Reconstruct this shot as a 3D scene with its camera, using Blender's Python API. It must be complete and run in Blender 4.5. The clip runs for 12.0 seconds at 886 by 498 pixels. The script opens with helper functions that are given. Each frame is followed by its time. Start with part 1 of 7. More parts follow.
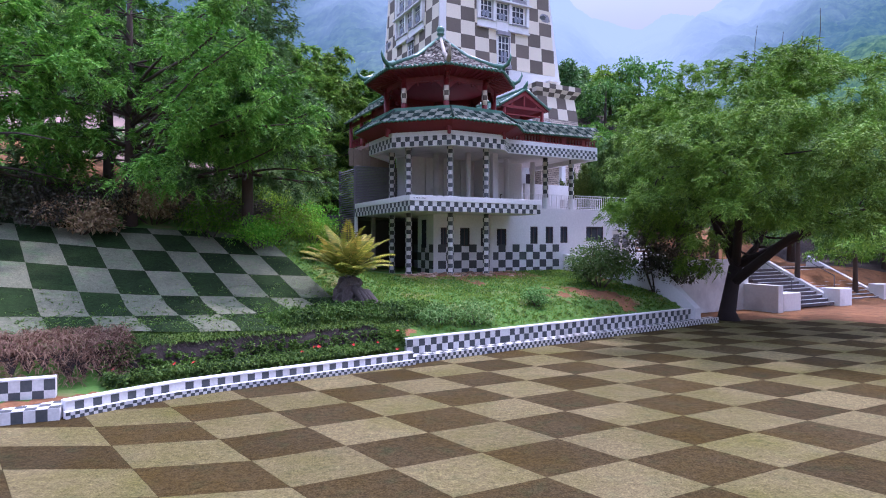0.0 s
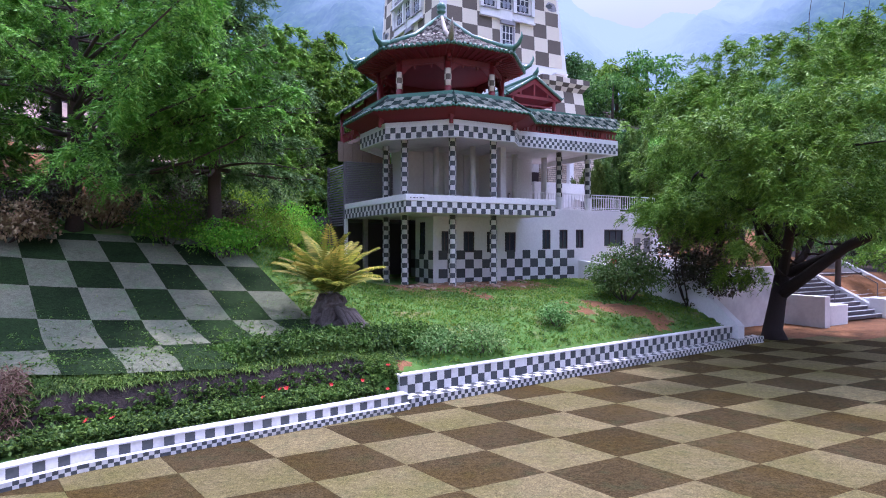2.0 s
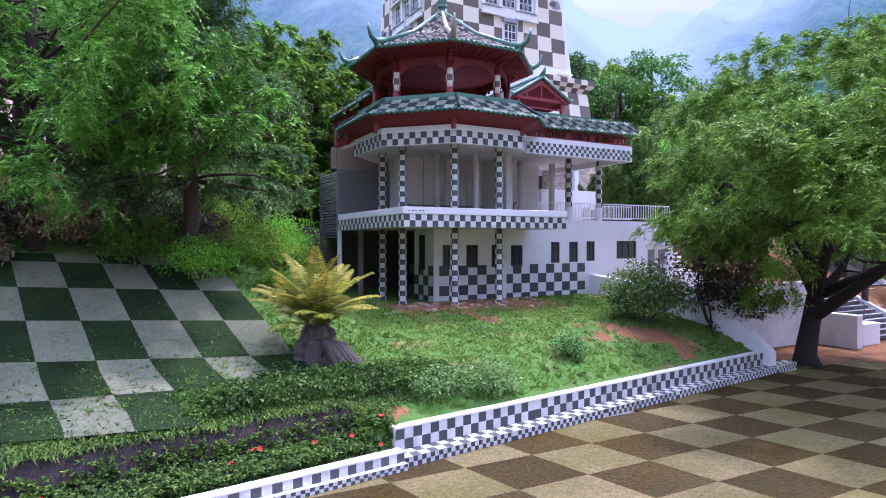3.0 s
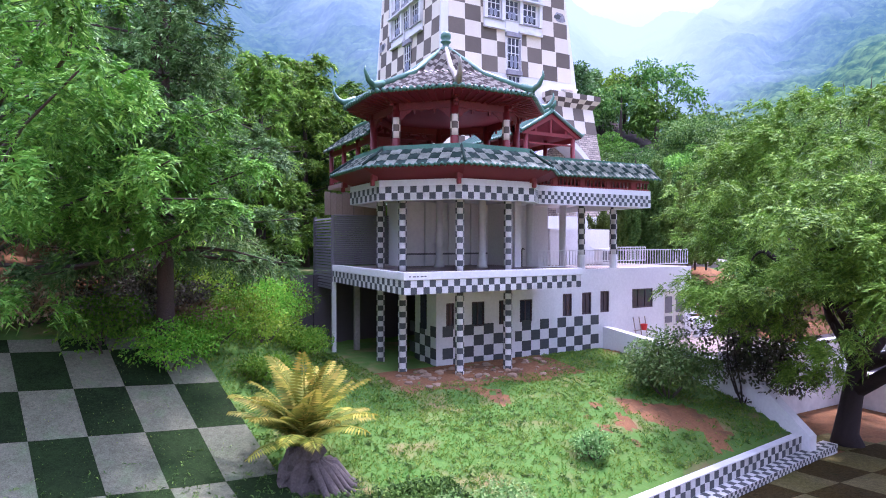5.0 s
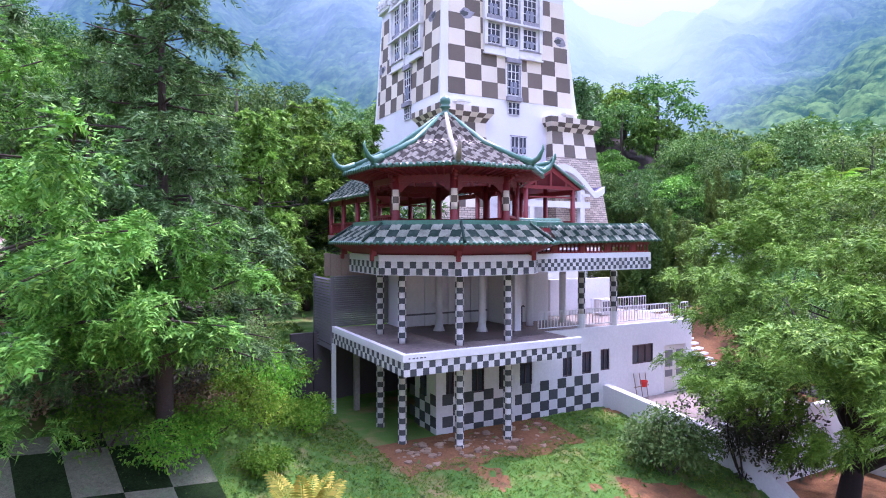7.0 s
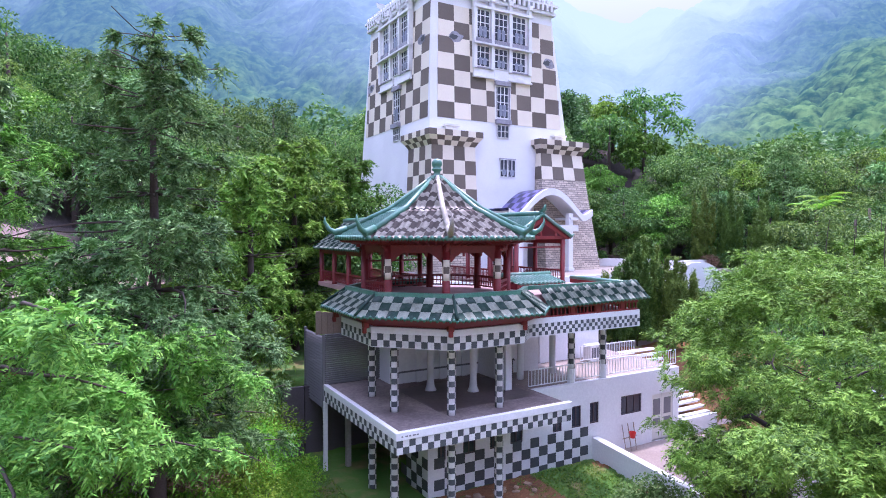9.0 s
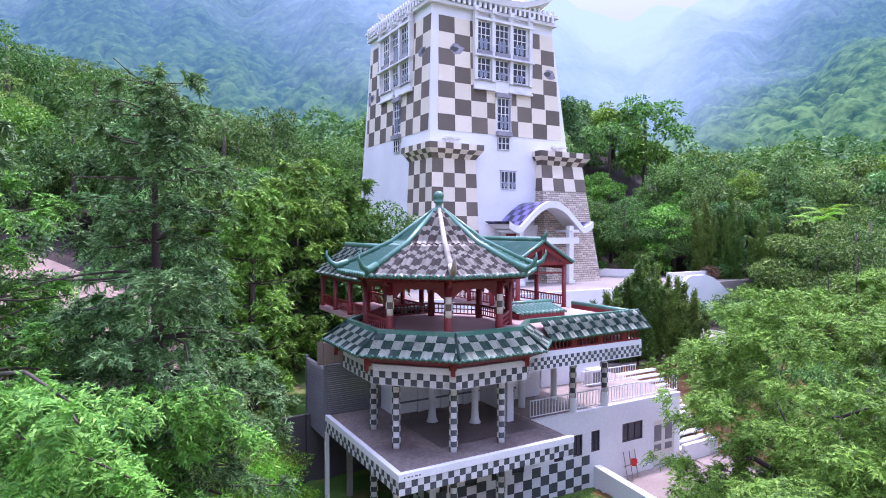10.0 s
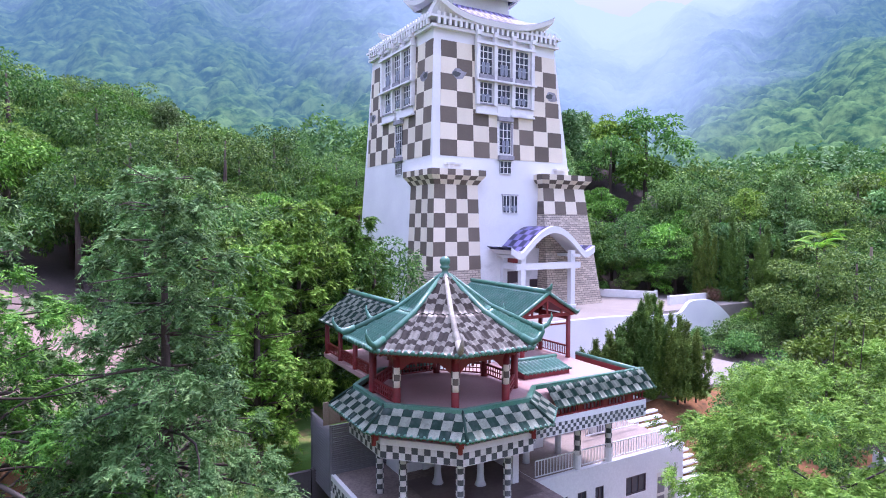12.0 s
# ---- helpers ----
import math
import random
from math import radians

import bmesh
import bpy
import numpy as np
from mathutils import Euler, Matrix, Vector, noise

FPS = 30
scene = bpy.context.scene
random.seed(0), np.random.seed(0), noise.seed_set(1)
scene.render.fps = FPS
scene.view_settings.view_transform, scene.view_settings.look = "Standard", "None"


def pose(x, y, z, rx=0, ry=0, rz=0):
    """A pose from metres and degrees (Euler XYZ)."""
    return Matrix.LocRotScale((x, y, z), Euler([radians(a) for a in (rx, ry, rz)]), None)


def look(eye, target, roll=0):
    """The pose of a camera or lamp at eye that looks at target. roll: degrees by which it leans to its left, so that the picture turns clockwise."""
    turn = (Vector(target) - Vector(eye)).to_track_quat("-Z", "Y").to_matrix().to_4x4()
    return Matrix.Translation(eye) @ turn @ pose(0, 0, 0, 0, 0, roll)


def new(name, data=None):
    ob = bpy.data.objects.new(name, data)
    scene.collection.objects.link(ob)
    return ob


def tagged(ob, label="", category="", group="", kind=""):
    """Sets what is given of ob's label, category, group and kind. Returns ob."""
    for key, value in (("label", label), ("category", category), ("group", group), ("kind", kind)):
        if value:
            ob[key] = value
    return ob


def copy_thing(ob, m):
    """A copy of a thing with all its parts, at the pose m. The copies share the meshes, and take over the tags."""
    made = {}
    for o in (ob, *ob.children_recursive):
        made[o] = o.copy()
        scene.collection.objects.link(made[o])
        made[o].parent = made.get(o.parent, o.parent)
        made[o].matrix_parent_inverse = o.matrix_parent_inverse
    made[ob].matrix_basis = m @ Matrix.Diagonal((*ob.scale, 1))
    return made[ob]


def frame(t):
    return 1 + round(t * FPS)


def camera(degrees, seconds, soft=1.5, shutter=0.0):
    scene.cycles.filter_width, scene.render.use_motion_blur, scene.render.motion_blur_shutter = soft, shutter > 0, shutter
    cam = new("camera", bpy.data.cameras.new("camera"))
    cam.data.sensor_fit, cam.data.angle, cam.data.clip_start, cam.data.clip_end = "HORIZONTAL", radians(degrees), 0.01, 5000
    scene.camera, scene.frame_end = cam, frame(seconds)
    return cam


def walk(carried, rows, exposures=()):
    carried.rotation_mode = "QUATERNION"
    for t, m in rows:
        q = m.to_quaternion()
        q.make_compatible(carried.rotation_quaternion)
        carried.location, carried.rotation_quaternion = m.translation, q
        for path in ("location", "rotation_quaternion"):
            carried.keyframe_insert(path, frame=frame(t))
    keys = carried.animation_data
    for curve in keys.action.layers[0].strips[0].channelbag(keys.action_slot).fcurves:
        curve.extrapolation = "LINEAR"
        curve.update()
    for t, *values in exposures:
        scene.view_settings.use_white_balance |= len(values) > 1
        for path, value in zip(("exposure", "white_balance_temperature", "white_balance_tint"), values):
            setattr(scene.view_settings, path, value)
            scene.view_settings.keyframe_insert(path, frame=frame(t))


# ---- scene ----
cam = camera(73.0, 12.0, soft=1.0)
METRES, EYE, TILT, LEAN, TURN = 18.0, 3.4, -0.5, 0.0, 0.0
ROWS = [
    (0.0, 0.0, 0.0, 0.0, 0.0, 0.0, 0.0),
    (0.5, -0.0007, 0.0421, -0.0015, -0.01, -0.01, 0.02),
    (1.0, -0.0007, 0.0934, -0.0004, -0.0, -0.03, 0.02),
    (1.5, -0.0014, 0.1458, 0.0062, -0.01, -0.04, 0.02),
    (2.0, -0.003, 0.1987, 0.0171, -0.01, -0.04, 0.03),
    (2.5, -0.0053, 0.2556, 0.0323, -0.03, -0.06, 0.02),
    (3.0, -0.0067, 0.31, 0.0511, -0.06, -0.06, 0.05),
    (5.0, -0.0169, 0.4203, 0.1744, -0.21, -0.28, -0.03),
    (5.5, -0.0167, 0.4218, 0.2133, -0.21, -0.34, -0.04),
    (6.0, -0.0158, 0.4228, 0.2485, -0.21, -0.36, 0.0),
    (6.5, -0.0153, 0.4237, 0.2845, -0.19, -0.42, 0.03),
    (7.0, -0.015, 0.4233, 0.3155, -0.15, -0.46, 0.04),
    (9.0, -0.0239, 0.4199, 0.4601, -1.36, -1.08, -0.0),
    (9.5, -0.0259, 0.4213, 0.4953, -1.38, -1.2, -0.0),
    (10.0, -0.0282, 0.4236, 0.5343, -1.39, -1.35, -0.01),
    (10.5, -0.0328, 0.426, 0.5705, -1.47, -1.5, -0.05),
    (11.0, -0.0371, 0.4265, 0.6102, -1.49, -1.66, -0.08),
    (11.5, -0.0424, 0.4278, 0.6457, -1.56, -1.8, -0.11),
    (12.0, -0.0452, 0.4272, 0.6846, -1.56, -1.96, -0.13),
]
walk(cam, [(t, pose(0, 0, EYE, TILT, LEAN, TURN) @ pose(METRES * x, METRES * y, METRES * z, 90 + pitch, roll, yaw)) for t, x, y, z, yaw, pitch, roll in ROWS],
     [(0.0, 0.38, 5400, 40), (3.0, 0.72, 5400, 41), (5.0, 1.0, 5500, 46), (9.0, 0.83, 5500, 42), (12.0, 0.72, 5550, 41)])

# ---- light ----
SUN_TO = Vector((0.246, 0.285, 0.925)).normalized()
world = bpy.data.worlds.new("sky")
scene.world = world
world.use_nodes = True
wn, wl = world.node_tree.nodes, world.node_tree.links
wn.clear()
w_out, w_bg = wn.new("ShaderNodeOutputWorld"), wn.new("ShaderNodeBackground")
w_sky = wn.new("ShaderNodeTexSky")
w_sky.sky_type, w_sky.sun_disc = "NISHITA", False
w_sky.sun_elevation = math.asin(SUN_TO.z)
w_sky.sun_rotation = math.atan2(SUN_TO.x, SUN_TO.y)
w_sky.air_density, w_sky.dust_density = 1.2, 2.5
w_co, w_no, w_rp = wn.new("ShaderNodeTexCoord"), wn.new("ShaderNodeTexNoise"), wn.new("ShaderNodeValToRGB")
w_no.inputs["Scale"].default_value, w_no.inputs["Detail"].default_value = 2.2, 6
w_rp.color_ramp.elements[0].position, w_rp.color_ramp.elements[1].position = 0.36, 0.58
w_mix = wn.new("ShaderNodeMix")
w_mix.data_type = "RGBA"
w_mix.inputs[7].default_value = (4.1, 4.6, 5.1, 1)
wl.new(w_co.outputs["Generated"], w_no.inputs["Vector"])
wl.new(w_no.outputs["Fac"], w_rp.inputs["Fac"])
wl.new(w_rp.outputs["Color"], w_mix.inputs[0])
wl.new(w_sky.outputs["Color"], w_mix.inputs[6])
# the cloud cover is brighter overhead than towards the hills
w_sep, w_up, w_mul = wn.new("ShaderNodeSeparateXYZ"), wn.new("ShaderNodeMapRange"), wn.new("ShaderNodeVectorMath")
w_up.interpolation_type = "SMOOTHSTEP"
w_up.inputs[1].default_value, w_up.inputs[2].default_value = 0.28, 0.8
w_up.inputs[3].default_value, w_up.inputs[4].default_value = 0.6, 2.5
w_mul.operation = "SCALE"
wl.new(w_co.outputs["Generated"], w_sep.inputs[0])
wl.new(w_sep.outputs["Z"], w_up.inputs[0])
wl.new(w_mix.outputs[2], w_mul.inputs[0])
wl.new(w_up.outputs[0], w_mul.inputs["Scale"])
wl.new(w_mul.outputs[0], w_bg.inputs["Color"])
w_bg.inputs["Strength"].default_value = 0.18
wl.new(w_bg.outputs["Background"], w_out.inputs["Surface"])
sun = new("sun", bpy.data.lights.new("sun", "SUN"))
sun.data.energy, sun.data.angle, sun.data.color = 2.9, radians(4), (1.0, 0.94, 0.82)
sun.matrix_world = look(SUN_TO * 200, (0, 0, 0))

# ---- materials ----


def material(name, a, b=None, rough=0.7, scale=3.0, big=0.4, bump=0.15, metal=0.0, dirt=None, spread=0.0, coat=0.0, grain=0.0, spec=0.5, stain=None):
    """Two colours mixed at a fine and a coarse scale, with relief; dirt is a third colour in blotches, spread varies by object."""
    m = bpy.data.materials.new(name)
    m.use_nodes = True
    n, l = m.node_tree.nodes, m.node_tree.links
    p = n["Principled BSDF"]
    b = b or tuple(c * 0.8 for c in a)
    co = n.new("ShaderNodeTexCoord")
    place = n.new("ShaderNodeNewGeometry").outputs["Position"] if stain else co.outputs["Object"]
    fine, wide = n.new("ShaderNodeTexNoise"), n.new("ShaderNodeTexNoise")
    fine.inputs["Scale"].default_value, fine.inputs["Detail"].default_value = scale * 6, 5
    wide.inputs["Scale"].default_value, wide.inputs["Detail"].default_value = big, 5
    l.new(place, fine.inputs["Vector"])
    l.new(place, wide.inputs["Vector"])
    add = n.new("ShaderNodeMath")
    add.operation = "ADD"
    l.new(fine.outputs["Fac"], add.inputs[0])
    l.new(wide.outputs["Fac"], add.inputs[1])
    ramp = n.new("ShaderNodeMapRange")
    ramp.inputs[1].default_value, ramp.inputs[2].default_value = 0.75, 1.25
    l.new(add.outputs[0], ramp.inputs[0])
    mix = n.new("ShaderNodeMix")
    mix.data_type = "RGBA"
    mix.inputs[6].default_value, mix.inputs[7].default_value = (*a, 1), (*b, 1)
    l.new(ramp.outputs[0], mix.inputs[0])
    colour = mix.outputs[2]
    if dirt:
        spot, cut, dm = n.new("ShaderNodeTexNoise"), n.new("ShaderNodeMapRange"), n.new("ShaderNodeMix")
        spot.inputs["Scale"].default_value, spot.inputs["Detail"].default_value = scale * 0.5, 8
        l.new(place, spot.inputs["Vector"])
        cut.inputs[1].default_value, cut.inputs[2].default_value, cut.inputs[4].default_value = 0.52, 0.72, 0.75
        l.new(spot.outputs["Fac"], cut.inputs[0])
        dm.data_type = "RGBA"
        dm.inputs[7].default_value = (*dirt, 1)
        l.new(cut.outputs[0], dm.inputs[0])
        l.new(colour, dm.inputs[6])
        colour = dm.outputs[2]
    if stain:
        sn, sr, sm = n.new("ShaderNodeTexNoise"), n.new("ShaderNodeMapRange"), n.new("ShaderNodeMix")
        sn.inputs["Scale"].default_value, sn.inputs["Detail"].default_value, sn.inputs["Roughness"].default_value = 0.3, 9, 0.68
        l.new(place, sn.inputs["Vector"])
        sr.inputs[1].default_value, sr.inputs[2].default_value, sr.inputs[4].default_value = 0.44, 0.66, 0.85
        l.new(sn.outputs["Fac"], sr.inputs[0])
        sm.data_type = "RGBA"
        sm.inputs[7].default_value = (*stain, 1)
        l.new(sr.outputs[0], sm.inputs[0])
        l.new(colour, sm.inputs[6])
        colour = sm.outputs[2]
    if spread:
        info, rng, hsv = n.new("ShaderNodeObjectInfo"), n.new("ShaderNodeMapRange"), n.new("ShaderNodeHueSaturation")
        rng.inputs[3].default_value, rng.inputs[4].default_value = 1 - spread, 1 + spread
        l.new(info.outputs["Random"], rng.inputs[0])
        l.new(rng.outputs[0], hsv.inputs["Value"])
        l.new(colour, hsv.inputs["Color"])
        colour = hsv.outputs["Color"]
    if grain:
        gn, gr, gh = n.new("ShaderNodeTexNoise"), n.new("ShaderNodeMapRange"), n.new("ShaderNodeHueSaturation")
        gn.inputs["Scale"].default_value, gn.inputs["Detail"].default_value, gn.inputs["Roughness"].default_value = 38, 4, 0.8
        l.new(place, gn.inputs["Vector"])
        gr.inputs[1].default_value, gr.inputs[2].default_value = 0.32, 0.68
        gr.inputs[3].default_value, gr.inputs[4].default_value = 1 - grain, 1 + grain
        l.new(gn.outputs["Fac"], gr.inputs[0])
        g2, r2, pr = n.new("ShaderNodeTexNoise"), n.new("ShaderNodeMapRange"), n.new("ShaderNodeMath")
        g2.inputs["Scale"].default_value, g2.inputs["Detail"].default_value, g2.inputs["Roughness"].default_value = 9, 6, 0.75
        l.new(place, g2.inputs["Vector"])
        r2.inputs[1].default_value, r2.inputs[2].default_value = 0.34, 0.66
        r2.inputs[3].default_value, r2.inputs[4].default_value = 1 - grain * 0.6, 1 + grain * 0.6
        l.new(g2.outputs["Fac"], r2.inputs[0])
        pr.operation = "MULTIPLY"
        l.new(gr.outputs[0], pr.inputs[0])
        l.new(r2.outputs[0], pr.inputs[1])
        l.new(pr.outputs[0], gh.inputs["Value"])
        l.new(colour, gh.inputs["Color"])
        colour = gh.outputs["Color"]
    l.new(colour, p.inputs["Base Color"])
    p.inputs["Roughness"].default_value, p.inputs["Metallic"].default_value = rough, metal
    p.inputs["Coat Weight"].default_value = coat
    p.inputs["Specular IOR Level"].default_value = spec
    if bump:
        bp = n.new("ShaderNodeBump")
        bp.inputs["Strength"].default_value, bp.inputs["Distance"].default_value = bump, 0.02
        l.new(fine.outputs["Fac"], bp.inputs["Height"])
        l.new(bp.outputs[0], p.inputs["Normal"])
    return m


def leaf_material(name, a, b, tip, through_light=0.35):
    """Leaves: colour by clump, painting in lit tufts and dark gaps; paler tips, some light let through."""
    m = bpy.data.materials.new(name)
    m.use_nodes = True
    n, l = m.node_tree.nodes, m.node_tree.links
    n.clear()
    out = n.new("ShaderNodeOutputMaterial")
    geo, co, no = n.new("ShaderNodeNewGeometry"), n.new("ShaderNodeTexCoord"), n.new("ShaderNodeTexNoise")
    no.inputs["Scale"].default_value, no.inputs["Detail"].default_value = 0.9, 3
    l.new(co.outputs["Object"], no.inputs["Vector"])
    r1 = n.new("ShaderNodeMapRange")
    r1.inputs[1].default_value, r1.inputs[2].default_value = 0.38, 0.62
    l.new(no.outputs["Fac"], r1.inputs[0])
    m1, m2 = n.new("ShaderNodeMix"), n.new("ShaderNodeMix")
    m1.data_type = m2.data_type = "RGBA"
    # a is dark as a gap's shade, b bright as a lit tuft
    m1.inputs[6].default_value, m1.inputs[7].default_value = (*a, 1), (*b, 1)
    m2.inputs[7].default_value = (*tip, 1)
    l.new(r1.outputs[0], m1.inputs[0])
    l.new(m1.outputs[2], m2.inputs[6])
    pw = n.new("ShaderNodeMath")
    pw.operation, pw.inputs[1].default_value = "POWER", 2.5
    l.new(geo.outputs["Random Per Island"], pw.inputs[0])
    l.new(pw.outputs[0], m2.inputs[0])
    info, rng, hsv = n.new("ShaderNodeObjectInfo"), n.new("ShaderNodeMapRange"), n.new("ShaderNodeHueSaturation")
    rng.inputs[3].default_value, rng.inputs[4].default_value = 0.62, 1.32
    l.new(info.outputs["Random"], rng.inputs[0])
    l.new(rng.outputs[0], hsv.inputs["Value"])
    sc, fr, hu = n.new("ShaderNodeMath"), n.new("ShaderNodeMath"), n.new("ShaderNodeMapRange")
    sc.operation, sc.inputs[1].default_value, fr.operation = "MULTIPLY", 7.13, "FRACT"
    hu.inputs[3].default_value, hu.inputs[4].default_value = 0.480, 0.522
    l.new(info.outputs["Random"], sc.inputs[0])
    l.new(sc.outputs[0], fr.inputs[0])
    l.new(fr.outputs[0], hu.inputs[0])
    l.new(hu.outputs[0], hsv.inputs["Hue"])
    l.new(m2.outputs[2], hsv.inputs["Color"])
    pb, tr, mx = n.new("ShaderNodeBsdfPrincipled"), n.new("ShaderNodeBsdfTranslucent"), n.new("ShaderNodeMixShader")
    pb.inputs["Roughness"].default_value = 0.6
    pb.inputs["Specular IOR Level"].default_value = 0.25
    l.new(hsv.outputs["Color"], pb.inputs["Base Color"])
    l.new(hsv.outputs["Color"], tr.inputs["Color"])
    mx.inputs[0].default_value = through_light
    l.new(pb.outputs[0], mx.inputs[1])
    l.new(tr.outputs[0], mx.inputs[2])
    l.new(mx.outputs[0], out.inputs["Surface"])
    return m


def glass_material():
    m = material("window_glass", (0.05, 0.06, 0.08), (0.03, 0.035, 0.05), rough=0.08, bump=0.02)
    return m


WHITE = material("white_paint", (0.76, 0.755, 0.76), (0.66, 0.655, 0.665), rough=0.75, scale=2, big=0.35, bump=0.08)
WHITE_OLD = material("stained_white_paint", (0.78, 0.77, 0.77), (0.68, 0.67, 0.68), rough=0.85, scale=1.2, big=0.3, bump=0.12, dirt=(0.42, 0.41, 0.42))
TILE_DARK = material("dark_check_paint", (0.062, 0.070, 0.074), (0.088, 0.095, 0.095), rough=0.6, scale=3, spread=0.12, spec=0.2)
TILE_PALE = material("pale_check_paint", (0.68, 0.67, 0.65), (0.54, 0.53, 0.52), rough=0.6, scale=3, spread=0.04, dirt=(0.34, 0.33, 0.30), spec=0.3)
TOWER_DARK = material("brown_check_panel", (0.115, 0.090, 0.068), (0.145, 0.115, 0.09), rough=0.7, scale=2, spread=0.14)
TOWER_CREAM = material("cream_check_panel", (0.76, 0.68, 0.55), (0.68, 0.60, 0.48), rough=0.7, scale=2, spread=0.06)
GREEN = material("green_glazed_tile", (0.040, 0.140, 0.092), (0.075, 0.195, 0.140), rough=0.3, scale=4, big=1.2, bump=0.2, dirt=(0.16, 0.22, 0.19))
ROOF_DARK = material("dark_green_roof_check", (0.010, 0.028, 0.020), (0.020, 0.050, 0.036), rough=0.6, scale=5, big=1.5, spec=0.15, dirt=(0.05, 0.065, 0.058))
ROOF_PALE = material("pale_roof_check", (0.27, 0.29, 0.235), (0.17, 0.195, 0.155), rough=0.75, scale=5, big=1.5, spec=0.12, dirt=(0.11, 0.12, 0.09), grain=0.2)
ROOF_BROWN = material("brown_roof_check", (0.06, 0.048, 0.04), (0.09, 0.072, 0.06), rough=0.5, scale=5, big=1.5, spec=0.25)
ROOF_CREAM = material("cream_roof_check", (0.42, 0.385, 0.325), (0.27, 0.245, 0.205), rough=0.65, scale=5, big=1.5, spec=0.18, dirt=(0.18, 0.165, 0.14), grain=0.2)
BLUE_DARK = material("dark_blue_roof_tile", (0.014, 0.014, 0.05), (0.025, 0.025, 0.08), rough=0.35, scale=4)
BLUE_PALE = material("violet_blue_roof_tile", (0.13, 0.115, 0.29), (0.19, 0.17, 0.36), rough=0.35, scale=4)
RED = material("red_painted_wood", (0.23, 0.022, 0.022), (0.15, 0.015, 0.017), rough=0.5, scale=4, big=0.8, bump=0.1)
RED_DARK = material("dark_red_soffit", (0.24, 0.022, 0.036), (0.17, 0.016, 0.028), rough=0.65, scale=4)
PINK_FLOOR = material("pink_floor_tile", (0.42, 0.26, 0.25), (0.34, 0.21, 0.20), rough=0.6, scale=3)
CONCRETE = material("weathered_concrete", (0.34, 0.31, 0.29), (0.24, 0.21, 0.20), rough=0.9, scale=2, big=0.5, dirt=(0.13, 0.11, 0.10))
DECK_FLOOR = material("worn_deck_floor", (0.25, 0.20, 0.18), (0.13, 0.10, 0.095), rough=0.7, scale=1.4, big=0.6, dirt=(0.075, 0.05, 0.05), grain=0.15)
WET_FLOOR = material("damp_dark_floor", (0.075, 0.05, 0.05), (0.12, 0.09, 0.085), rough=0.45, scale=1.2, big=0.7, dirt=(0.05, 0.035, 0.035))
PALE_FLOOR = material("pale_terrace_floor", (0.29, 0.235, 0.205), (0.21, 0.165, 0.145), rough=0.85, scale=2, big=0.4, dirt=(0.20, 0.155, 0.125))
PLAZA = material("pale_plaza_paving", (0.25, 0.215, 0.195), (0.19, 0.165, 0.15), rough=0.9, scale=1.2, big=0.12, dirt=(0.25, 0.22, 0.20))
SLAB_PALE = material("pale_gravel_slab", (0.160, 0.130, 0.060), (0.115, 0.094, 0.043), rough=0.95, scale=5, big=0.5, bump=0.8, dirt=(0.105, 0.10, 0.045), spread=0.1, grain=0.5, spec=0.08, stain=(0.088, 0.082, 0.020))
SLAB_DARK = material("dark_gravel_slab", (0.040, 0.028, 0.011), (0.060, 0.044, 0.020), rough=0.95, scale=5, big=0.5, bump=0.8, dirt=(0.034, 0.037, 0.015), spread=0.14, grain=0.6, spec=0.05, stain=(0.052, 0.034, 0.008))
SHEET_PALE = material("pale_check_cover", (0.165, 0.165, 0.112), (0.120, 0.128, 0.082), rough=0.95, scale=4, big=0.8, bump=0.5, dirt=(0.11, 0.17, 0.08), spread=0.06, grain=0.35, spec=0.1, stain=(0.10, 0.12, 0.075))
SHEET_DARK = material("dark_check_cover", (0.008, 0.015, 0.006), (0.016, 0.030, 0.010), rough=0.95, scale=4, big=0.8, bump=0.5, dirt=(0.018, 0.04, 0.012), spread=0.12, grain=0.5, spec=0.08, stain=(0.02, 0.042, 0.012))
SOIL = material("red_brown_soil", (0.27, 0.130, 0.060), (0.15, 0.075, 0.040), rough=1.0, scale=3, big=0.5, bump=0.8, dirt=(0.06, 0.05, 0.03), grain=0.35, spec=0.1)
STONE = material("pale_stone", (0.36, 0.25, 0.17), (0.22, 0.145, 0.10), rough=0.9, scale=4, bump=0.5, spread=0.2)
WALLSTONE = material("tower_base_stone", (0.44, 0.39, 0.35), (0.31, 0.27, 0.24), rough=0.9, scale=3, big=0.7, bump=0.4, spread=0.2)
# the tower's base is laid in courses
wb_n, wb_l = WALLSTONE.node_tree.nodes, WALLSTONE.node_tree.links
wb_p = wb_n["Principled BSDF"]
wb_co, wb_sep, wb_add, wb_com, wb_br = (wb_n.new("ShaderNode" + k) for k in ("TexCoord", "SeparateXYZ", "Math", "CombineXYZ", "TexBrick"))
wb_l.new(wb_co.outputs["Object"], wb_sep.inputs[0])
wb_l.new(wb_sep.outputs["X"], wb_add.inputs[0])
wb_l.new(wb_sep.outputs["Y"], wb_add.inputs[1])
wb_l.new(wb_add.outputs[0], wb_com.inputs["X"])
wb_l.new(wb_sep.outputs["Z"], wb_com.inputs["Y"])
wb_l.new(wb_com.outputs[0], wb_br.inputs["Vector"])
wb_br.inputs["Scale"].default_value, wb_br.inputs["Brick Width"].default_value, wb_br.inputs["Row Height"].default_value = 1.0, 0.55, 0.2
wb_br.inputs["Mortar Size"].default_value = 0.018
wb_br.inputs["Color1"].default_value, wb_br.inputs["Color2"].default_value = (0.60, 0.50, 0.40, 1), (0.36, 0.30, 0.25, 1)
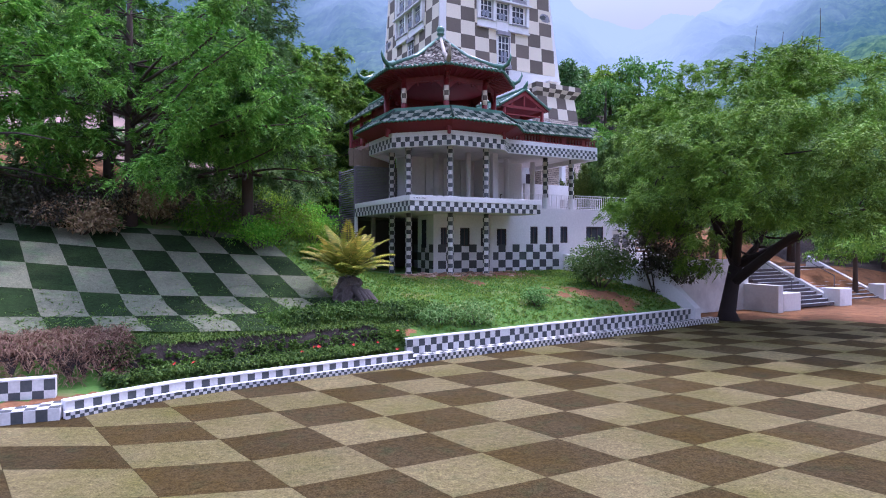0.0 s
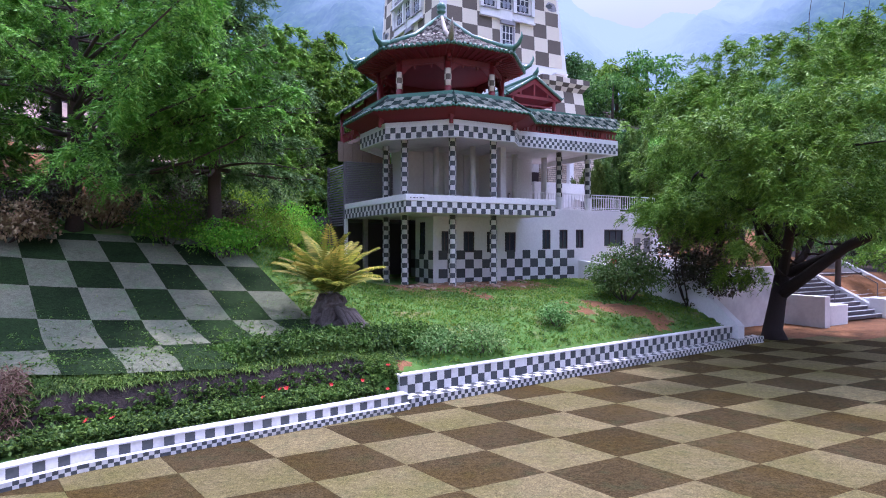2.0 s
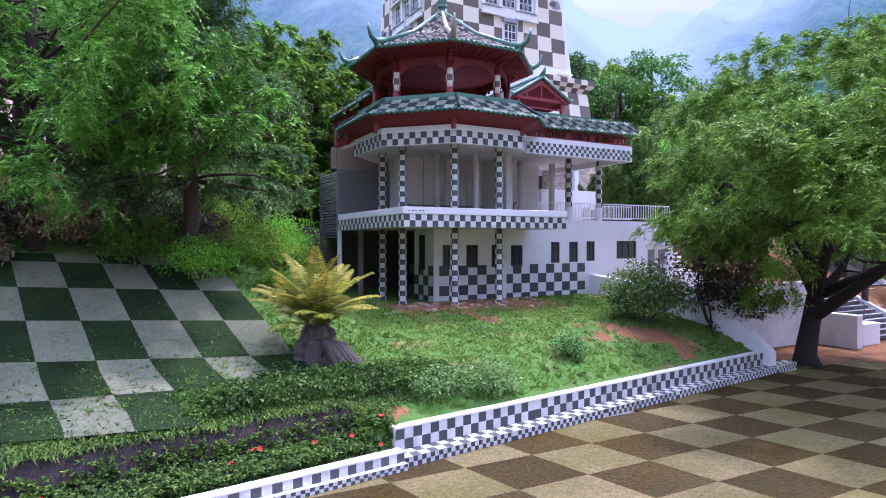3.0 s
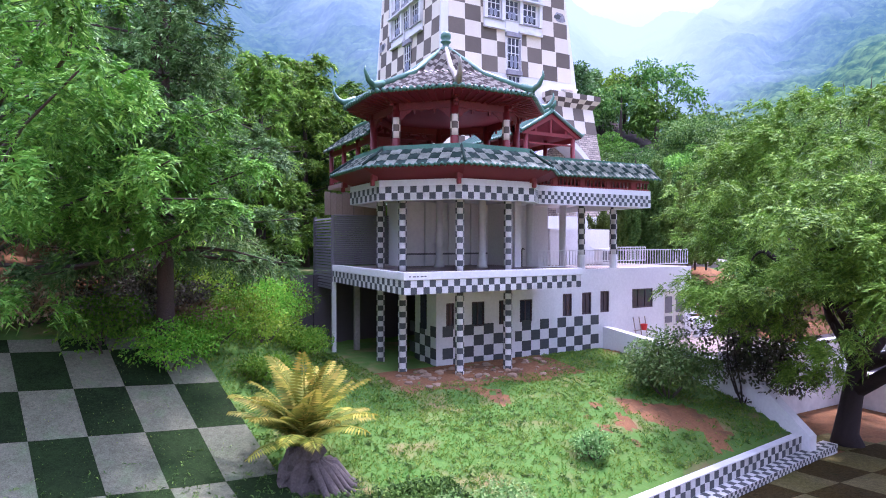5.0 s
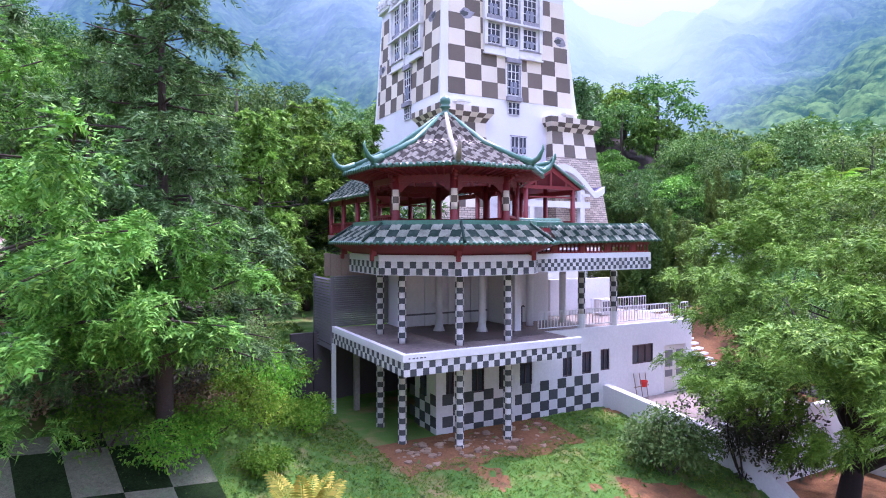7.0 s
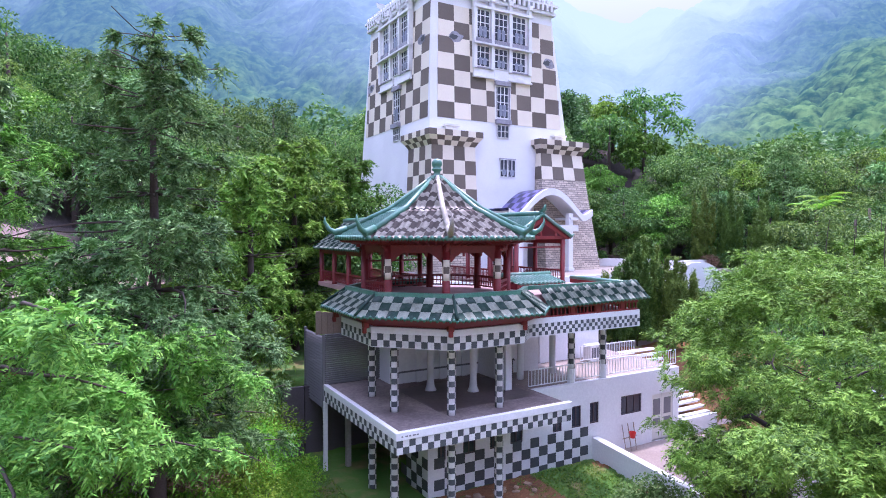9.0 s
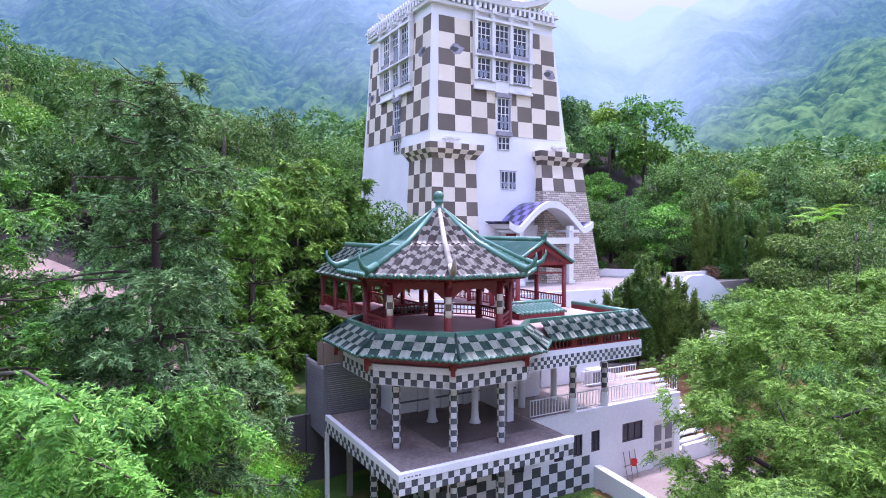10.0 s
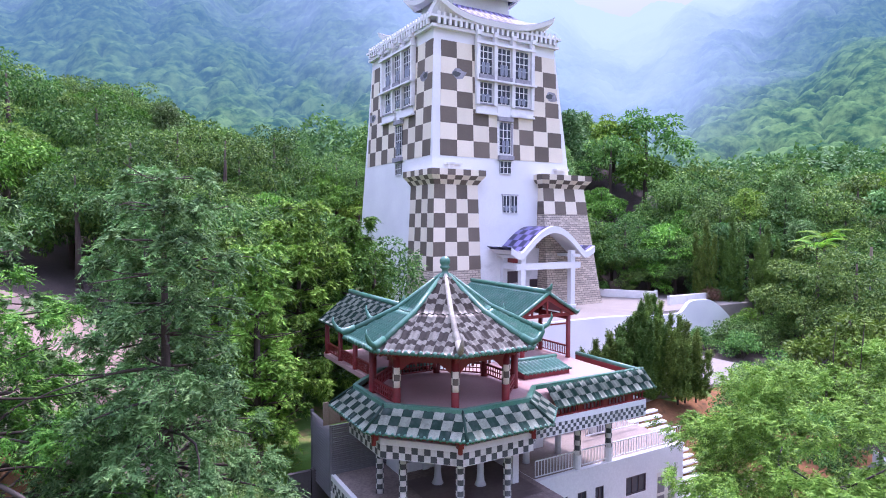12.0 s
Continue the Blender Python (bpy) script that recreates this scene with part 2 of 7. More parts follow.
wb_br.inputs["Mortar"].default_value = (0.12, 0.10, 0.09, 1)
wb_l.new(wb_br.outputs["Color"], wb_p.inputs["Base Color"])
# dark soil, with the shade under the hedge put into its colour
BANK = material("bank_soil_with_shade", (0.05, 0.035, 0.03), (0.03, 0.022, 0.02), rough=1.0, scale=4, bump=1.0, grain=0.4)
# the undercroft's deep shade is put into this wall colour
UNDERCROFT_SHADE = material("undercroft_painted_shade", (0.10, 0.085, 0.09), (0.07, 0.06, 0.065), rough=0.95)
GLASS = glass_material()
# pale base colour paints the sky's reflection into the glass
REFLECTION_GLASS = material("glass_painted_reflection", (0.30, 0.32, 0.38), (0.20, 0.22, 0.28), rough=0.15, scale=1, bump=0.02)
STAINED = material("black_stained_plaster", (0.36, 0.35, 0.39), (0.22, 0.21, 0.24), rough=0.9, scale=1.5, big=0.9, dirt=(0.10, 0.095, 0.11))
DARK_FRAME = material("dark_window_frame", (0.06, 0.035, 0.045), (0.04, 0.03, 0.035), rough=0.5)
METAL = material("grey_metal_louvre", (0.19, 0.185, 0.20), (0.145, 0.14, 0.155), rough=0.55, metal=0.2)
STEP_DARK = material("dark_step_stone", (0.15, 0.125, 0.125), (0.09, 0.075, 0.08), rough=0.9, scale=2, dirt=(0.06, 0.05, 0.05))
COURT_SOIL = material("pinkish_bare_court", (0.32, 0.225, 0.185), (0.24, 0.17, 0.14), rough=1.0, scale=1.5, big=0.3, bump=0.4, dirt=(0.15, 0.12, 0.10))
RUST = material("rusty_board", (0.27, 0.21, 0.16), (0.19, 0.14, 0.10), rough=0.9, scale=3)
CREAM_DOOR = material("cream_door_paint", (0.66, 0.63, 0.57), (0.58, 0.55, 0.5), rough=0.6)
BARK = material("brown_bark", (0.085, 0.06, 0.05), (0.05, 0.035, 0.03), rough=0.95, scale=4, bump=0.8)
BARK_DARK = material("dark_bark", (0.04, 0.028, 0.027), (0.026, 0.018, 0.018), rough=0.95, scale=4, bump=0.8)
STUMP = material("grey_stump_bark", (0.12, 0.10, 0.09), (0.06, 0.048, 0.045), rough=0.95, scale=4, bump=1.0)
LEAF_FINE = leaf_material("feathery_leaf", (0.046, 0.125, 0.014), (0.135, 0.3, 0.03), (0.285, 0.49, 0.065), 0.18)
LEAF_PINE = leaf_material("cedar_needle", (0.04, 0.105, 0.03), (0.12, 0.27, 0.068), (0.29, 0.46, 0.16), 0.24)
LEAF_LIGHT = leaf_material("light_cedar_needle", (0.045, 0.13, 0.014), (0.145, 0.34, 0.034), (0.32, 0.54, 0.085), 0.26)
LEAF_FOREST = leaf_material("forest_leaf", (0.026, 0.08, 0.018), (0.09, 0.205, 0.036), (0.22, 0.36, 0.07), 0.22)
LEAF_BUSH = leaf_material("grey_green_leaf", (0.083, 0.2, 0.043), (0.124, 0.27, 0.062), (0.307, 0.44, 0.142), 0.32)
LEAF_BED = leaf_material("bedding_leaf", (0.018, 0.055, 0.012), (0.050, 0.125, 0.018), (0.150, 0.260, 0.045), 0.2)
LEAF_CYPRESS = leaf_material("cypress_scale_leaf", (0.047, 0.105, 0.017), (0.088, 0.165, 0.025), (0.177, 0.27, 0.043), 0.15)
LEAF_DARK = leaf_material("purple_green_leaf", (0.065, 0.075, 0.045), (0.08, 0.07, 0.06), (0.17, 0.17, 0.11), 0.3)
LEAF_YELLOW = leaf_material("yellow_green_frond", (0.085, 0.15, 0.018), (0.23, 0.26, 0.03), (0.5, 0.43, 0.07), 0.35)
LEAF_VINE = leaf_material("bright_vine_leaf", (0.085, 0.240, 0.014), (0.151, 0.340, 0.022), (0.301, 0.460, 0.043), 0.5)
GRASS = leaf_material("grass_blade", (0.058, 0.17, 0.014), (0.115, 0.225, 0.02), (0.3, 0.32, 0.05), 0.3)
# paler, bluer leaf: some distance haze is put into the colour
LEAF_FAR = leaf_material("hazy_distant_leaf", (0.04, 0.11, 0.036), (0.1, 0.22, 0.06), (0.19, 0.33, 0.09), 0.28)
DRY = leaf_material("dry_brown_leaf", (0.16, 0.09, 0.06), (0.24, 0.15, 0.09), (0.34, 0.26, 0.15), 0.3)
FLOWER = material("red_petal", (0.62, 0.03, 0.02), (0.5, 0.02, 0.015), rough=0.6)

# ---- building blocks ----


def link(name, bm, mats, smooth=False):
    me = bpy.data.meshes.new(name)
    bm.to_mesh(me)
    bm.free()
    for m in (mats if isinstance(mats, (list, tuple)) else [mats]):
        me.materials.append(m)
    if smooth:
        for p in me.polygons:
            p.use_smooth = True
    return new(name, me)


def part(name, bm, mats, parent, label="", smooth=False):
    ob = link(name, bm, mats, smooth)
    ob.parent = parent
    return tagged(ob, label)


def thing(name, label, category, m=None, group="", kind=""):
    """An empty at the base of a thing, at the pose m."""
    ob = new(name)
    if m is not None:
        ob.matrix_basis = m
    return tagged(ob, label, category, group, kind)


def box(bm, x0, x1, y0, y1, z0, z1, mi=0, bevel=0.0):
    r = bmesh.ops.create_cube(bm, size=1.0, matrix=Matrix.Translation(((x0 + x1) / 2, (y0 + y1) / 2, (z0 + z1) / 2)) @ Matrix.Diagonal((abs(x1 - x0), abs(y1 - y0), abs(z1 - z0), 1)))
    fs = {f for v in r["verts"] for f in v.link_faces}
    for f in fs:
        f.material_index = mi
    if bevel:
        bmesh.ops.bevel(bm, geom=list({e for v in r["verts"] for e in v.link_edges}), offset=bevel, segments=1, affect="EDGES")
    return bm


def boxed(x0, x1, y0, y1, z0, z1, bevel=0.0):
    return box(bmesh.new(), x0, x1, y0, y1, z0, z1, 0, bevel)


def prism(bm, points, z0, z1, mi=0):
    """A prism over a plan polygon (counter-clockwise); z0 and z1 may be numbers or lists."""
    n = len(points)
    zs0 = z0 if isinstance(z0, (list, tuple)) else [z0] * n
    zs1 = z1 if isinstance(z1, (list, tuple)) else [z1] * n
    lo = [bm.verts.new((p[0], p[1], z)) for p, z in zip(points, zs0)]
    hi = [bm.verts.new((p[0], p[1], z)) for p, z in zip(points, zs1)]
    fs = [bm.faces.new(hi), bm.faces.new(lo[::-1])]
    for i in range(n):
        j = (i + 1) % n
        fs.append(bm.faces.new((lo[i], lo[j], hi[j], hi[i])))
    for f in fs:
        f.material_index = mi
    return bm


def lathe(bm, profile, seg=16, centre=(0, 0), mi=0):
    rings = []
    for r, z in profile:
        rings.append([bm.verts.new((centre[0] + r * math.cos(2 * math.pi * k / seg), centre[1] + r * math.sin(2 * math.pi * k / seg), z)) for k in range(seg)])
    for a, b in zip(rings, rings[1:]):
        for k in range(seg):
            f = bm.faces.new((a[k], a[(k + 1) % seg], b[(k + 1) % seg], b[k]))
            f.material_index = mi
    bm.faces.new(rings[0][::-1]).material_index = mi
    bm.faces.new(rings[-1]).material_index = mi
    return bm


def tube(bm, pts, radii, seg=8, mi=0):
    """A tapered tube along points."""
    pts = [Vector(p) for p in pts]
    rings = []
    side = None
    for i, p in enumerate(pts):
        d = (pts[min(i + 1, len(pts) - 1)] - pts[max(i - 1, 0)]).normalized()
        if side is None:
            side = d.orthogonal()
        side = (side - d * side.dot(d)).normalized()
        other = d.cross(side)
        rings.append([bm.verts.new(p + (side * math.cos(2 * math.pi * k / seg) + other * math.sin(2 * math.pi * k / seg)) * radii[i]) for k in range(seg)])
    for a, b in zip(rings, rings[1:]):
        for k in range(seg):
            bm.faces.new((a[k], a[(k + 1) % seg], b[(k + 1) % seg], b[k])).material_index = mi
    bm.faces.new(rings[0][::-1]).material_index = mi
    bm.faces.new(rings[-1]).material_index = mi
    return bm


def check_column(bm, x, y, z0, z1, r, step, turn=0.0):
    """A round post of eight sides with two-colour checks."""
    seg = 12
    n = max(1, round((z1 - z0) / step))
    rings = [[bm.verts.new((x + r * math.cos(turn + 2 * math.pi * k / seg), y + r * math.sin(turn + 2 * math.pi * k / seg), z0 + (z1 - z0) * i / n)) for k in range(seg)] for i in range(n + 1)]
    for i in range(n):
        for k in range(seg):
            f = bm.faces.new((rings[i][k], rings[i][(k + 1) % seg], rings[i + 1][(k + 1) % seg], rings[i + 1][k]))
            f.material_index = (i + k // 3) % 2
            f.smooth = True
    bm.faces.new(rings[-1])
    bm.faces.new(rings[0][::-1])
    return bm


def check_band(bm, p, q, z0, z1, rows, step, shift=0):
    """A vertical strip from p to q in plan, cut into checks."""
    p, q = Vector(p), Vector(q)
    n = max(1, round((q - p).length / step))
    g = [[bm.verts.new((*(p.lerp(q, i / n)), z0 + (z1 - z0) * j / rows)) for j in range(rows + 1)] for i in range(n + 1)]
    for i in range(n):
        for j in range(rows):
            f = bm.faces.new((g[i][j], g[i + 1][j], g[i + 1][j + 1], g[i][j + 1]))
            f.material_index = (i + j + shift) % 2
    return bm


def octagon(r, c=(0.0, 0.0)):
    return [Vector((c[0] + r * math.cos(radians(-112.5 + 45 * k)), c[1] + r * math.sin(radians(-112.5 + 45 * k)))) for k in range(8)]


def tile_slope(bm, a0, a1, b0, b1, checks=None, rib=0.21, course=0.24, height=0.055, sag=0.0, check=0.42, flat=False):
    """A slope of barrel tiles between the eave a0-a1 and the upper edge b0-b1. Ribs run up the slope; checks alternate two materials (0, 1)."""
    a0, a1, b0, b1 = (Vector(v) for v in (a0, a1, b0, b1))
    ex = (a1 - a0).normalized()
    w = (a1 - a0).length
    up = (b0 + b1) / 2 - (a0 + a1) / 2
    up = up - ex * up.dot(ex)
    slope = up.length
    nrm = ex.cross(up).normalized()
    if nrm.z < 0:
        nrm = -nrm
    l0, l1 = (b0 - a0).dot(ex), (b1 - a0).dot(ex)
    if checks and flat:
        height = 0.016
    ribs = max(1, round(w / rib))
    cols = ribs * 6
    rows = max(1, round(slope / course))
    prof = [0.0, 0.12, 0.8, 1.0, 0.8, 0.12]
    grid = []
    for j in range(rows):
        for e in (0.0, 0.97):
            s = (j + e) / rows
            lift = 0.035 * (1 - e)
            row = []
            for i in range(cols + 1):
                x = w * i / cols
                x = min(max(x, l0 * s), w + (l1 - w) * s)
                base = a0 + ex * x + up * s
                row.append(bm.verts.new(base + nrm * (prof[i % 6] * height + lift) - Vector((0, 0, sag * math.sin(math.pi * s)))))
            grid.append((s, row))
    top = [bm.verts.new(a0 + ex * min(max(w * i / cols, l0), l1) + up) for i in range(cols + 1)]
    grid.append((1.0, top))
    for (s0, r0), (s1, r1) in zip(grid, grid[1:]):
        for i in range(cols):
            xm = w * (i + 0.5) / cols
            if not (l0 * s0 - 0.12 < xm < w + (l1 - w) * s0 + 0.12):
                continue
            vs = [r0[i], r0[i + 1], r1[i + 1], r1[i]]
            f = bm.faces.new(vs)
            f.smooth = True
            if checks:
                f.material_index = checks[(int(xm / check) + int(min(s0 + 0.01, 0.999) * slope / check)) % 2]
    return bm


def eave_caps(bm, a0, a1, rib=0.21, r=0.055, drop=0.0):
    """Round tile ends and hanging drip tiles along an eave."""
    a0, a1 = Vector(a0), Vector(a1)
    n = max(1, round((a1 - a0).length / rib))
    ex = (a1 - a0).normalized()
    out = Vector((ex.y, -ex.x, 0)).normalized()
    for i in range(n):
        c = a0.lerp(a1, (i + 0.5) / n) + Vector((0, 0, 0.03 - drop))
        ring0 = [c + ex * (r * math.cos(t)) + Vector((0, 0, r * math.sin(t))) + out * 0.03 for t in [2 * math.pi * k / 8 for k in range(8)]]
        ring1 = [p - out * 0.10 for p in ring0]
        v0, v1 = [bm.verts.new(p) for p in ring0], [bm.verts.new(p) for p in ring1]
        bm.faces.new(v0)
        for k in range(8):
            bm.faces.new((v0[k], v1[k], v1[(k + 1) % 8], v0[(k + 1) % 8]))
        d = a0.lerp(a1, (i + 1.0) / n) + Vector((0, 0, 0.01 - drop)) + out * 0.012
        t = [bm.verts.new(d + ex * dx + Vector((0, 0, dz))) for dx, dz in ((-0.06, 0.02), (-0.045, -0.045), (0, -0.075), (0.045, -0.045), (0.06, 0.02))]
        t2 = [bm.verts.new(v.co - out * 0.02) for v in t]
        bm.faces.new(t)
        for k in range(5):
            bm.faces.new((t[k], t2[k], t2[(k + 1) % 5], t[(k + 1) % 5]))
    return bm


def quads(name, verts, faces, mats, idx=None, smooth=False):
    """A mesh object from arrays of vertices and quads."""
    me = bpy.data.meshes.new(name)
    nv, nf = len(verts), len(faces)
    k = len(faces[0])
    me.vertices.add(nv)
    me.vertices.foreach_set("co", np.asarray(verts, dtype=np.float32).ravel())
    me.loops.add(nf * k)
    me.loops.foreach_set("vertex_index", np.asarray(faces, dtype=np.int32).ravel())
    me.polygons.add(nf)
    me.polygons.foreach_set("loop_start", np.arange(0, nf * k, k, dtype=np.int32))
    me.polygons.foreach_set("loop_total", np.full(nf, k, dtype=np.int32))
    for m in (mats if isinstance(mats, (list, tuple)) else [mats]):
        me.materials.append(m)
    if idx is not None:
        me.polygons.foreach_set("material_index", np.asarray(idx, dtype=np.int32))
    if smooth:
        me.polygons.foreach_set("use_smooth", np.ones(nf, dtype=bool))
    me.update(calc_edges=True)
    me.validate()
    return me


def unit(a):
    return a / np.maximum(np.linalg.norm(a, axis=-1, keepdims=True), 1e-9)


def leaf_mesh(name, centres, ways, length, width, mat, rng, droop=0.25, flat=0.45, three=False):
    """Leaves as long narrow diamonds: one quad each, from centre along way, lying mostly flat."""
    n = len(centres)
    side = unit(np.cross(ways, np.array([0, 0, 1.0]) + flat * rng.normal(size=(n, 3))))
    ln = length * rng.uniform(0.6, 1.3, (n, 1))
    wd = width * rng.uniform(0.7, 1.3, (n, 1))
    tip = centres + ways * ln
    tip[:, 2:] -= droop * ln
    mid = centres + ways * ln * 0.5
    if three:
        v = np.stack([centres + side * wd * 0.7, tip, centres - side * wd * 0.7], 1).reshape(-1, 3)
        return quads(name, v, np.arange(n * 3).reshape(-1, 3), mat)
    v = np.stack([centres, mid + side * wd, tip, mid - side * wd], 1).reshape(-1, 3)
    f = np.arange(n * 4).reshape(-1, 4)
    return quads(name, v, f, mat)


def sprays(rng, bases, dirs, length, leaflets, spread=0.9, droop=0.35):
    """Feathered twigs: from each base along dir, leaflets set to both sides. Returns leaf centres and ways."""
    n = len(bases)
    t = np.linspace(0.1, 1.0, leaflets)[None, :, None]
    ln = length * rng.uniform(0.6, 1.25, (n, 1, 1))
    d = dirs[:, None, :]
    c = bases[:, None, :] + d * t * ln
    c[:, :, 2:] -= droop * (t ** 2) * ln
    side = unit(np.cross(d, np.array([0, 0, 1.0]) + 0.35 * rng.normal(size=(n, 1, 3))))
    sign = np.where(np.arange(leaflets) % 2 == 0, 1.0, -1.0)[None, :, None]
    w = unit(d * 0.75 + side * sign * spread + rng.normal(size=(n, leaflets, 3)) * 0.18)
    return c.reshape(-1, 3), w.reshape(-1, 3)

# ---- the ground ----
HOUSE = pose(-1.41, 25.68, 0, 0, 0, 28.3)
TOWER = pose(-0.40, 56.50, 0, 0, 0, 28.3)
KERB_START = np.array([-5.9, 13.3])
KERB_WAY = np.array([0.8157, 0.5785])
KERB_IN = np.array([-0.5785, 0.8157])


def smooth(x, a, b):
    t = np.clip((x - a) / (b - a), 0, 1)
    return t * t * (3 - 2 * t)


def ground_height(x, y):
    x, y = np.asarray(x, float), np.asarray(y, float)
    dx, dy = x - KERB_START[0], y - KERB_START[1]
    along = dx * KERB_WAY[0] + dy * KERB_WAY[1]
    d = dx * KERB_IN[0] + dy * KERB_IN[1]
    d = d + np.where(along < 0, -along * 0.12, 0)
    left = np.interp(d, [0.1, 0.3, 1.0, 1.3, 1.9, 3.0, 4.4, 5.8, 8.1, 9.6, 15, 21, 30], [-0.04, 0.27, 0.33, 1.0, 1.22, 1.3, 1.55, 2.1, 3.0, 3.55, 5.3, 7.4, 9.5])
    right = np.interp(d, [0.1, 0.45, 0.6, 1.8, 3.0, 6.0, 8.0], [-0.04, 0.05, 0.55, 1.05, 1.35, 1.75, 1.95])
    u = (x + 1.41) * 0.8805 + (y - 25.68) * 0.4741
    v = -(x + 1.41) * 0.4741 + (y - 25.68) * 0.8805
    near = smooth(along, 3.2, 6.0) * smooth(d, 2.2, 4.0) * smooth(u, -4.5, -1.0)
    edge = smooth(along, 5.4, 6.0) * (1 - smooth(d, 2.2, 4.0))
    w = np.clip(np.maximum(near, edge), 0, 1)
    w = np.where(d > 9, smooth(u, -4.5, -0.6), w)
    z = left * (1 - w) + right * w
    low = smooth(u, 10.5, 10.75) * (v < 9)
    z = z * (1 - low) + np.minimum(z, -0.04) * low
    rise = smooth(v, 8.6, 10.2) * smooth(u, -6, -1)
    z = z * (1 - rise) + np.maximum(z, 5.0) * rise
    z = np.where((u > 18.3) & (v > -3.6), np.interp(v, [-3.6, -0.6, 4, 9, 19], [-0.04, 1.75, 2.1, 4.9, 5.0]), z)
    z = np.where(v > 19.5, np.maximum(z, np.interp(v, [19.5, 20.5], [5, 8.0])), z)
    # wooded hills behind and to the side
    hill = np.minimum(np.maximum(0, y - 80) * 0.2, 9)
    side = np.minimum(np.maximum(0, -x - 13) * 0.3, 7) * smooth(y, 18, 45) + np.minimum(np.maximum(0, x - 48) * 0.14, 8) * smooth(y, 25, 70)
    tu = (x + 0.4) * 0.8805 + (y - 56.5) * 0.4741
    tv = -(x + 0.4) * 0.4741 + (y - 56.5) * 0.8805
    right_hill = np.minimum(0.8 * np.maximum(0, tv - 7) * smooth(tu, 12, 16) + 0.55 * np.clip(tu - 30, 0, 8) * smooth(tv, -14, -6), 16 - 9 * smooth(tu, 38, 56))
    left_hill = np.minimum(np.maximum(0, y - 52) * 0.3, 6) * smooth(-x, 2, 10)
    z = z + np.maximum(np.maximum(hill, right_hill), left_hill) + side
    far = smooth(np.hypot(x, y - 30), 70, 160)
    return z + far * 5 * (np.sin(x * 0.021 + 1.3) * np.cos(y * 0.017) + 0.6 * np.sin(x * 0.05 + y * 0.043))


def bareness(x, y):
    """How bare the lawn is: blotches, most of all on the sunny slope."""
    b = noise.noise(Vector((x * 0.45, y * 0.45, 0))) + 0.4 * noise.noise(Vector((x * 1.7, y * 1.7, 3)))
    return b + 0.75 * math.exp(-((x - 5.6) / 1.9) ** 2 - ((y - 25.0) / 1.6) ** 2) + 0.45 * math.exp(-((x - 1.6) / 1.3) ** 2 - ((y - 23.0) / 1.0) ** 2)


def spaced(lo, hi, fine_lo, fine_hi, step, growth=1.16):
    a = list(np.arange(fine_lo, fine_hi, step))
    s, p = step, a[-1]
    while p < hi:
        s *= growth
        p += s
        a.append(p)
    s, p = step, a[0]
    while p > lo:
        s *= growth
        p -= s
        a.insert(0, p)
    return np.array(a)


def grass_ground_material():
    m = material("grassy_ground", (0.075, 0.15, 0.022), (0.055, 0.155, 0.018), rough=1.0, scale=1.6, big=0.5, bump=0.9, dirt=(0.27, 0.165, 0.085))
    return m


GROUND = grass_ground_material()
gx, gy = spaced(-900, 900, -13, 17, 0.2), spaced(-300, 1200, 9, 37, 0.2)
GX, GY = np.meshgrid(gx, gy, indexing="ij")
GZ = ground_height(GX, GY)
rngg = np.random.default_rng(5)
GZ = GZ + np.where(GZ > 0.5, rngg.normal(size=GZ.shape) * 0.02, 0) - np.where(GZ < 0.1, 0.03, 0)
nx, ny = len(gx), len(gy)
ids = np.arange(nx * ny).reshape(nx, ny)
gf = np.stack([ids[:-1, :-1], ids[1:, :-1], ids[1:, 1:], ids[:-1, 1:]], -1).reshape(-1, 4)
cx = (GX[:-1, :-1] + GX[1:, 1:]).ravel() / 2
cy = (GY[:-1, :-1] + GY[1:, 1:]).ravel() / 2
cu = (cx + 1.41) * 0.8805 + (cy - 25.68) * 0.4741
cv = -(cx + 1.41) * 0.4741 + (cy - 25.68) * 0.8805
cd = (cx - KERB_START[0]) * KERB_IN[0] + (cy - KERB_START[1]) * KERB_IN[1]
gi = np.zeros(len(gf), int)
gi[(cd < 0.2) & (cy > -300) & (np.hypot(cx, cy) < 60)] = 1
gi[(cu > 10.62) & (cv < 3) & (cd > -3)] = 1
yard = (cd > 0.9) & (cd < 11) & (cu < 10.4) & (cx > -6)
for i in np.nonzero(yard)[0]:
    if bareness(cx[i], cy[i]) > 0.5:
        gi[i] = 1
gi[(cu > 10.62) & (cv < 9) & (cv > -3) & (cu < 45)] = 1
ca = (cx - KERB_START[0]) * KERB_WAY[0] + (cy - KERB_START[1]) * KERB_WAY[1]
# dark strip below the hedge: dark soil and painted shade together
gi[(cd > 0.9) & (cd < 1.5) & (ca < 6) & (ca > -6)] = 2
gi[(cx < -9) & (cy > 26) & (cy < 60)] = 1
tu_, tv_ = (cx + 0.4) * 0.8805 + (cy - 56.5) * 0.4741, -(cx + 0.4) * 0.4741 + (cy - 56.5) * 0.8805
gi[(cx < -9) & (cy > 31) & (cy < 52)] = 2
gi[(cx < -9) & (cy > 30) & (cy < 39.5)] = 3
gi[((tu_ > 17) & (tv_ < -8.4) & (cy > 42)) | ((tu_ + tv_ > 24) & (tu_ > 14)) | (cy > 78) | ((cx < -14) & (cy > 52))] = 2
ground = new("ground", quads("ground", np.stack([GX, GY, GZ], -1).reshape(-1, 3), gf, [GROUND, SOIL, BANK, COURT_SOIL], gi, True))
tagged(ground, "grassy bank, bare soil and pale plaza rising to wooded hills", "ground", kind="structure")

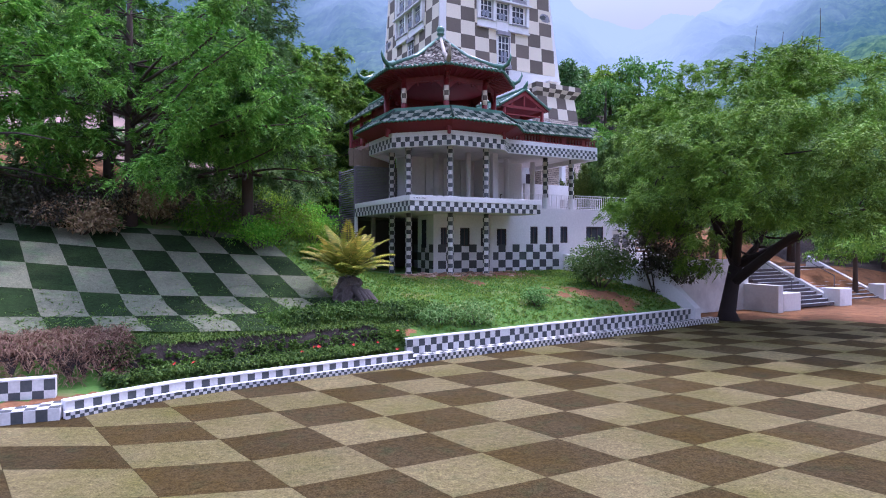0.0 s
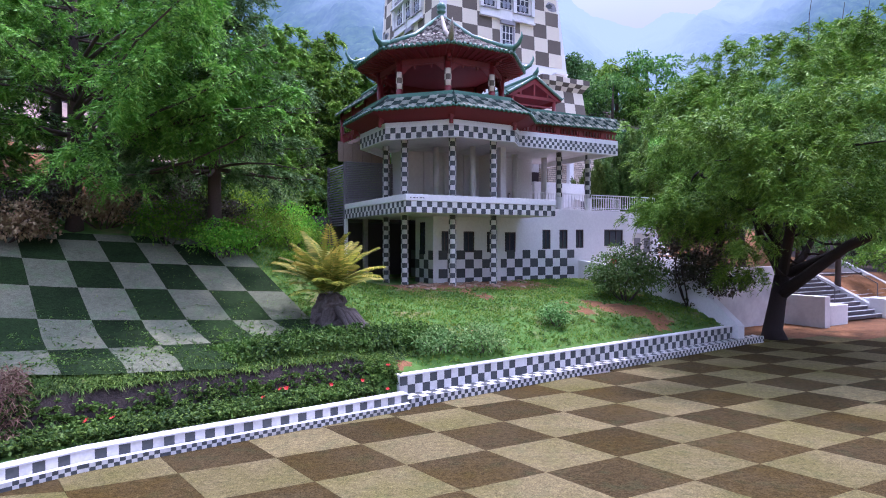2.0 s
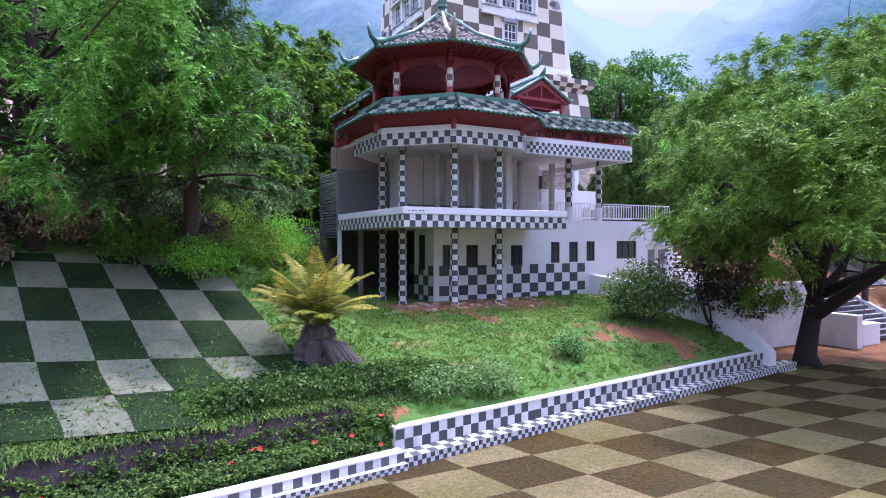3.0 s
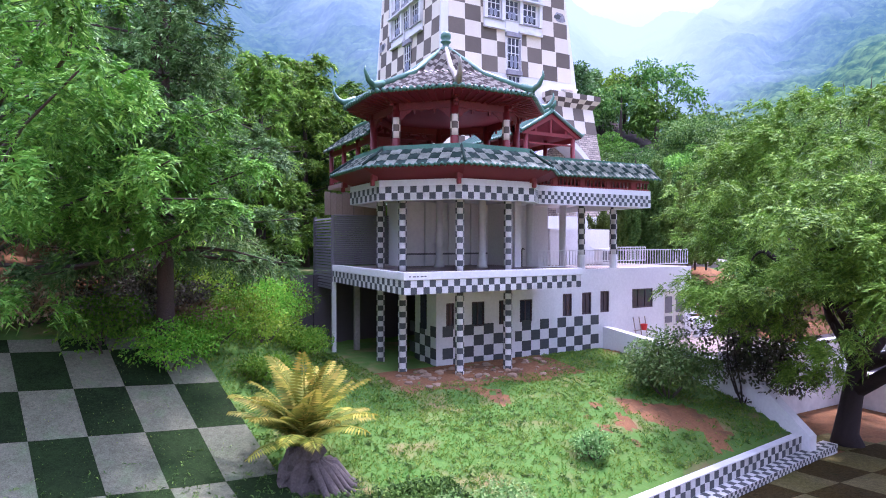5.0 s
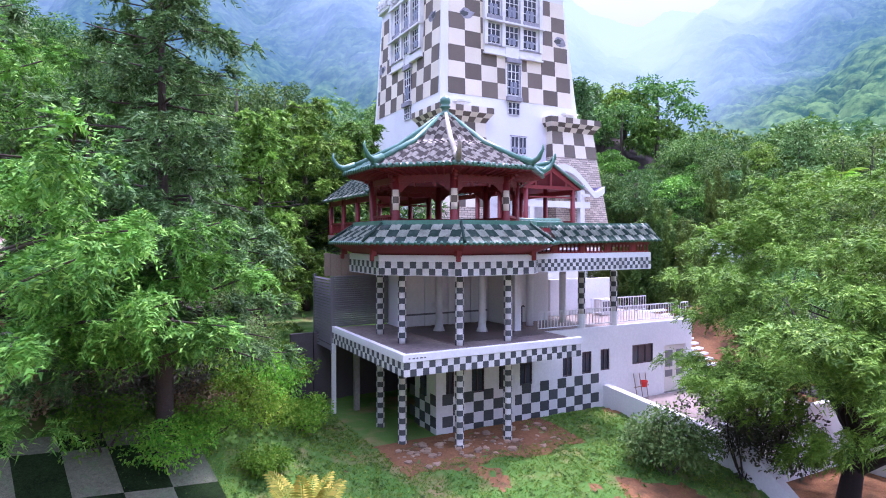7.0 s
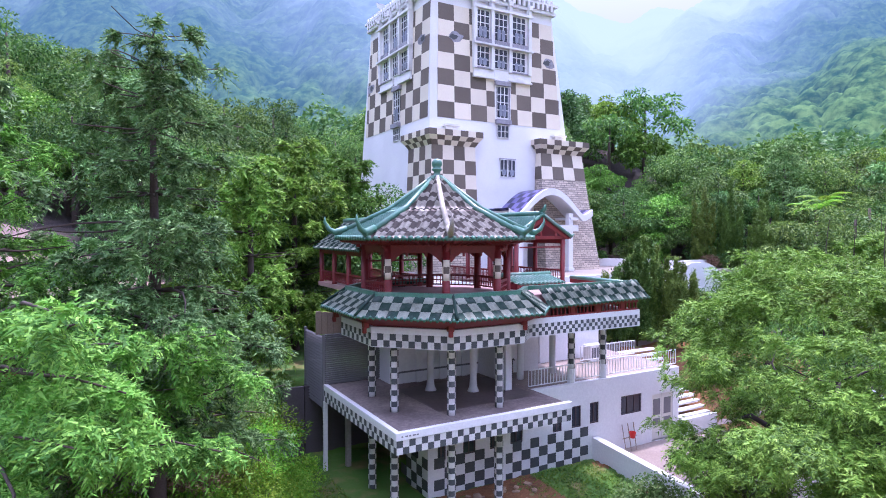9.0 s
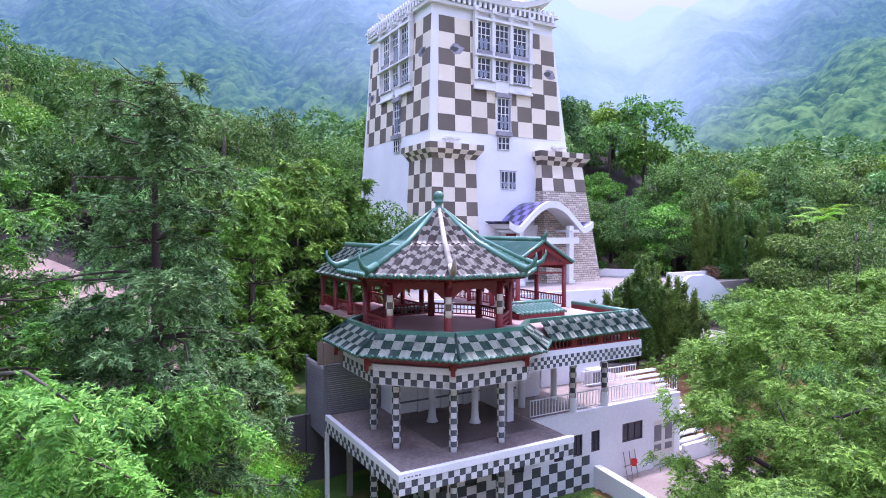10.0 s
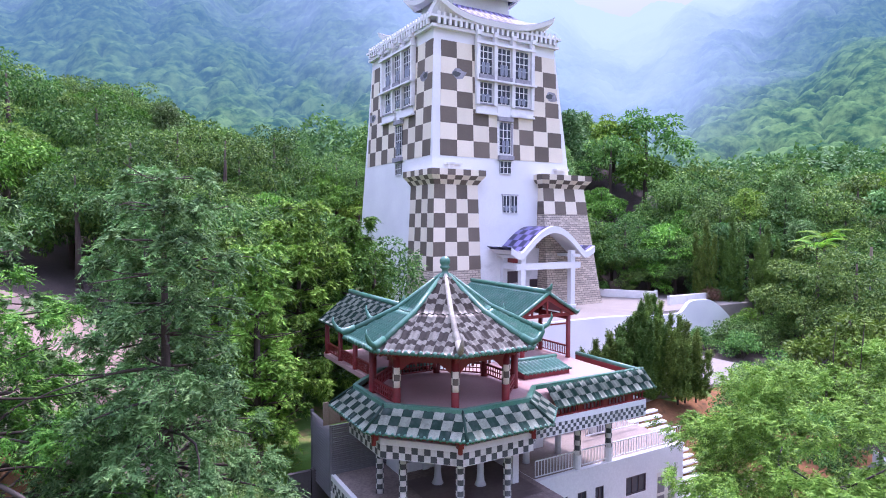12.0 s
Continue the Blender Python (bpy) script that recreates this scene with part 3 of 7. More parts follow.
# paving of large slabs in two colours
SLAB_O, SLAB_A, SLAB_B = np.array([0.63, 9.70]), np.array([0.885, -1.025]), np.array([1.37, 0.695])
pavement = thing("pavement", "large pale and dark brown paving checks with grit", "paving", kind="structure")


def slab_corner(i, j):
    """A corner of the paving lattice; its rows swing round towards the end of the kerb."""
    t = max(0.0, -2.0 - j)
    return SLAB_O + SLAB_A * (i - 0.25 * t - 0.22 * min(t, 1.5) * max(0.0, t - 0.5)) + SLAB_B * j


def slab_mesh(j, mat, name):
    bm = bmesh.new()
    o = slab_corner(0, j)
    pts = [(slab_corner(a, b) - o) * 0.997 for a, b in ((0, j), (1, j), (1, j + 1), (0, j + 1))]
    prism(bm, [tuple(p) for p in pts], -0.03, 0.006)
    bmesh.ops.recalc_face_normals(bm, faces=bm.faces)
    me = bpy.data.meshes.new(name)
    bm.to_mesh(me)
    bm.free()
    me.materials.append(mat)
    return me


for j in range(-28, 18):
    pair = (slab_mesh(j, SLAB_DARK, "slab_dark"), slab_mesh(j, SLAB_PALE, "slab_pale"))
    for i in range(-18, 40):
        c = (slab_corner(i, j) + slab_corner(i + 1, j + 1)) / 2
        r = c - KERB_START
        a, d = r @ KERB_WAY, r @ KERB_IN
        if a < 0:
            d += -a * 0.12
        if d > 0.55 or c[1] < 4.0 or c[0] > 19 or (c[0] > 11.5 and c[1] > 27.2 - 0.12 * (c[0] - 11.5)) or c[0] < -11:
            continue
        o = slab_corner(i, j)
        ob = new("slab", pair[(i + j) % 2])
        ob.parent = pavement
        ob.location = (o[0], o[1], 0)

# ---- kerb, low walls ----


def strip(name, pts, z0, z1, depth, parent, label, check=None, rows=2, cap=0.0, face=None):
    """A low wall along plan points: a body, a two-colour check face towards the paving, and a white cap."""
    body = bmesh.new()
    band = bmesh.new()
    capm = bmesh.new()
    P = [Vector(p) for p in pts]
    off = []
    for i, p in enumerate(P):
        w = (P[min(i + 1, len(P) - 1)] - P[max(i - 1, 0)]).normalized()
        off.append(Vector((-w.y, w.x)))
    for i in range(len(P) - 1):
        a, b, na, nb = P[i], P[i + 1], off[i], off[i + 1]
        prism(body, [a, b, b + nb * depth, a + na * depth], z0 - 0.25, z1)
        if check:
            check_band(band, a - na * 0.006, b - nb * 0.006, z0, z1 - 0.004, rows, check, i)
        if cap:
            prism(capm, [a - na * 0.02, b - nb * 0.02, b + nb * (depth + 0.01), a + na * (depth + 0.01)], z1 + 0.002, z1 + cap)
    part("wall_body", body, WHITE_OLD, parent, label)
    if check:
        part("check_face", band, [TILE_PALE, TILE_DARK], parent, "black and white checks")
    if cap:
        part("coping", capm, WHITE_OLD, parent, "worn white coping")


def on_kerb(along, d=0.0):
    p = KERB_START + KERB_WAY * along + KERB_IN * d
    return Vector((p[0], p[1]))


kerb = thing("kerb", "low white kerb with black and white checks along the paving", "kerb", kind="structure")
KERB_PLAN = [(-7.35, 11.62), (-6.6, 12.5), (-5.9, 13.25), *[tuple(on_kerb(a)) for a in (1.2, 2.4, 4.0, 6.2)]]
strip("kerb", KERB_PLAN, 0.135, 0.31, 0.22, kerb, "", 0.17, 1, 0.03)
strip("kerb_foot", [(x + 0.07, y - 0.1) for x, y in KERB_PLAN], 0.0, 0.14, 0.14, kerb, "", 0.085, 2)
ledge = thing("kerb_step", "low checked step in front of the retaining wall", "step", kind="structure")
strip("ledge", [tuple(on_kerb(a)) for a in (6.2, 9, 12, 15, 18, 20.6, 21.9)], 0.0, 0.2, 0.42, ledge, "", 0.10, 2)
top_band = bmesh.new()
for i in range(78):
    for j in range(2):
        q = [on_kerb(6.2 + (i + di) * 0.2, (j + dj) * 0.2) for di, dj in ((0, 0), (1, 0), (1, 1), (0, 1))]
        f = top_band.faces.new([top_band.verts.new((p.x, p.y, 0.206)) for p in q])
        f.material_index = (i + j) % 2
part("check_top", top_band, [TILE_PALE, TILE_DARK], ledge, "checked step top")
wall_low = thing("retaining_wall", "low checked retaining wall with a white coping", "wall", kind="structure")
strip("low_wall", [tuple(on_kerb(a, 0.42)) for a in (6.25, 10, 14, 18, 20.7)], 0.2, 0.62, 0.2, wall_low, "", 0.21, 2, 0.035)
left_wall = thing("side_wall", "checked low wall and step beside the flower bed", "wall", kind="structure")
strip("left_wall", [(-12.5, 10.2), (-10.2, 11.05), (-7.85, 12.1)], 0.0, 0.68, 0.2, left_wall, "", 0.2, 3, 0.03)
left_step = thing("side_step", "checked step below a low wall", "step", kind="structure")
STEP_PLAN = [(-12.2, 9.55), (-9.9, 10.4), (-7.38, 11.5)]
strip("left_step", STEP_PLAN, 0.0, 0.24, 0.62, left_step, "", 0.2, 1)
step_top = bmesh.new()
for p, q in zip(STEP_PLAN, STEP_PLAN[1:]):
    p, q = Vector(p), Vector(q)
    way = (q - p).normalized()
    n = round((q - p).length / 0.2)
    for i in range(n):
        for j in range(3):
            f = step_top.faces.new([step_top.verts.new((*(p + (q - p) * ((i + di) / n) + Vector((-way.y, way.x)) * (0.01 + (j + dj) * 0.2)), 0.246)) for di, dj in ((0, 0), (1, 0), (1, 1), (0, 1))])
            f.material_index = (i + j) % 2
part("check_top", step_top, [TILE_PALE, TILE_DARK], left_step, "checked step top")

# check cover draped over the bank
COVER_O, COVER_I, COVER_J = np.array([-4.786, 21.359]), np.array([-0.934, -0.473]), np.array([1.105, -1.31])
cover = thing("checked_cover", "pale and dark green checked cover draped over the grass bank", "ground cover")


def cover_square(i, j):
    n = 8
    vs, fs = [], []
    for a in range(n + 1):
        for b in range(n + 1):
            tj = b / n
            if j == -3:
                tj = 1 - (1 - tj) * 0.4
            p = COVER_O + COVER_I * (i + a / n) + COVER_J * (j + tj)
            bend = 0.10 * math.sin(p[0] * 2.1 + p[1]) * (0.3 if j > 0 else 0.1)
            p = p + np.array([bend, 0])
            vs.append((p[0], p[1], float(ground_height(p[0], p[1])) + 0.09))
    for a in range(n):
        for b in range(n):
            k = a * (n + 1) + b
            fs.append((k, k + 1, k + n + 2, k + n + 1))
    return quads("cover_square", vs, fs, SHEET_DARK if (i + j) % 2 else SHEET_PALE, None, True)


for i in range(0, 11):
    for j in range(-3, 4):
        c = COVER_O + COVER_I * (i + 0.5) + COVER_J * (j + 0.5) - KERB_START
        if c @ KERB_IN < (2.45 if i < 3 else 2.0):
            continue
        ob = new("square", cover_square(i, j))
        ob.parent = cover

# ---- the house with the octagonal pavilion ----
C = (3.37, 3.54)
SOLID_Z = 1.6


def in_house(name, label, category, group="", kind=""):
    return thing(name, label, category, HOUSE, group, kind)


def window_unit(u0, u1, z0, z1, v, parent, panes=2):
    w = part("window", box(bmesh.new(), u0 + 0.04, u1 - 0.04, v + 0.07, v + 0.10, z0 + 0.04, z1 - 0.04), GLASS, parent, "dark window pane")
    f = bmesh.new()
    for a, b, c, d in ((u0, u1, z0, z0 + 0.05), (u0, u1, z1 - 0.05, z1), (u0, u0 + 0.05, z0 + 0.05, z1 - 0.05), (u1 - 0.05, u1, z0 + 0.05, z1 - 0.05)):
        box(f, a, b, v + 0.03, v + 0.12, c, d)
    for k in range(1, panes):
        m = u0 + (u1 - u0) * k / panes
        box(f, m - 0.025, m + 0.025, v + 0.04, v + 0.11, z0 + 0.05, z1 - 0.05)
    part("frame", f, DARK_FRAME, w)
    return w


def pierced_wall(bm, u0, u1, z0, z1, v0, v1, holes):
    """A wall along u with rectangular openings (u0, u1, z0, z1)."""
    us = sorted({u0, u1, *[h[0] for h in holes], *[h[1] for h in holes]})
    for a, b in zip(us, us[1:]):
        m = (a + b) / 2
        z = z0
        for h in sorted((h for h in holes if h[0] < m < h[1]), key=lambda h: h[2]):
            box(bm, a, b, v0, v1, z, h[2])
            z = h[3]
        box(bm, a, b, v0, v1, z, z1)
    bmesh.ops.remove_doubles(bm, verts=bm.verts, dist=0.0005)
    return bm


house = in_house("house", "two-storey white house with black and white checks and an octagonal corner", "house")
FRONT = 2.55
WINDOWS = [(2.85, 3.2, 3.25, 4.2), (3.94, 4.5, 3.28, 4.2), (5.15, 5.5, 3.28, 4.2), (6.12, 6.72, 3.3, 4.18), (8.25, 8.74, 3.4, 4.32), (9.27, 9.78, 3.42, 4.33), (10.28, 10.78, 3.45, 4.35), (12.12, 13.4, 3.53, 4.37)]
DOOR = (14.1, 15.5, 2.08, 4.18)
fw = pierced_wall(bmesh.new(), 2.45, 15.9, SOLID_Z, 5.3, FRONT, FRONT + 0.22, [*WINDOWS, (DOOR[0], DOOR[1], 2.0, DOOR[3])])
part("front_wall", fw, WHITE, house)
part("left_wall", box(bmesh.new(), 2.45, 2.67, FRONT + 0.22, 4.3, SOLID_Z, 4.83), WHITE, house)
# added dark walls: their colour stands in for the shade under the house
part("undercroft_wall", boxed(2.67, 5.2, 4.3, 4.45, SOLID_Z, 4.83), UNDERCROFT_SHADE, house, "undercroft wall with shade put into its colour")
part("undercroft_wall", boxed(5.05, 5.2, 4.45, 8.7, SOLID_Z, 4.83), UNDERCROFT_SHADE, house)
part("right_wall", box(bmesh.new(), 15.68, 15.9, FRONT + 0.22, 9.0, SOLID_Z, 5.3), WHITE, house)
part("back_wall", boxed(-0.2, 15.9, 8.78, 9.0, SOLID_Z, 5.0), UNDERCROFT_SHADE, house)
part("dark_lining", box(bmesh.new(), 2.7, 15.6, 3.4, 3.5, SOLID_Z, 5.0), CONCRETE, house)
for w in WINDOWS:
    window_unit(*w, FRONT, house, 3 if w[1] - w[0] > 1 else 2)
wl_ = part("window", box(bmesh.new(), 2.40, 2.44, 3.3, 3.75, 3.2, 4.6), GLASS, house, "dark side window")
part("pier", box(bmesh.new(), 5.68, 5.86, FRONT - 0.05, FRONT, SOLID_Z, 4.8), WHITE_OLD, house, "stained pilaster")
# check tiles of the lower wall
TS, TH = 0.44, 0.40
tile_me = None
for face in ("front", "side"):
    n = 17 if face == "front" else 5
    for i in range(n):
        for j in range(4):
            if (i + j) % 2:
                continue
            bm = boxed(0.002, TS - 0.002, -0.012, 0.01, 0.002, TH - 0.002)
            if tile_me is None:
                tile_me = bpy.data.meshes.new("check_tile")
                bm.to_mesh(tile_me)
                tile_me.materials.append(TILE_DARK)
            bm.free()
            ob = new("tile", tile_me)
            ob.parent = house
            if face == "front":
                ob.matrix_basis = pose(2.70 + i * TS, FRONT, 3.37 - (j + 1) * TH)
            else:
                ob.matrix_basis = pose(2.45, FRONT + 0.02 + (i + 1) * TS, 3.37 - (j + 1) * TH, 0, 0, -90)
            ob.name = "tile"

# deck
deck = in_house("deck", "raised floor slab with checked edge and white rim on checked posts", "deck")
db = bmesh.new()
box(db, 0.0, 6.95, 0.0, 6.9, 4.83, 5.42)
part("slab", db, WHITE, deck)
part("floor_finish", box(bmesh.new(), 0.16, 6.9, 0.16, 6.9, 5.424, 5.44), DECK_FLOOR, deck, "worn dark floor with stains")
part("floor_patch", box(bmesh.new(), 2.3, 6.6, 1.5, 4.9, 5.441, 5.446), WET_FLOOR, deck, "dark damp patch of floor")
rim = bmesh.new()
box(rim, -0.03, 6.98, -0.03, 0.15, 5.27, 5.51, 0, 0.01)
box(rim, -0.03, 0.15, 0.15, 6.9, 5.27, 5.51, 0, 0.01)
part("rim", rim, WHITE, deck, "white rim")
eb = bmesh.new()
check_band(eb, (-0.006, -0.006), (6.95, -0.006), 4.83, 5.26, 2, 0.2174)
check_band(eb, (-0.006, 6.9), (-0.006, -0.006), 4.83, 5.26, 2, 0.2174)
part("check_edge", eb, [TILE_PALE, TILE_DARK], deck, "black and white checked edge")
for k, w in enumerate((0.05, 0.09, 0.06, 0.1, 0.07)):
    part("mark", boxed(0.15 + k * 0.13, 0.15 + k * 0.13 + w, -0.036, -0.03, 5.36, 5.40), METAL, deck, "faint grey mark")
POSTS = {6: Vector((1.1, 4.5)), 7: Vector((1.0, 2.3)), 0: Vector((2.52, 1.0)), 1: Vector((4.45, 0.95))}
for z0, z1, who, lab in ((1.7, 4.83, deck, "checked post"),):
    for p in POSTS.values():
        bm = check_column(bmesh.new(), p.x, p.y, z0, z1, 0.155, 0.19, radians(20))
        part("post", bm, [TILE_PALE, TILE_DARK], deck, "black and white checked round post")

# upper storey
upper = in_house("gallery", "open gallery with checked posts and beam under an octagonal roof", "gallery")
for p in POSTS.values():
    part("post", check_column(bmesh.new(), p.x, p.y, 5.43, 7.97, 0.15, 0.2, radians(20)), [TILE_PALE, TILE_DARK], upper, "checked round post")


def checked_face(p, q, z0, z1, rows, step, shift=0):
    bm = bmesh.new()
    check_band(bm, p, q, z0, z1, rows, step, shift)
    part("check_beam", bm, [TILE_PALE, TILE_DARK], upper, "black and white checked beam face")


CL = (C[0] + 0.12, C[1] - 0.03)
OB, OBi = octagon(3.72, CL), octagon(3.45, CL)
WING_V, WING_U = 0.85, 11.35
beam, bcheck = bmesh.new(), bmesh.new()
for k in (5, 6, 7, 0, 1):
    a, b = OB[k], OB[(k + 1) % 8]
    ai, bi = OBi[k], OBi[(k + 1) % 8]
    if k == 1:
        t = (WING_V - a.y) / (b.y - a.y)
        b, bi = a.lerp(b, t), ai.lerp(bi, t)
    prism(beam, [a, b, bi, ai], 7.81, 8.48)
    dn = Vector(((b - a).y, -(b - a).x)).normalized() * 0.008
    checked_face(a + dn, b + dn, 7.83, 8.27, 2, 0.219 if k != 1 else 0.15, k % 2)
    if k == 1:
        corner = b
prism(beam, [corner, Vector((WING_U, WING_V)), Vector((WING_U, WING_V + 0.25)), Vector((corner.x, WING_V + 0.25))], 7.81, 8.48)
checked_face((corner.x, WING_V - 0.008), (WING_U, WING_V - 0.008), 7.85, 8.28, 3, 0.145)
prism(beam, [Vector((WING_U - 0.25, WING_V + 0.25)), Vector((WING_U, WING_V + 0.25)), Vector((WING_U, 6.5)), Vector((WING_U - 0.25, 6.5))], 7.81, 8.48)
checked_face((WING_U + 0.008, WING_V), (WING_U + 0.008, 6.5), 7.85, 8.28, 3, 0.145)
part("beam", beam, WHITE, upper, "white ring beam")
ceil = bmesh.new()
prism(ceil, octagon(3.4, C), 8.06, 8.5)
box(ceil, 5.0, WING_U - 0.25, WING_V + 0.25, 6.6, 8.05, 8.49)
part("gallery_ceiling", ceil, WHITE_OLD, upper, "stained white ceiling slab")
for u in (9.4, 11.2):
    bm = check_column(bmesh.new(), u, 2.75, 5.9, 8.05, 0.15, 0.21)
    part("post", bm, [TILE_PALE, TILE_DARK], upper, "checked round post")
    part("post_base", lathe(bmesh.new(), [(0.17, 5.3), (0.17, 5.9)], 12, (u, 2.75)), WHITE, upper)
part("back_wall", boxed(2.4, 6.6, 5.6, 5.8, 5.43, 8.06), WHITE_OLD, upper, "bluish white back wall")
for u in (2.4, 3.5, 4.6, 5.7):
    part("pilaster", boxed(u, u + 0.28, 5.5, 5.598, 5.43, 8.06), WHITE, upper)
part("wall_stripe", box(bmesh.new(), 2.45, 6.5, 5.46, 5.49, 5.9, 5.97), METAL, upper, "grey bar along the wall")
for u, v in ((3.42, 4.15), (4.8, 3.2)):
    part("inner_post", lathe(bmesh.new(), [(0.24, 5.43), (0.16, 5.62), (0.135, 5.9), (0.135, 8.06)], 14, (u, v)), WHITE_OLD, upper, "plain white round post with a flared foot", True)
part("inner_post", boxed(5.92, 6.22, 2.6, 2.9, 5.43, 8.06, 0.01), WHITE, upper, "plain white square post")
part("return_wall", boxed(2.4, 2.55, 5.8, 6.9, 5.43, 8.06), WHITE, upper)
rw = bmesh.new()
box(rw, 6.6, 6.8, 4.0, 6.2, 5.3, 8.06)
box(rw, 6.8, 9.75, 5.4, 5.6, 5.3, 8.06)
part("inner_wall", rw, WHITE, upper)
for u, v in ((9.85, 4.5), (7.9, 4.3)):
    part("round_post", lathe(bmesh.new(), [(0.16, 5.3), (0.15, 5.6), (0.15, 8.06)], 14, (u, v)), WHITE, upper, "plain white round post", True)
# terrace to the side
terrace = in_house("terrace", "pale terrace floor with a white railing", "terrace")
part("slab", box(bmesh.new(), 6.98, 15.9, 2.78, 8.8, 5.1, 5.302), PALE_FLOOR, terrace)
part("far_wall", box(bmesh.new(), 10.6, 14.4, 6.3, 6.5, 5.31, 7.05), WHITE, terrace, "white screen wall")
rail = in_house("railing", "white metal railing on the terrace edge", "railing")
for a, b in ((7.1, 9.2), (9.6, 11.0), (11.4, 15.8)):
    part("top_rail", box(bmesh.new(), a, b, 2.66, 2.70, 6.06, 6.10), WHITE, rail)
    part("bottom_rail", box(bmesh.new(), a, b, 2.66, 2.70, 5.42, 5.45), WHITE, rail)
    n = int((b - a) / 0.16)
    for i in range(n + 1):
        u = a + (b - a) * i / n
        part("baluster", box(bmesh.new(), u - 0.011, u + 0.011, 2.67, 2.692, 5.45, 6.06), WHITE, rail)
door = in_house("door_1", "cream double door with dark lattice panels", "door", kind="structure")
mid = (DOOR[0] + DOOR[1]) / 2
for a, b in ((DOOR[0], mid - 0.01), (mid + 0.01, DOOR[1])):
    leaf = part("leaf", box(bmesh.new(), a, b, FRONT + 0.05, FRONT + 0.10, 2.08, 4.16), CREAM_DOOR, door)
    for z0, z1 in ((2.75, 3.05), (3.2, 3.95)):
        part("panel", box(bmesh.new(), a + 0.12, b - 0.12, FRONT + 0.03, FRONT + 0.05, z0, z1), METAL, leaf, "dark lattice panel")
# louvred box and boards at the side
louvre = in_house("louvre_screen", "grey horizontal louvre screen beside the gallery", "louvre")
for v in (6.85, 9.3):
    part("upright", boxed(-0.06, 0.06, v - 0.05, v + 0.05, 4.4, 7.5), METAL, louvre)
for i in range(24):
    z = 4.55 + i * 0.122
    bm = bmesh.new()
    prism(bm, [(-0.05, 6.9), (0.02, 6.9), (0.02, 9.25), (-0.05, 9.25)], [z - 0.03, z + 0.04, z + 0.04, z - 0.03], [z - 0.015, z + 0.055, z + 0.055, z - 0.015])
    part("slat", bm, METAL, louvre)
louvre2 = in_house("roller_shutter", "grey slatted shutter closing the gallery's end", "shutter")
for i in range(24):
    z = 5.5 + i * 0.085
    part("slat", box(bmesh.new(), 0.03, 2.4, 6.75 - 0.012 * (i % 2), 6.80, z, z + 0.075, 0, 0.015), METAL, louvre2)
boards = in_house("board_fascia", "old stained vertical boards under the eave", "boards")
for i in range(11):
    part("board", box(bmesh.new(), -0.3 + i * 0.24, -0.07 + i * 0.24, 6.9 - 0.02 * (i % 2), 6.95, 7.52, 8.45 - 0.04 * (i % 3)), RUST, boards)
plinth = in_house("side_room", "concrete undercroft beside the house, shade put into its wall colour", "wall")
# wall and ceiling carry the undercroft's shade in their colour
part("wall", boxed(-1.2, -0.25, 8.75, 8.95, 2.0, 5.0), UNDERCROFT_SHADE, plinth)
part("ceiling", boxed(0.0, 5.0, 6.92, 8.75, 4.7, 4.82), UNDERCROFT_SHADE, plinth)
part("pier", box(bmesh.new(), -0.05, 0.1, 6.7, 6.85, 2.0, 4.83), WHITE, plinth)
part("pier", box(bmesh.new(), 0.9, 1.1, 6.7, 6.9, 2.0, 4.83), CONCRETE, plinth)

# skirt roof
skirt = in_house("skirt_roof", "green glazed tile skirt roof with dark and pale checks", "roof")
EA, EB = octagon(4.46, CL), octagon(3.5, CL)
ZE, ZT = 8.86, 9.54
RV, RVT, RU, RUT = 0.72, 1.42, 11.75, 11.75
caps = bmesh.new()
for k in (4, 5, 6, 7, 0, 1):
    a, b, ta, tb = EA[k], EA[(k + 1) % 8], EB[k], EB[(k + 1) % 8]
    if k == 1:
        t = (RV - a.y) / (b.y - a.y)
        b = a.lerp(b, t)
        t = (RVT - ta.y) / (tb.y - ta.y)
        tb = ta.lerp(tb, t)
        cut, cut_t = b, tb
    bm = tile_slope(bmesh.new(), (*a, ZE), (*b, ZE), (*ta, ZT), (*tb, ZT), (0, 1) if k in (0, 1) else (1, 0), course=0.37, check=0.355, flat=True)
    part("roof_slope", bm, [ROOF_DARK, ROOF_PALE], skirt)
    eave_caps(caps, (*a, ZE), (*b, ZE))
bm = tile_slope(bmesh.new(), (*cut, ZE), (RU, RV, ZE + 0.1), (*cut_t, ZT), (RUT, RVT, ZT + 0.1), (0, 1), course=0.31, check=0.315, height=0.045)
part("roof_slope", bm, [ROOF_DARK, ROOF_PALE], skirt)
eave_caps(caps, (*cut, ZE), (RU, RV, ZE + 0.1))
part("eave_tiles", caps, GREEN, skirt, "green round tile ends", True)
ridge = bmesh.new()
rp = [EB[k] for k in (4, 5, 6, 7, 0, 1)] + [cut_t, Vector((RUT, RVT))]
for a, b in zip(rp, rp[1:]):
    d = (b - a).normalized()
    nn = Vector((d.y, -d.x)) * 0.09
    prism(ridge, [a + nn, b + nn, b - nn, a - nn], ZT - 0.06, ZT + 0.09)
part("top_ridge", ridge, GREEN, skirt, "green glazed ridge")
hips = bmesh.new()
for k in (5, 6, 7, 0, 1):
    tube(hips, [(*EB[k], ZT + 0.04), (*EB[k].lerp(EA[k], 0.5), (ZT + ZE) / 2 + 0.07), (*EA[k], ZE + 0.08)], [0.05, 0.05, 0.045], 8)
part("hip_ridge", hips, ROOF_DARK, skirt, "", True)
soff = bmesh.new()
ES, EI = octagon(4.38, CL), octagon(3.6, CL)
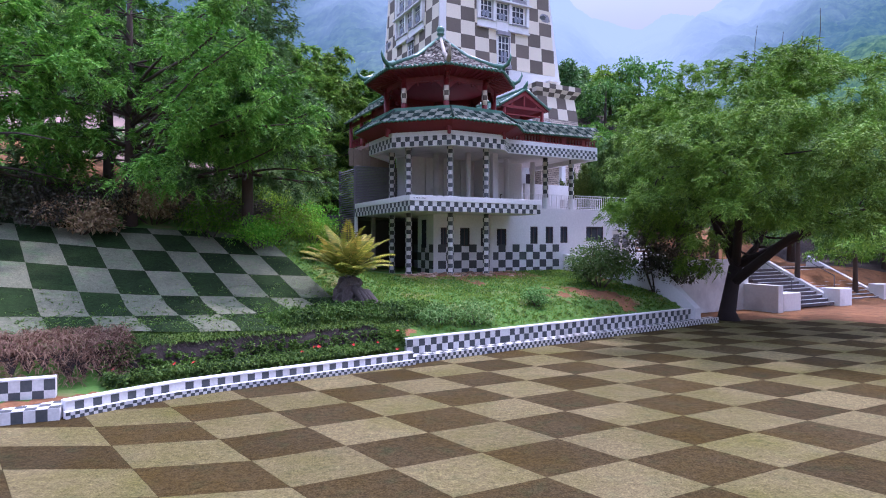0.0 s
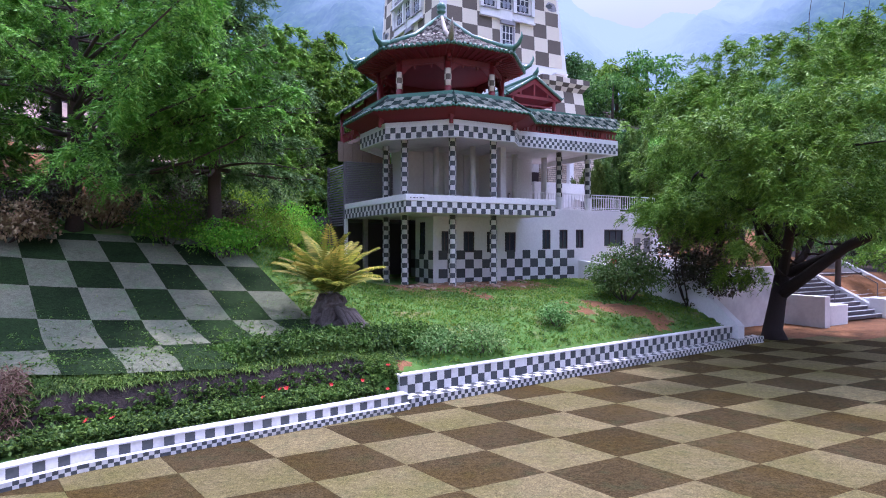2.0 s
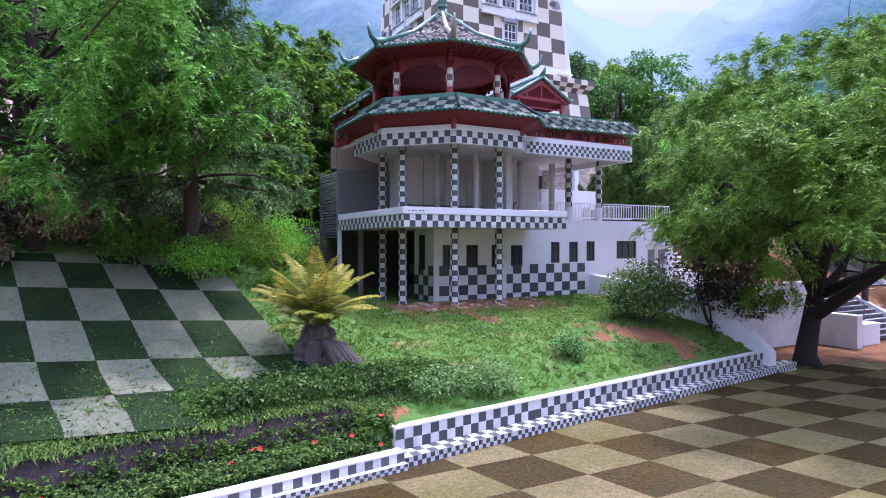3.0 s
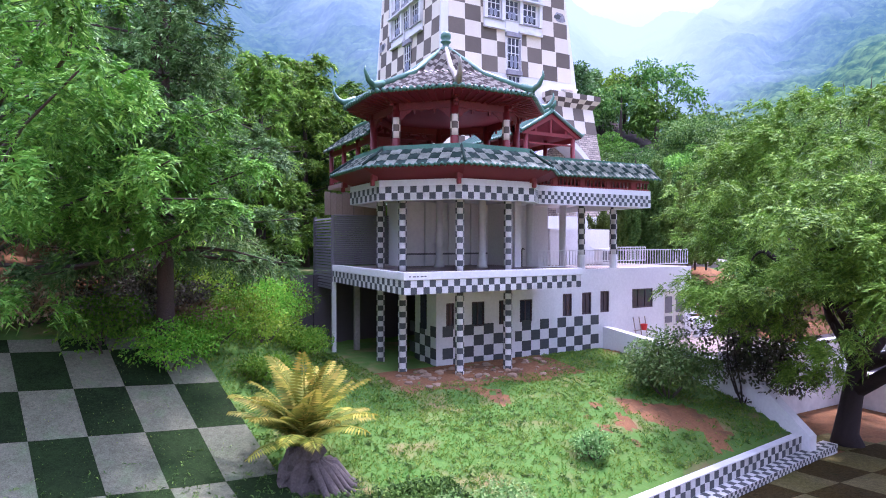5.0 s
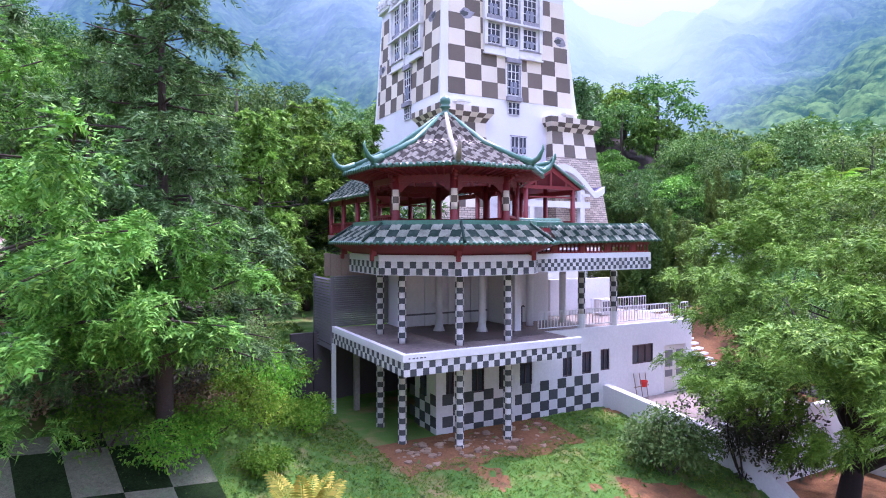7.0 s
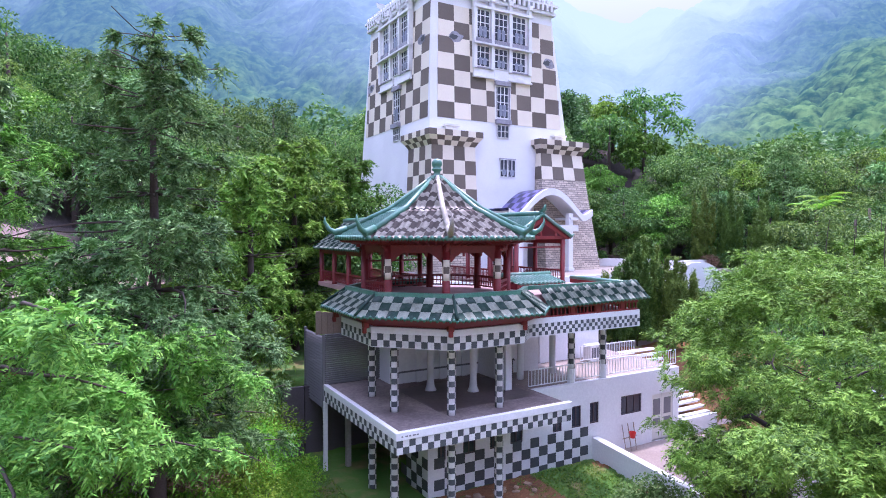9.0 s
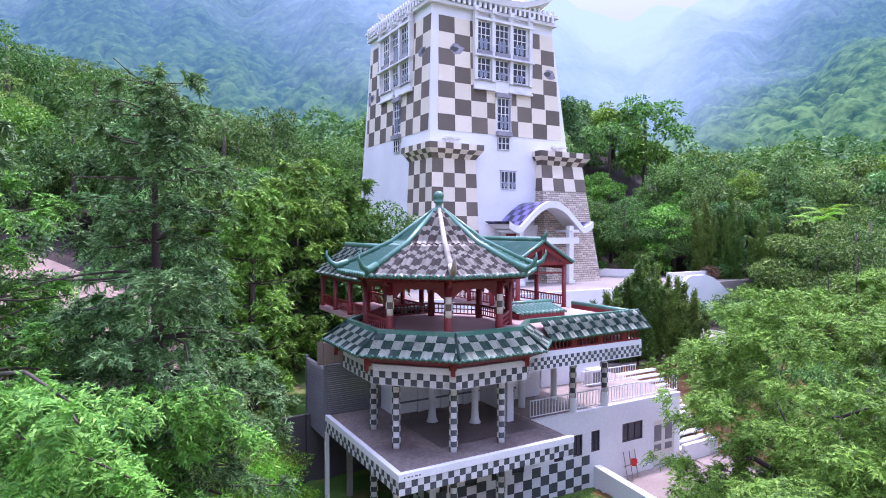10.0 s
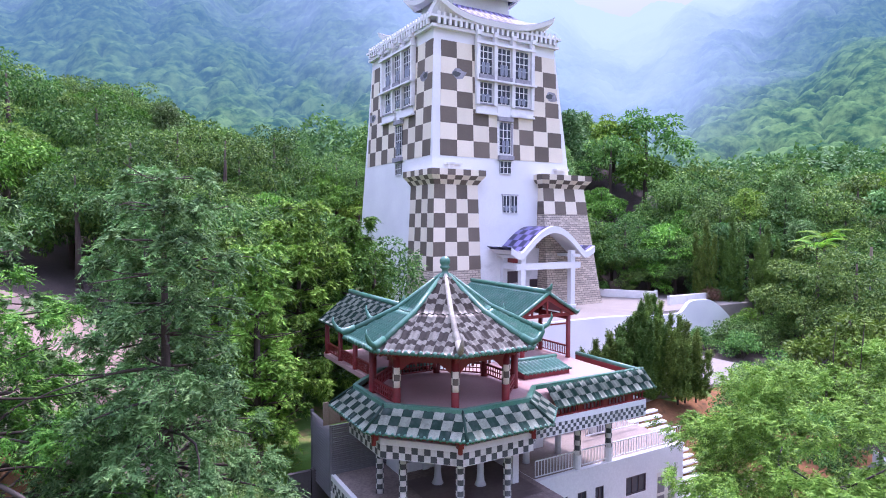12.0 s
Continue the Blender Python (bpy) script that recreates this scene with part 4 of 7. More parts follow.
for k in (4, 5, 6, 7, 0, 1):
    a, b, ia, ib = ES[k], ES[(k + 1) % 8], EI[k], EI[(k + 1) % 8]
    if k == 1:
        t = (RV + 0.08 - a.y) / (b.y - a.y)
        b = a.lerp(b, t)
        ib = ia.lerp(ib, 0.45)
    vs = [soff.verts.new(p) for p in ((*a, ZE - 0.05), (*b, ZE - 0.05), (*ib, 8.49), (*ia, 8.49))]
    vt = [soff.verts.new(p) for p in ((*a, ZE - 0.02), (*b, ZE - 0.02), (*ib, ZE + 0.3), (*ia, ZE + 0.3))]
    soff.faces.new(vs[::-1])
    for q in range(4):
        soff.faces.new((vs[q], vs[(q + 1) % 4], vt[(q + 1) % 4], vt[q]))
part("soffit", soff, RED_DARK, skirt, "dark red boarded eave")
for z0, z1 in ((8.482, 8.54), (8.78, 8.88)):
    part("red_beam", box(bmesh.new(), corner.x + 0.1, WING_U - 0.05, WING_V + 0.03, WING_V + 0.13, z0, z1), RED, skirt, "red lattice rail")
for i in range(29):
    u = corner.x + 0.25 + (WING_U - corner.x - 0.4) * i / 28
    w = 0.12 if i % 7 == 3 else 0.022
    part("lattice_bar", box(bmesh.new(), u - w, u + w, WING_V + 0.05, WING_V + 0.11, 8.54, 8.78), RED, skirt)
br = bmesh.new()
for k in (6, 7, 0, 1):
    o = octagon(3.95, C)[k]
    dirv = (o - Vector(C)).normalized()
    for r, s, z0, z1 in ((3.6, 0.26, 8.6, 8.88), (3.8, 0.2, 8.45, 8.66), (3.86, 0.13, 8.28, 8.47)):
        p = Vector(C) + dirv * r
        box(br, p.x - s / 2, p.x + s / 2, p.y - s / 2, p.y + s / 2, z0, z1, 0, 0.02)
part("corner_bracket", br, RED, skirt, "carved red bracket")

# pavilion above
pav = in_house("pavilion", "octagonal red pavilion with a green tiled roof and checks", "pavilion")
fl = bmesh.new()
prism(fl, octagon(3.4, C), 8.6, 9.3)
box(fl, 5.5, WING_U, 1.3, 6.5, 8.7, 9.28)
part("floor", fl, PINK_FLOOR, pav, "pinkish floor")
PC = octagon(2.72, C)
for k in range(8):
    p = PC[k]
    col = part("column", lathe(bmesh.new(), [(0.16, 9.28), (0.14, 9.4), (0.14, 11.2)], 14, (p.x, p.y)), RED, pav, "", True)
    if k in (7, 0, 1):
        part("check_band", check_column(bmesh.new(), p.x, p.y, 10.0, 10.7, 0.146, 0.233, radians(20)), [TOWER_CREAM, TOWER_DARK], col, "cream and dark checks")
for k in range(8):
    p, q = PC[k], PC[(k + 1) % 8]
    m = (p + q) / 2
    w = (q - p)
    ang = math.degrees(math.atan2(w.y, w.x))
    L = w.length
    rl = part("beam", box(bmesh.new(), -L / 2, L / 2, -0.06, 0.06, 10.95, 11.2), RED, pav)
    rl.matrix_basis = pose(m.x, m.y, 0, 0, 0, ang)
    fz = bmesh.new()
    low = [-L / 2 + 0.12 + (L - 0.24) * q / 16 for q in range(17)]
    edge_z = [10.93 - 0.34 * max(0.0, abs(q / 8 - 1) - 0.55) / 0.45 - 0.03 * (q % 2) for q in range(17)]
    for f in (-0.025, 0.025):
        for q in range(16):
            vs = [fz.verts.new(p) for p in ((low[q], f, edge_z[q]), (low[q + 1], f, edge_z[q + 1]), (low[q + 1], f, 10.96), (low[q], f, 10.96))]
            fz.faces.new(vs if f < 0 else vs[::-1])
    part("frieze", fz, RED, rl, "scalloped red frieze board")
    for i in range(-2, 3):
        if i:
            b = part("valance", box(bmesh.new(), -0.035, 0.035, -0.03, 0.03, 10.8, 10.95), RED, rl)
            b.location = (i * L / 6, 0, 0)
    if k in (0, 7):
        continue
    bl = part("balustrade", box(bmesh.new(), -L / 2 + 0.12, L / 2 - 0.12, -0.04, 0.04, 9.78, 9.86), RED, pav, "red lattice balustrade")
    bl.matrix_basis = pose(m.x, m.y, 0, 0, 0, ang)
    lat = bmesh.new()
    box(lat, -L / 2 + 0.12, L / 2 - 0.12, -0.03, 0.03, 9.4, 9.45)
    box(lat, -L / 2 + 0.12, L / 2 - 0.12, -0.025, 0.025, 9.6, 9.64)
    for i in range(12):
        x = -L / 2 + 0.16 + (L - 0.32) * i / 11
        box(lat, x - 0.015, x + 0.015, -0.02, 0.02, 9.45, 9.78)
    part("lattice", lat, RED, bl)
cover_roof = in_house("pavilion_roof", "octagonal green glazed roof with brown and cream checks and a finial", "roof")
UA, APEX = octagon(3.82, C), 13.72
UZ = 11.4
UM = octagon(1.75, C)
UT = octagon(0.16, C)
MZ = 12.42
caps2 = bmesh.new()
for k in range(8):
    a, b = UA[k], UA[(k + 1) % 8]
    chk = (0, 1) if k in (7, 0) else None
    mats = [ROOF_BROWN, ROOF_CREAM] if chk else [GREEN]
    slope = part("roof_slope", tile_slope(bmesh.new(), (*a, UZ), (*b, UZ), (*UM[k], MZ), (*UM[(k + 1) % 8], MZ), chk, check=0.33), mats, cover_roof)
    part("upper_slope", tile_slope(bmesh.new(), (*UM[k], MZ), (*UM[(k + 1) % 8], MZ), (*UT[k], APEX), (*UT[(k + 1) % 8], APEX), chk, check=0.33), mats, slope)
    eave_caps(caps2, (*a, UZ), (*b, UZ), 0.24, 0.085)
    out = (UA[k] - Vector(C)).normalized()
    hip = bmesh.new()
    pts = [(*UT[k], APEX), (*UM[k], MZ + 0.10), (*UA[k], UZ + 0.12)]
    tube(hip, [pts[0], pts[1], pts[2]], [0.08, 0.10, 0.11], 8)
    tail = [Vector((*UA[k], UZ + 0.12)) - Vector((*out, 0)) * 0.45 + Vector((0, 0, 0.25)), Vector((*UA[k], UZ + 0.22)), Vector((*(UA[k] + out * 0.22), UZ + 0.34)), Vector((*(UA[k] + out * 0.38), UZ + 0.62)), Vector((*(UA[k] + out * 0.36), UZ + 0.80))]
    tube(hip, tail, [0.12, 0.12, 0.09, 0.05, 0.015], 8)
    # the front hip is cream: its bright glint is put into the colour
    part("hip_ridge", hip, GREEN if k not in (0,) else ROOF_CREAM, cover_roof, "green glazed hip with an upturned tail, the front one's glint painted cream", True)
part("eave_tiles", caps2, GREEN, cover_roof, "green round tile ends", True)
so = bmesh.new()
IA = octagon(2.6, C)
for k in range(8):
    a, b = octagon(3.74, C)[k], octagon(3.74, C)[(k + 1) % 8]
    so.faces.new([so.verts.new(p) for p in ((*IA[k], 11.2), (*IA[(k + 1) % 8], 11.2), (*b, UZ - 0.06), (*a, UZ - 0.06))])
    so.faces.new([so.verts.new(p) for p in ((*a, UZ - 0.06), (*b, UZ - 0.06), (*b, UZ - 0.01), (*a, UZ - 0.01))])
prism(so, octagon(2.6, C), 11.19, 11.25)
part("soffit", so, RED_DARK, cover_roof, "dark red eave")
rf = bmesh.new()
for k in range(8):
    a, b = octagon(3.7, C)[k], octagon(3.7, C)[(k + 1) % 8]
    for i in range(9):
        t = (i + 0.5) / 9
        p, q = a.lerp(b, t), octagon(2.7, C)[k].lerp(octagon(2.7, C)[(k + 1) % 8], t)
        tube(rf, [(*p, UZ - 0.10), (*q, 11.17)], [0.028, 0.028], 6)
part("rafter", rf, RED, cover_roof)
part("finial", lathe(bmesh.new(), [(0.2, 13.6), (0.24, 13.72), (0.13, 13.8), (0.12, 13.92), (0.2, 13.98), (0.2, 14.02), (0.14, 14.06), (0.2, 14.16), (0.2, 14.28), (0.12, 14.38), (0.03, 14.41)], 18, C), GREEN, cover_roof, "green glazed jar finial", True)
brk = bmesh.new()
for k in range(8):
    p = PC[k]
    o = (p - Vector(C)).normalized()
    for r, z in ((0.12, 10.98), (0.26, 11.08), (0.42, 11.18)):
        q = p + o * r
        box(brk, q.x - 0.07, q.x + 0.07, q.y - 0.07, q.y + 0.07, z, z + 0.11, 0, 0.015)
part("bracket", brk, RED, cover_roof, "carved red brackets")


def corridor(name, label, u, v0, v1, half, ze, zr, floor, gable_front, checks):
    """A covered walk along v with a gable roof on red posts."""
    ob = in_house(name, label, "covered walk")
    mats = [ROOF_DARK, ROOF_PALE] if checks else [GREEN]
    cc = (0, 1) if checks else None
    part("roof_slope", tile_slope(bmesh.new(), (u - half, v1, ze), (u - half, v0, ze), (u, v1, zr), (u, v0, zr), cc, check=0.35), mats, ob)
    part("roof_slope", tile_slope(bmesh.new(), (u + half, v0, ze), (u + half, v1, ze), (u, v0, zr), (u, v1, zr)), [GREEN], ob)
    part("eave_tiles", eave_caps(bmesh.new(), (u - half, v1, ze), (u - half, v0, ze)), GREEN, ob, "", True)
    part("eave_tiles", eave_caps(bmesh.new(), (u + half, v0, ze), (u + half, v1, ze)), GREEN, ob, "", True)
    rd = bmesh.new()
    tube(rd, [(u, v0 - 0.05, zr + 0.1), (u, v1, zr + 0.1)], [0.12, 0.12], 8)
    tube(rd, [(u, v0 + 0.1, zr + 0.15), (u, v0 - 0.12, zr + 0.3), (u, v0 - 0.2, zr + 0.5)], [0.12, 0.1, 0.03], 8)
    for s in (-1, 1):
        tube(rd, [(u, v0, zr + 0.06), (u + s * half * 0.6, v0, zr + (ze - zr) * 0.6 + 0.06), (u + s * half, v0, ze + 0.08), (u + s * (half + 0.16), v0, ze + 0.2)], [0.08, 0.08, 0.08, 0.03], 8)
    part("ridge", rd, GREEN, ob, "green glazed ridge", True)
    g = bmesh.new()
    prism(g, [(u - half * 0.9, v0 + 0.1), (u + half * 0.9, v0 + 0.1), (u + half * 0.9, v0 + 0.14), (u - half * 0.9, v0 + 0.14)], ze - 0.05, ze + 0.1)
    for s in (-1, 1):
        vs = [(u, zr - 0.05), (u + s * half * 0.95, ze - 0.02), (u + s * half * 0.8, ze - 0.02), (u, zr - 0.3)]
        lo = [g.verts.new((x, v0 + 0.06, z)) for x, z in vs]
        hi = [g.verts.new((x, v0 + 0.12, z)) for x, z in vs]
        g.faces.new(lo), g.faces.new(hi[::-1])
        for q in range(4):
            g.faces.new((lo[q], hi[q], hi[(q + 1) % 4], lo[(q + 1) % 4]))
    for x in (-0.5, 0, 0.5):
        box(g, u + x * half - 0.05, u + x * half + 0.05, v0 + 0.1, v0 + 0.16, ze, zr - abs(x) * (zr - ze) - 0.1)
    box(g, u - half * 0.7, u + half * 0.7, v0 + 0.12, v0 + 0.15, ze - 0.45, ze - 0.38)
    part("gable", g, RED, ob, "open red gable frame")
    sf = bmesh.new()
    for s in (-1, 1):
        sf.faces.new([sf.verts.new(p) for p in ((u + s * half, v0, ze - 0.04), (u, v0, zr - 0.06), (u, v1, zr - 0.06), (u + s * half, v1, ze - 0.04))])
    part("soffit", sf, RED_DARK, ob)
    n = max(2, round((v1 - v0) / 2.2) + 1)
    for i in range(n):
        v = v0 + 0.2 + (v1 - v0 - 0.4) * i / (n - 1)
        for s in (-1, 1):
            x = u + s * half * 0.78
            part("column", lathe(bmesh.new(), [(0.13, floor), (0.11, floor + 0.1), (0.11, ze + 0.15)], 12, (x, v)), RED, ob, "", True)
    for s in (-1, 1):
        x = u + s * half * 0.78
        part("beam", box(bmesh.new(), x - 0.05, x + 0.05, v0 + 0.2, v1 - 0.2, ze - 0.25, ze - 0.02), RED, ob)
        bl = part("balustrade", box(bmesh.new(), x - 0.04, x + 0.04, v0 + 0.3, v1 - 0.3, floor + 0.5, floor + 0.57), RED, ob, "red lattice rail")
        lt = bmesh.new()
        m = int((v1 - v0) / 0.14)
        for i in range(m):
            v = v0 + 0.3 + (v1 - v0 - 0.6) * i / m
            box(lt, x - 0.015, x + 0.015, v, v + 0.03, floor + 0.1, floor + 0.5)
        box(lt, x - 0.02, x + 0.02, v0 + 0.3, v1 - 0.3, floor + 0.1, floor + 0.14)
        part("lattice", lt, RED, bl)
    part("floor", box(bmesh.new(), u - half * 0.85, u + half * 0.85, v0, v1, floor - 0.2, floor), PINK_FLOOR, ob)
    return ob


corridor("covered_walk", "green tiled covered walk with a red gable end", 10.0, 5.4, 12.0, 1.75, 11.35, 12.4, 9.28, True, False)
corridor("covered_walk", "green tiled covered walk on red posts", 3.05, 6.6, 12.6, 1.65, 10.85, 12.1, 9.2, False, True)
parapet = in_house("roof_parapet", "red panelled parapet with a green tiled coping", "parapet")
pp = bmesh.new()
box(pp, RUT - 0.1, RUT + 0.04, RVT + 0.1, 5.4, 9.2, 9.42)
part("panel", pp, RED, parapet)
gp = bmesh.new()
tube(gp, [(RUT - 0.03, RVT, 9.48), (RUT - 0.03, 5.4, 9.48)], [0.1, 0.1], 8)
part("coping", gp, GREEN, parapet, "green glazed coping", True)
small = in_house("small_roof", "small green tiled lean-to roof with a red fascia", "roof")
part("roof_slope", tile_slope(bmesh.new(), (6.9, 3.2, 9.5), (9.4, 3.2, 9.5), (6.9, 4.3, 9.76), (9.4, 4.3, 9.76)), GREEN, small)
part("fascia", box(bmesh.new(), 6.95, 9.35, 3.24, 3.3, 9.29, 9.49), RED, small)
ec = bmesh.new()
eave_caps(ec, (6.9, 3.2, 9.5), (9.4, 3.2, 9.5))
tube(ec, [(6.8, 4.3, 9.81), (9.5, 4.3, 9.81)], [0.1, 0.1], 8)
part("eave_tiles", ec, GREEN, small, "", True)
part("support_wall", box(bmesh.new(), 6.95, 9.35, 3.32, 4.28, 9.2, 9.52), RED_DARK, small)

# parapet wall down the yard, court wall, stairs
ramp = in_house("yard_wall", "white yard wall sloping down to the checked kerb", "wall", kind="structure")
rb = bmesh.new()
prism(rb, [(10.42, -6.1), (10.76, -6.1), (10.76, -4.0), (10.42, -4.0)], -0.3, [0.66, 0.66, 2.3, 2.3])
prism(rb, [(10.42, -4.0), (10.76, -4.0), (10.76, 2.53), (10.42, 2.53)], -0.3, [2.3, 2.3, 2.85, 2.85])
part("wall", rb, WHITE, ramp)
court = in_house("court_wall", "bluish white retaining wall in shade", "wall", kind="structure")
part("wall", box(bmesh.new(), 10.77, 18.4, -3.0, -2.75, -0.3, 2.6), WHITE_OLD, court)
part("wall", box(bmesh.new(), 18.0, 18.4, -4.9, -3.0, -0.3, 1.3), WHITE_OLD, court)
court_floor = in_house("court_floor", "pale concrete court in front of the door", "paving", kind="structure")
part("slab", box(bmesh.new(), 10.77, 18.4, -2.74, 2.54, -0.2, 2.02), PALE_FLOOR, court_floor)
part("slab", box(bmesh.new(), 15.92, 24, 2.54, 9.0, -0.2, 2.03), PALE_FLOOR, court_floor)
part("low_wall", box(bmesh.new(), 15.95, 18.4, 2.3, 2.5, 2.03, 2.8), WHITE, court_floor, "low white wall")
side_steps = in_house("side_steps", "pale open steps beside the house", "stairs")
for i in range(14):
    part("step", box(bmesh.new(), 16.2, 19.5, 3.2 + i * 0.3, 3.5 + i * 0.3, 2.1 + i * 0.22, 2.2 + i * 0.22), WHITE_OLD, side_steps)
part("stringer", prism(bmesh.new(), [(16.0, 3.2), (16.15, 3.2), (16.15, 7.6), (16.0, 7.6)], [2.0, 2.0, 5.0, 5.0], [2.3, 2.3, 5.3, 5.3]), WHITE_OLD, side_steps)

def stairs(u0, u1, v0):
    ob = in_house("stairs", "dark stone steps between white planter walls", "stairs", group="stairs by the trees")
    for i in range(11):
        st = part("step", box(bmesh.new(), u0, u1, v0 + i * 0.33, v0 + 4.6, i * 0.175, (i + 1) * 0.175 - 0.03), STEP_DARK, ob)
        part("nosing", box(bmesh.new(), u0, u1, v0 + i * 0.33 - 0.02, v0 + i * 0.33 + 0.06, (i + 1) * 0.175 - 0.028, (i + 1) * 0.175), WHITE_OLD, st, "white nosing")
    side = bmesh.new()
    prism(side, [(u1, v0 + 0.6), (u1 + 0.3, v0 + 0.6), (u1 + 0.3, v0 + 4.5), (u1, v0 + 4.5)], -0.2, [0.6, 0.6, 2.6, 2.6])
    part("side_wall", side, WHITE_OLD, ob)
    part("planter", box(bmesh.new(), u1, u1 + 1.2, v0 - 0.3, v0 + 0.6, -0.1, 0.9, 0, 0.02), WHITE_OLD, ob)
    part("planter", box(bmesh.new(), u0 - 1.5, u0, v0 - 0.4, v0 + 0.4, -0.1, 0.85, 0, 0.02), WHITE_OLD, ob)
    for v in (v0 + 0.9, v0 + 3.0):
        zz = (v - v0) / 0.33 * 0.175
        part("rail_post", tube(bmesh.new(), [(u0 + 1.3, v, zz), (u0 + 1.3, v, zz + 1.0)], [0.025, 0.025], 8), METAL, ob)
    part("hand_rail", tube(bmesh.new(), [(u0 + 1.3, v0 + 0.9, 1.47), (u0 + 1.3, v0 + 3.0, 2.58)], [0.025, 0.025], 8), METAL, ob)


stairs(20.4, 24.2, -4.2)
stairs(26.0, 30.5, -3.4)

# small things by the door and on the terrace
rack = in_house("folding_rack", "folded wooden rack leaning by the wall", "rack")
for u in (12.0, 12.35, 12.7):
    part("leg", tube(bmesh.new(), [(u, FRONT - 0.45 + 0.1 * (u - 12), 2.03), (u + 0.12, FRONT - 0.06, 3.15)], [0.02, 0.02], 6), RUST, rack)
part("bar", tube(bmesh.new(), [(11.95, FRONT - 0.28, 2.6), (12.85, FRONT - 0.25, 2.62)], [0.02, 0.02], 6), RUST, rack)
bucket = in_house("bucket", "small red bucket hanging on the rack", "bucket")
part("body", lathe(bmesh.new(), [(0.10, 2.62), (0.15, 2.88), (0.14, 2.88), (0.09, 2.64)], 14, (12.4, FRONT - 0.42)), FLOWER, bucket)
for k, u in enumerate((7.3, 7.7, 8.0)):
    pipe = in_house("water_pipe", "dark bent water pipe standing on the terrace", "pipe", "pipes on the terrace")
    part("pipe", tube(bmesh.new(), [(u, 4.6, 5.3), (u, 4.6, 6.35 - 0.25 * k), (u, 4.52, 6.4 - 0.25 * k), (u, 4.42, 6.36 - 0.25 * k)], [0.025] * 4, 8), DARK_FRAME, pipe)
unit_box = in_house("air_conditioner", "white metal cooling unit behind the terrace railing", "machine")
part("case", boxed(12.9, 13.8, 5.3, 5.8, 5.32, 6.1, 0.02), WHITE_OLD, unit_box)
part("grille", boxed(13.0, 13.5, 5.275, 5.298, 5.45, 5.98), METAL, unit_box)
inner_rail = in_house("railing", "white railing across the terrace", "railing")
for z in (5.5, 6.15):
    part("rail", boxed(12.0, 15.6, 5.0, 5.04, z, z + 0.04), WHITE, inner_rail)
for i in range(22):
    part("baluster", boxed(12.0 + i * 0.17, 12.022 + i * 0.17, 5.01, 5.03, 5.54, 6.15), WHITE, inner_rail)

# ---- the plaza ----
lower_court = in_house("lower_court", "pale paved court below the plaza wall", "paving", kind="structure")
part("slab", boxed(6.0, 34.0, 9.05, 18.25, 0.5, 5.06), PLAZA, lower_court)
plaza = thing("plaza", "pale concrete plaza round the tower", "paving", TOWER, kind="structure")
part("slab", box(bmesh.new(), -6, 34, -8.0, 24, 1.0, 8.2), PLAZA, plaza)
pw = thing("plaza_wall", "bright white retaining wall with a curved hump", "wall", TOWER, kind="structure")
bm = bmesh.new()
prof = [(-6 + 0.5 * i) for i in range(74)]


def hump(u):
    return 8.3 - 0.35 * float(smooth(np.array(u), 10.0, 19.5)) + 1.0 * float(smooth(np.array(u), 19.8, 21.4)) - 3.4 * float(smooth(np.array(u), 23.2, 30.0))


top = [(u, hump(u)) for u in prof]
fr = [bm.verts.new((u, -8.35, z)) for u, z in top]
bk = [bm.verts.new((u, -8.02, z)) for u, z in top]
fl = [bm.verts.new((u, -8.35, 1.5)) for u, z in top]
bl = [bm.verts.new((u, -8.02, 1.5)) for u, z in top]
for i in range(len(top) - 1):
    bm.faces.new((fl[i], fl[i + 1], fr[i + 1], fr[i]))
    bm.faces.new((fr[i], fr[i + 1], bk[i + 1], bk[i]))
    bm.faces.new((bk[i], bk[i + 1], bl[i + 1], bl[i]))
part("wall", bm, WHITE, pw)
ps = thing("stairs", "dark steps going down from the plaza", "stairs", TOWER)
for i in range(10):
    part("step", box(bmesh.new(), 22.2 + i * 0.4, 24.4 + i * 0.4, -7.9, -5.5, 7.8 - i * 0.2, 8.15 - i * 0.2), CONCRETE, ps)
part("side_wall", box(bmesh.new(), 22.0, 27.5, -5.5, -5.2, 6.5, 9.0), WHITE_OLD, ps)
pl = thing("planter_wall", "long white planter wall with shrubs at the back of the plaza", "planter", TOWER @ pose(22.7, 0.4, 8.2, 0, 0, -54.8))
part("wall", box(bmesh.new(), -2.9, 2.9, -0.3, 0.0, 0.0, 0.78, 0, 0.03), WHITE_OLD, pl)
part("end_wall", box(bmesh.new(), 2.6, 2.9, 0.0, 1.3, 0.0, 0.78, 0, 0.03), WHITE_OLD, pl)
part("soil", box(bmesh.new(), -2.9, 2.58, 0.0, 1.3, 0.0, 0.6), SOIL, pl)

# ---- the tower ----
tower = thing("tower", "tall white tower with brown and cream checks and stone corner buttresses", "tower", TOWER)
BASE = 8.0


def frustum(bm, lo, hi, z0, z1, mi=0):
    a = [bm.verts.new((x, y, z0)) for x, y in ((lo[0], lo[2]), (lo[1], lo[2]), (lo[1], lo[3]), (lo[0], lo[3]))]
    b = [bm.verts.new((x, y, z1)) for x, y in ((hi[0], hi[2]), (hi[1], hi[2]), (hi[1], hi[3]), (hi[0], hi[3]))]
    bm.faces.new(b), bm.faces.new(a[::-1])
    for i in range(4):
        bm.faces.new((a[i], a[(i + 1) % 4], b[(i + 1) % 4], b[i])).material_index = mi
    return bm


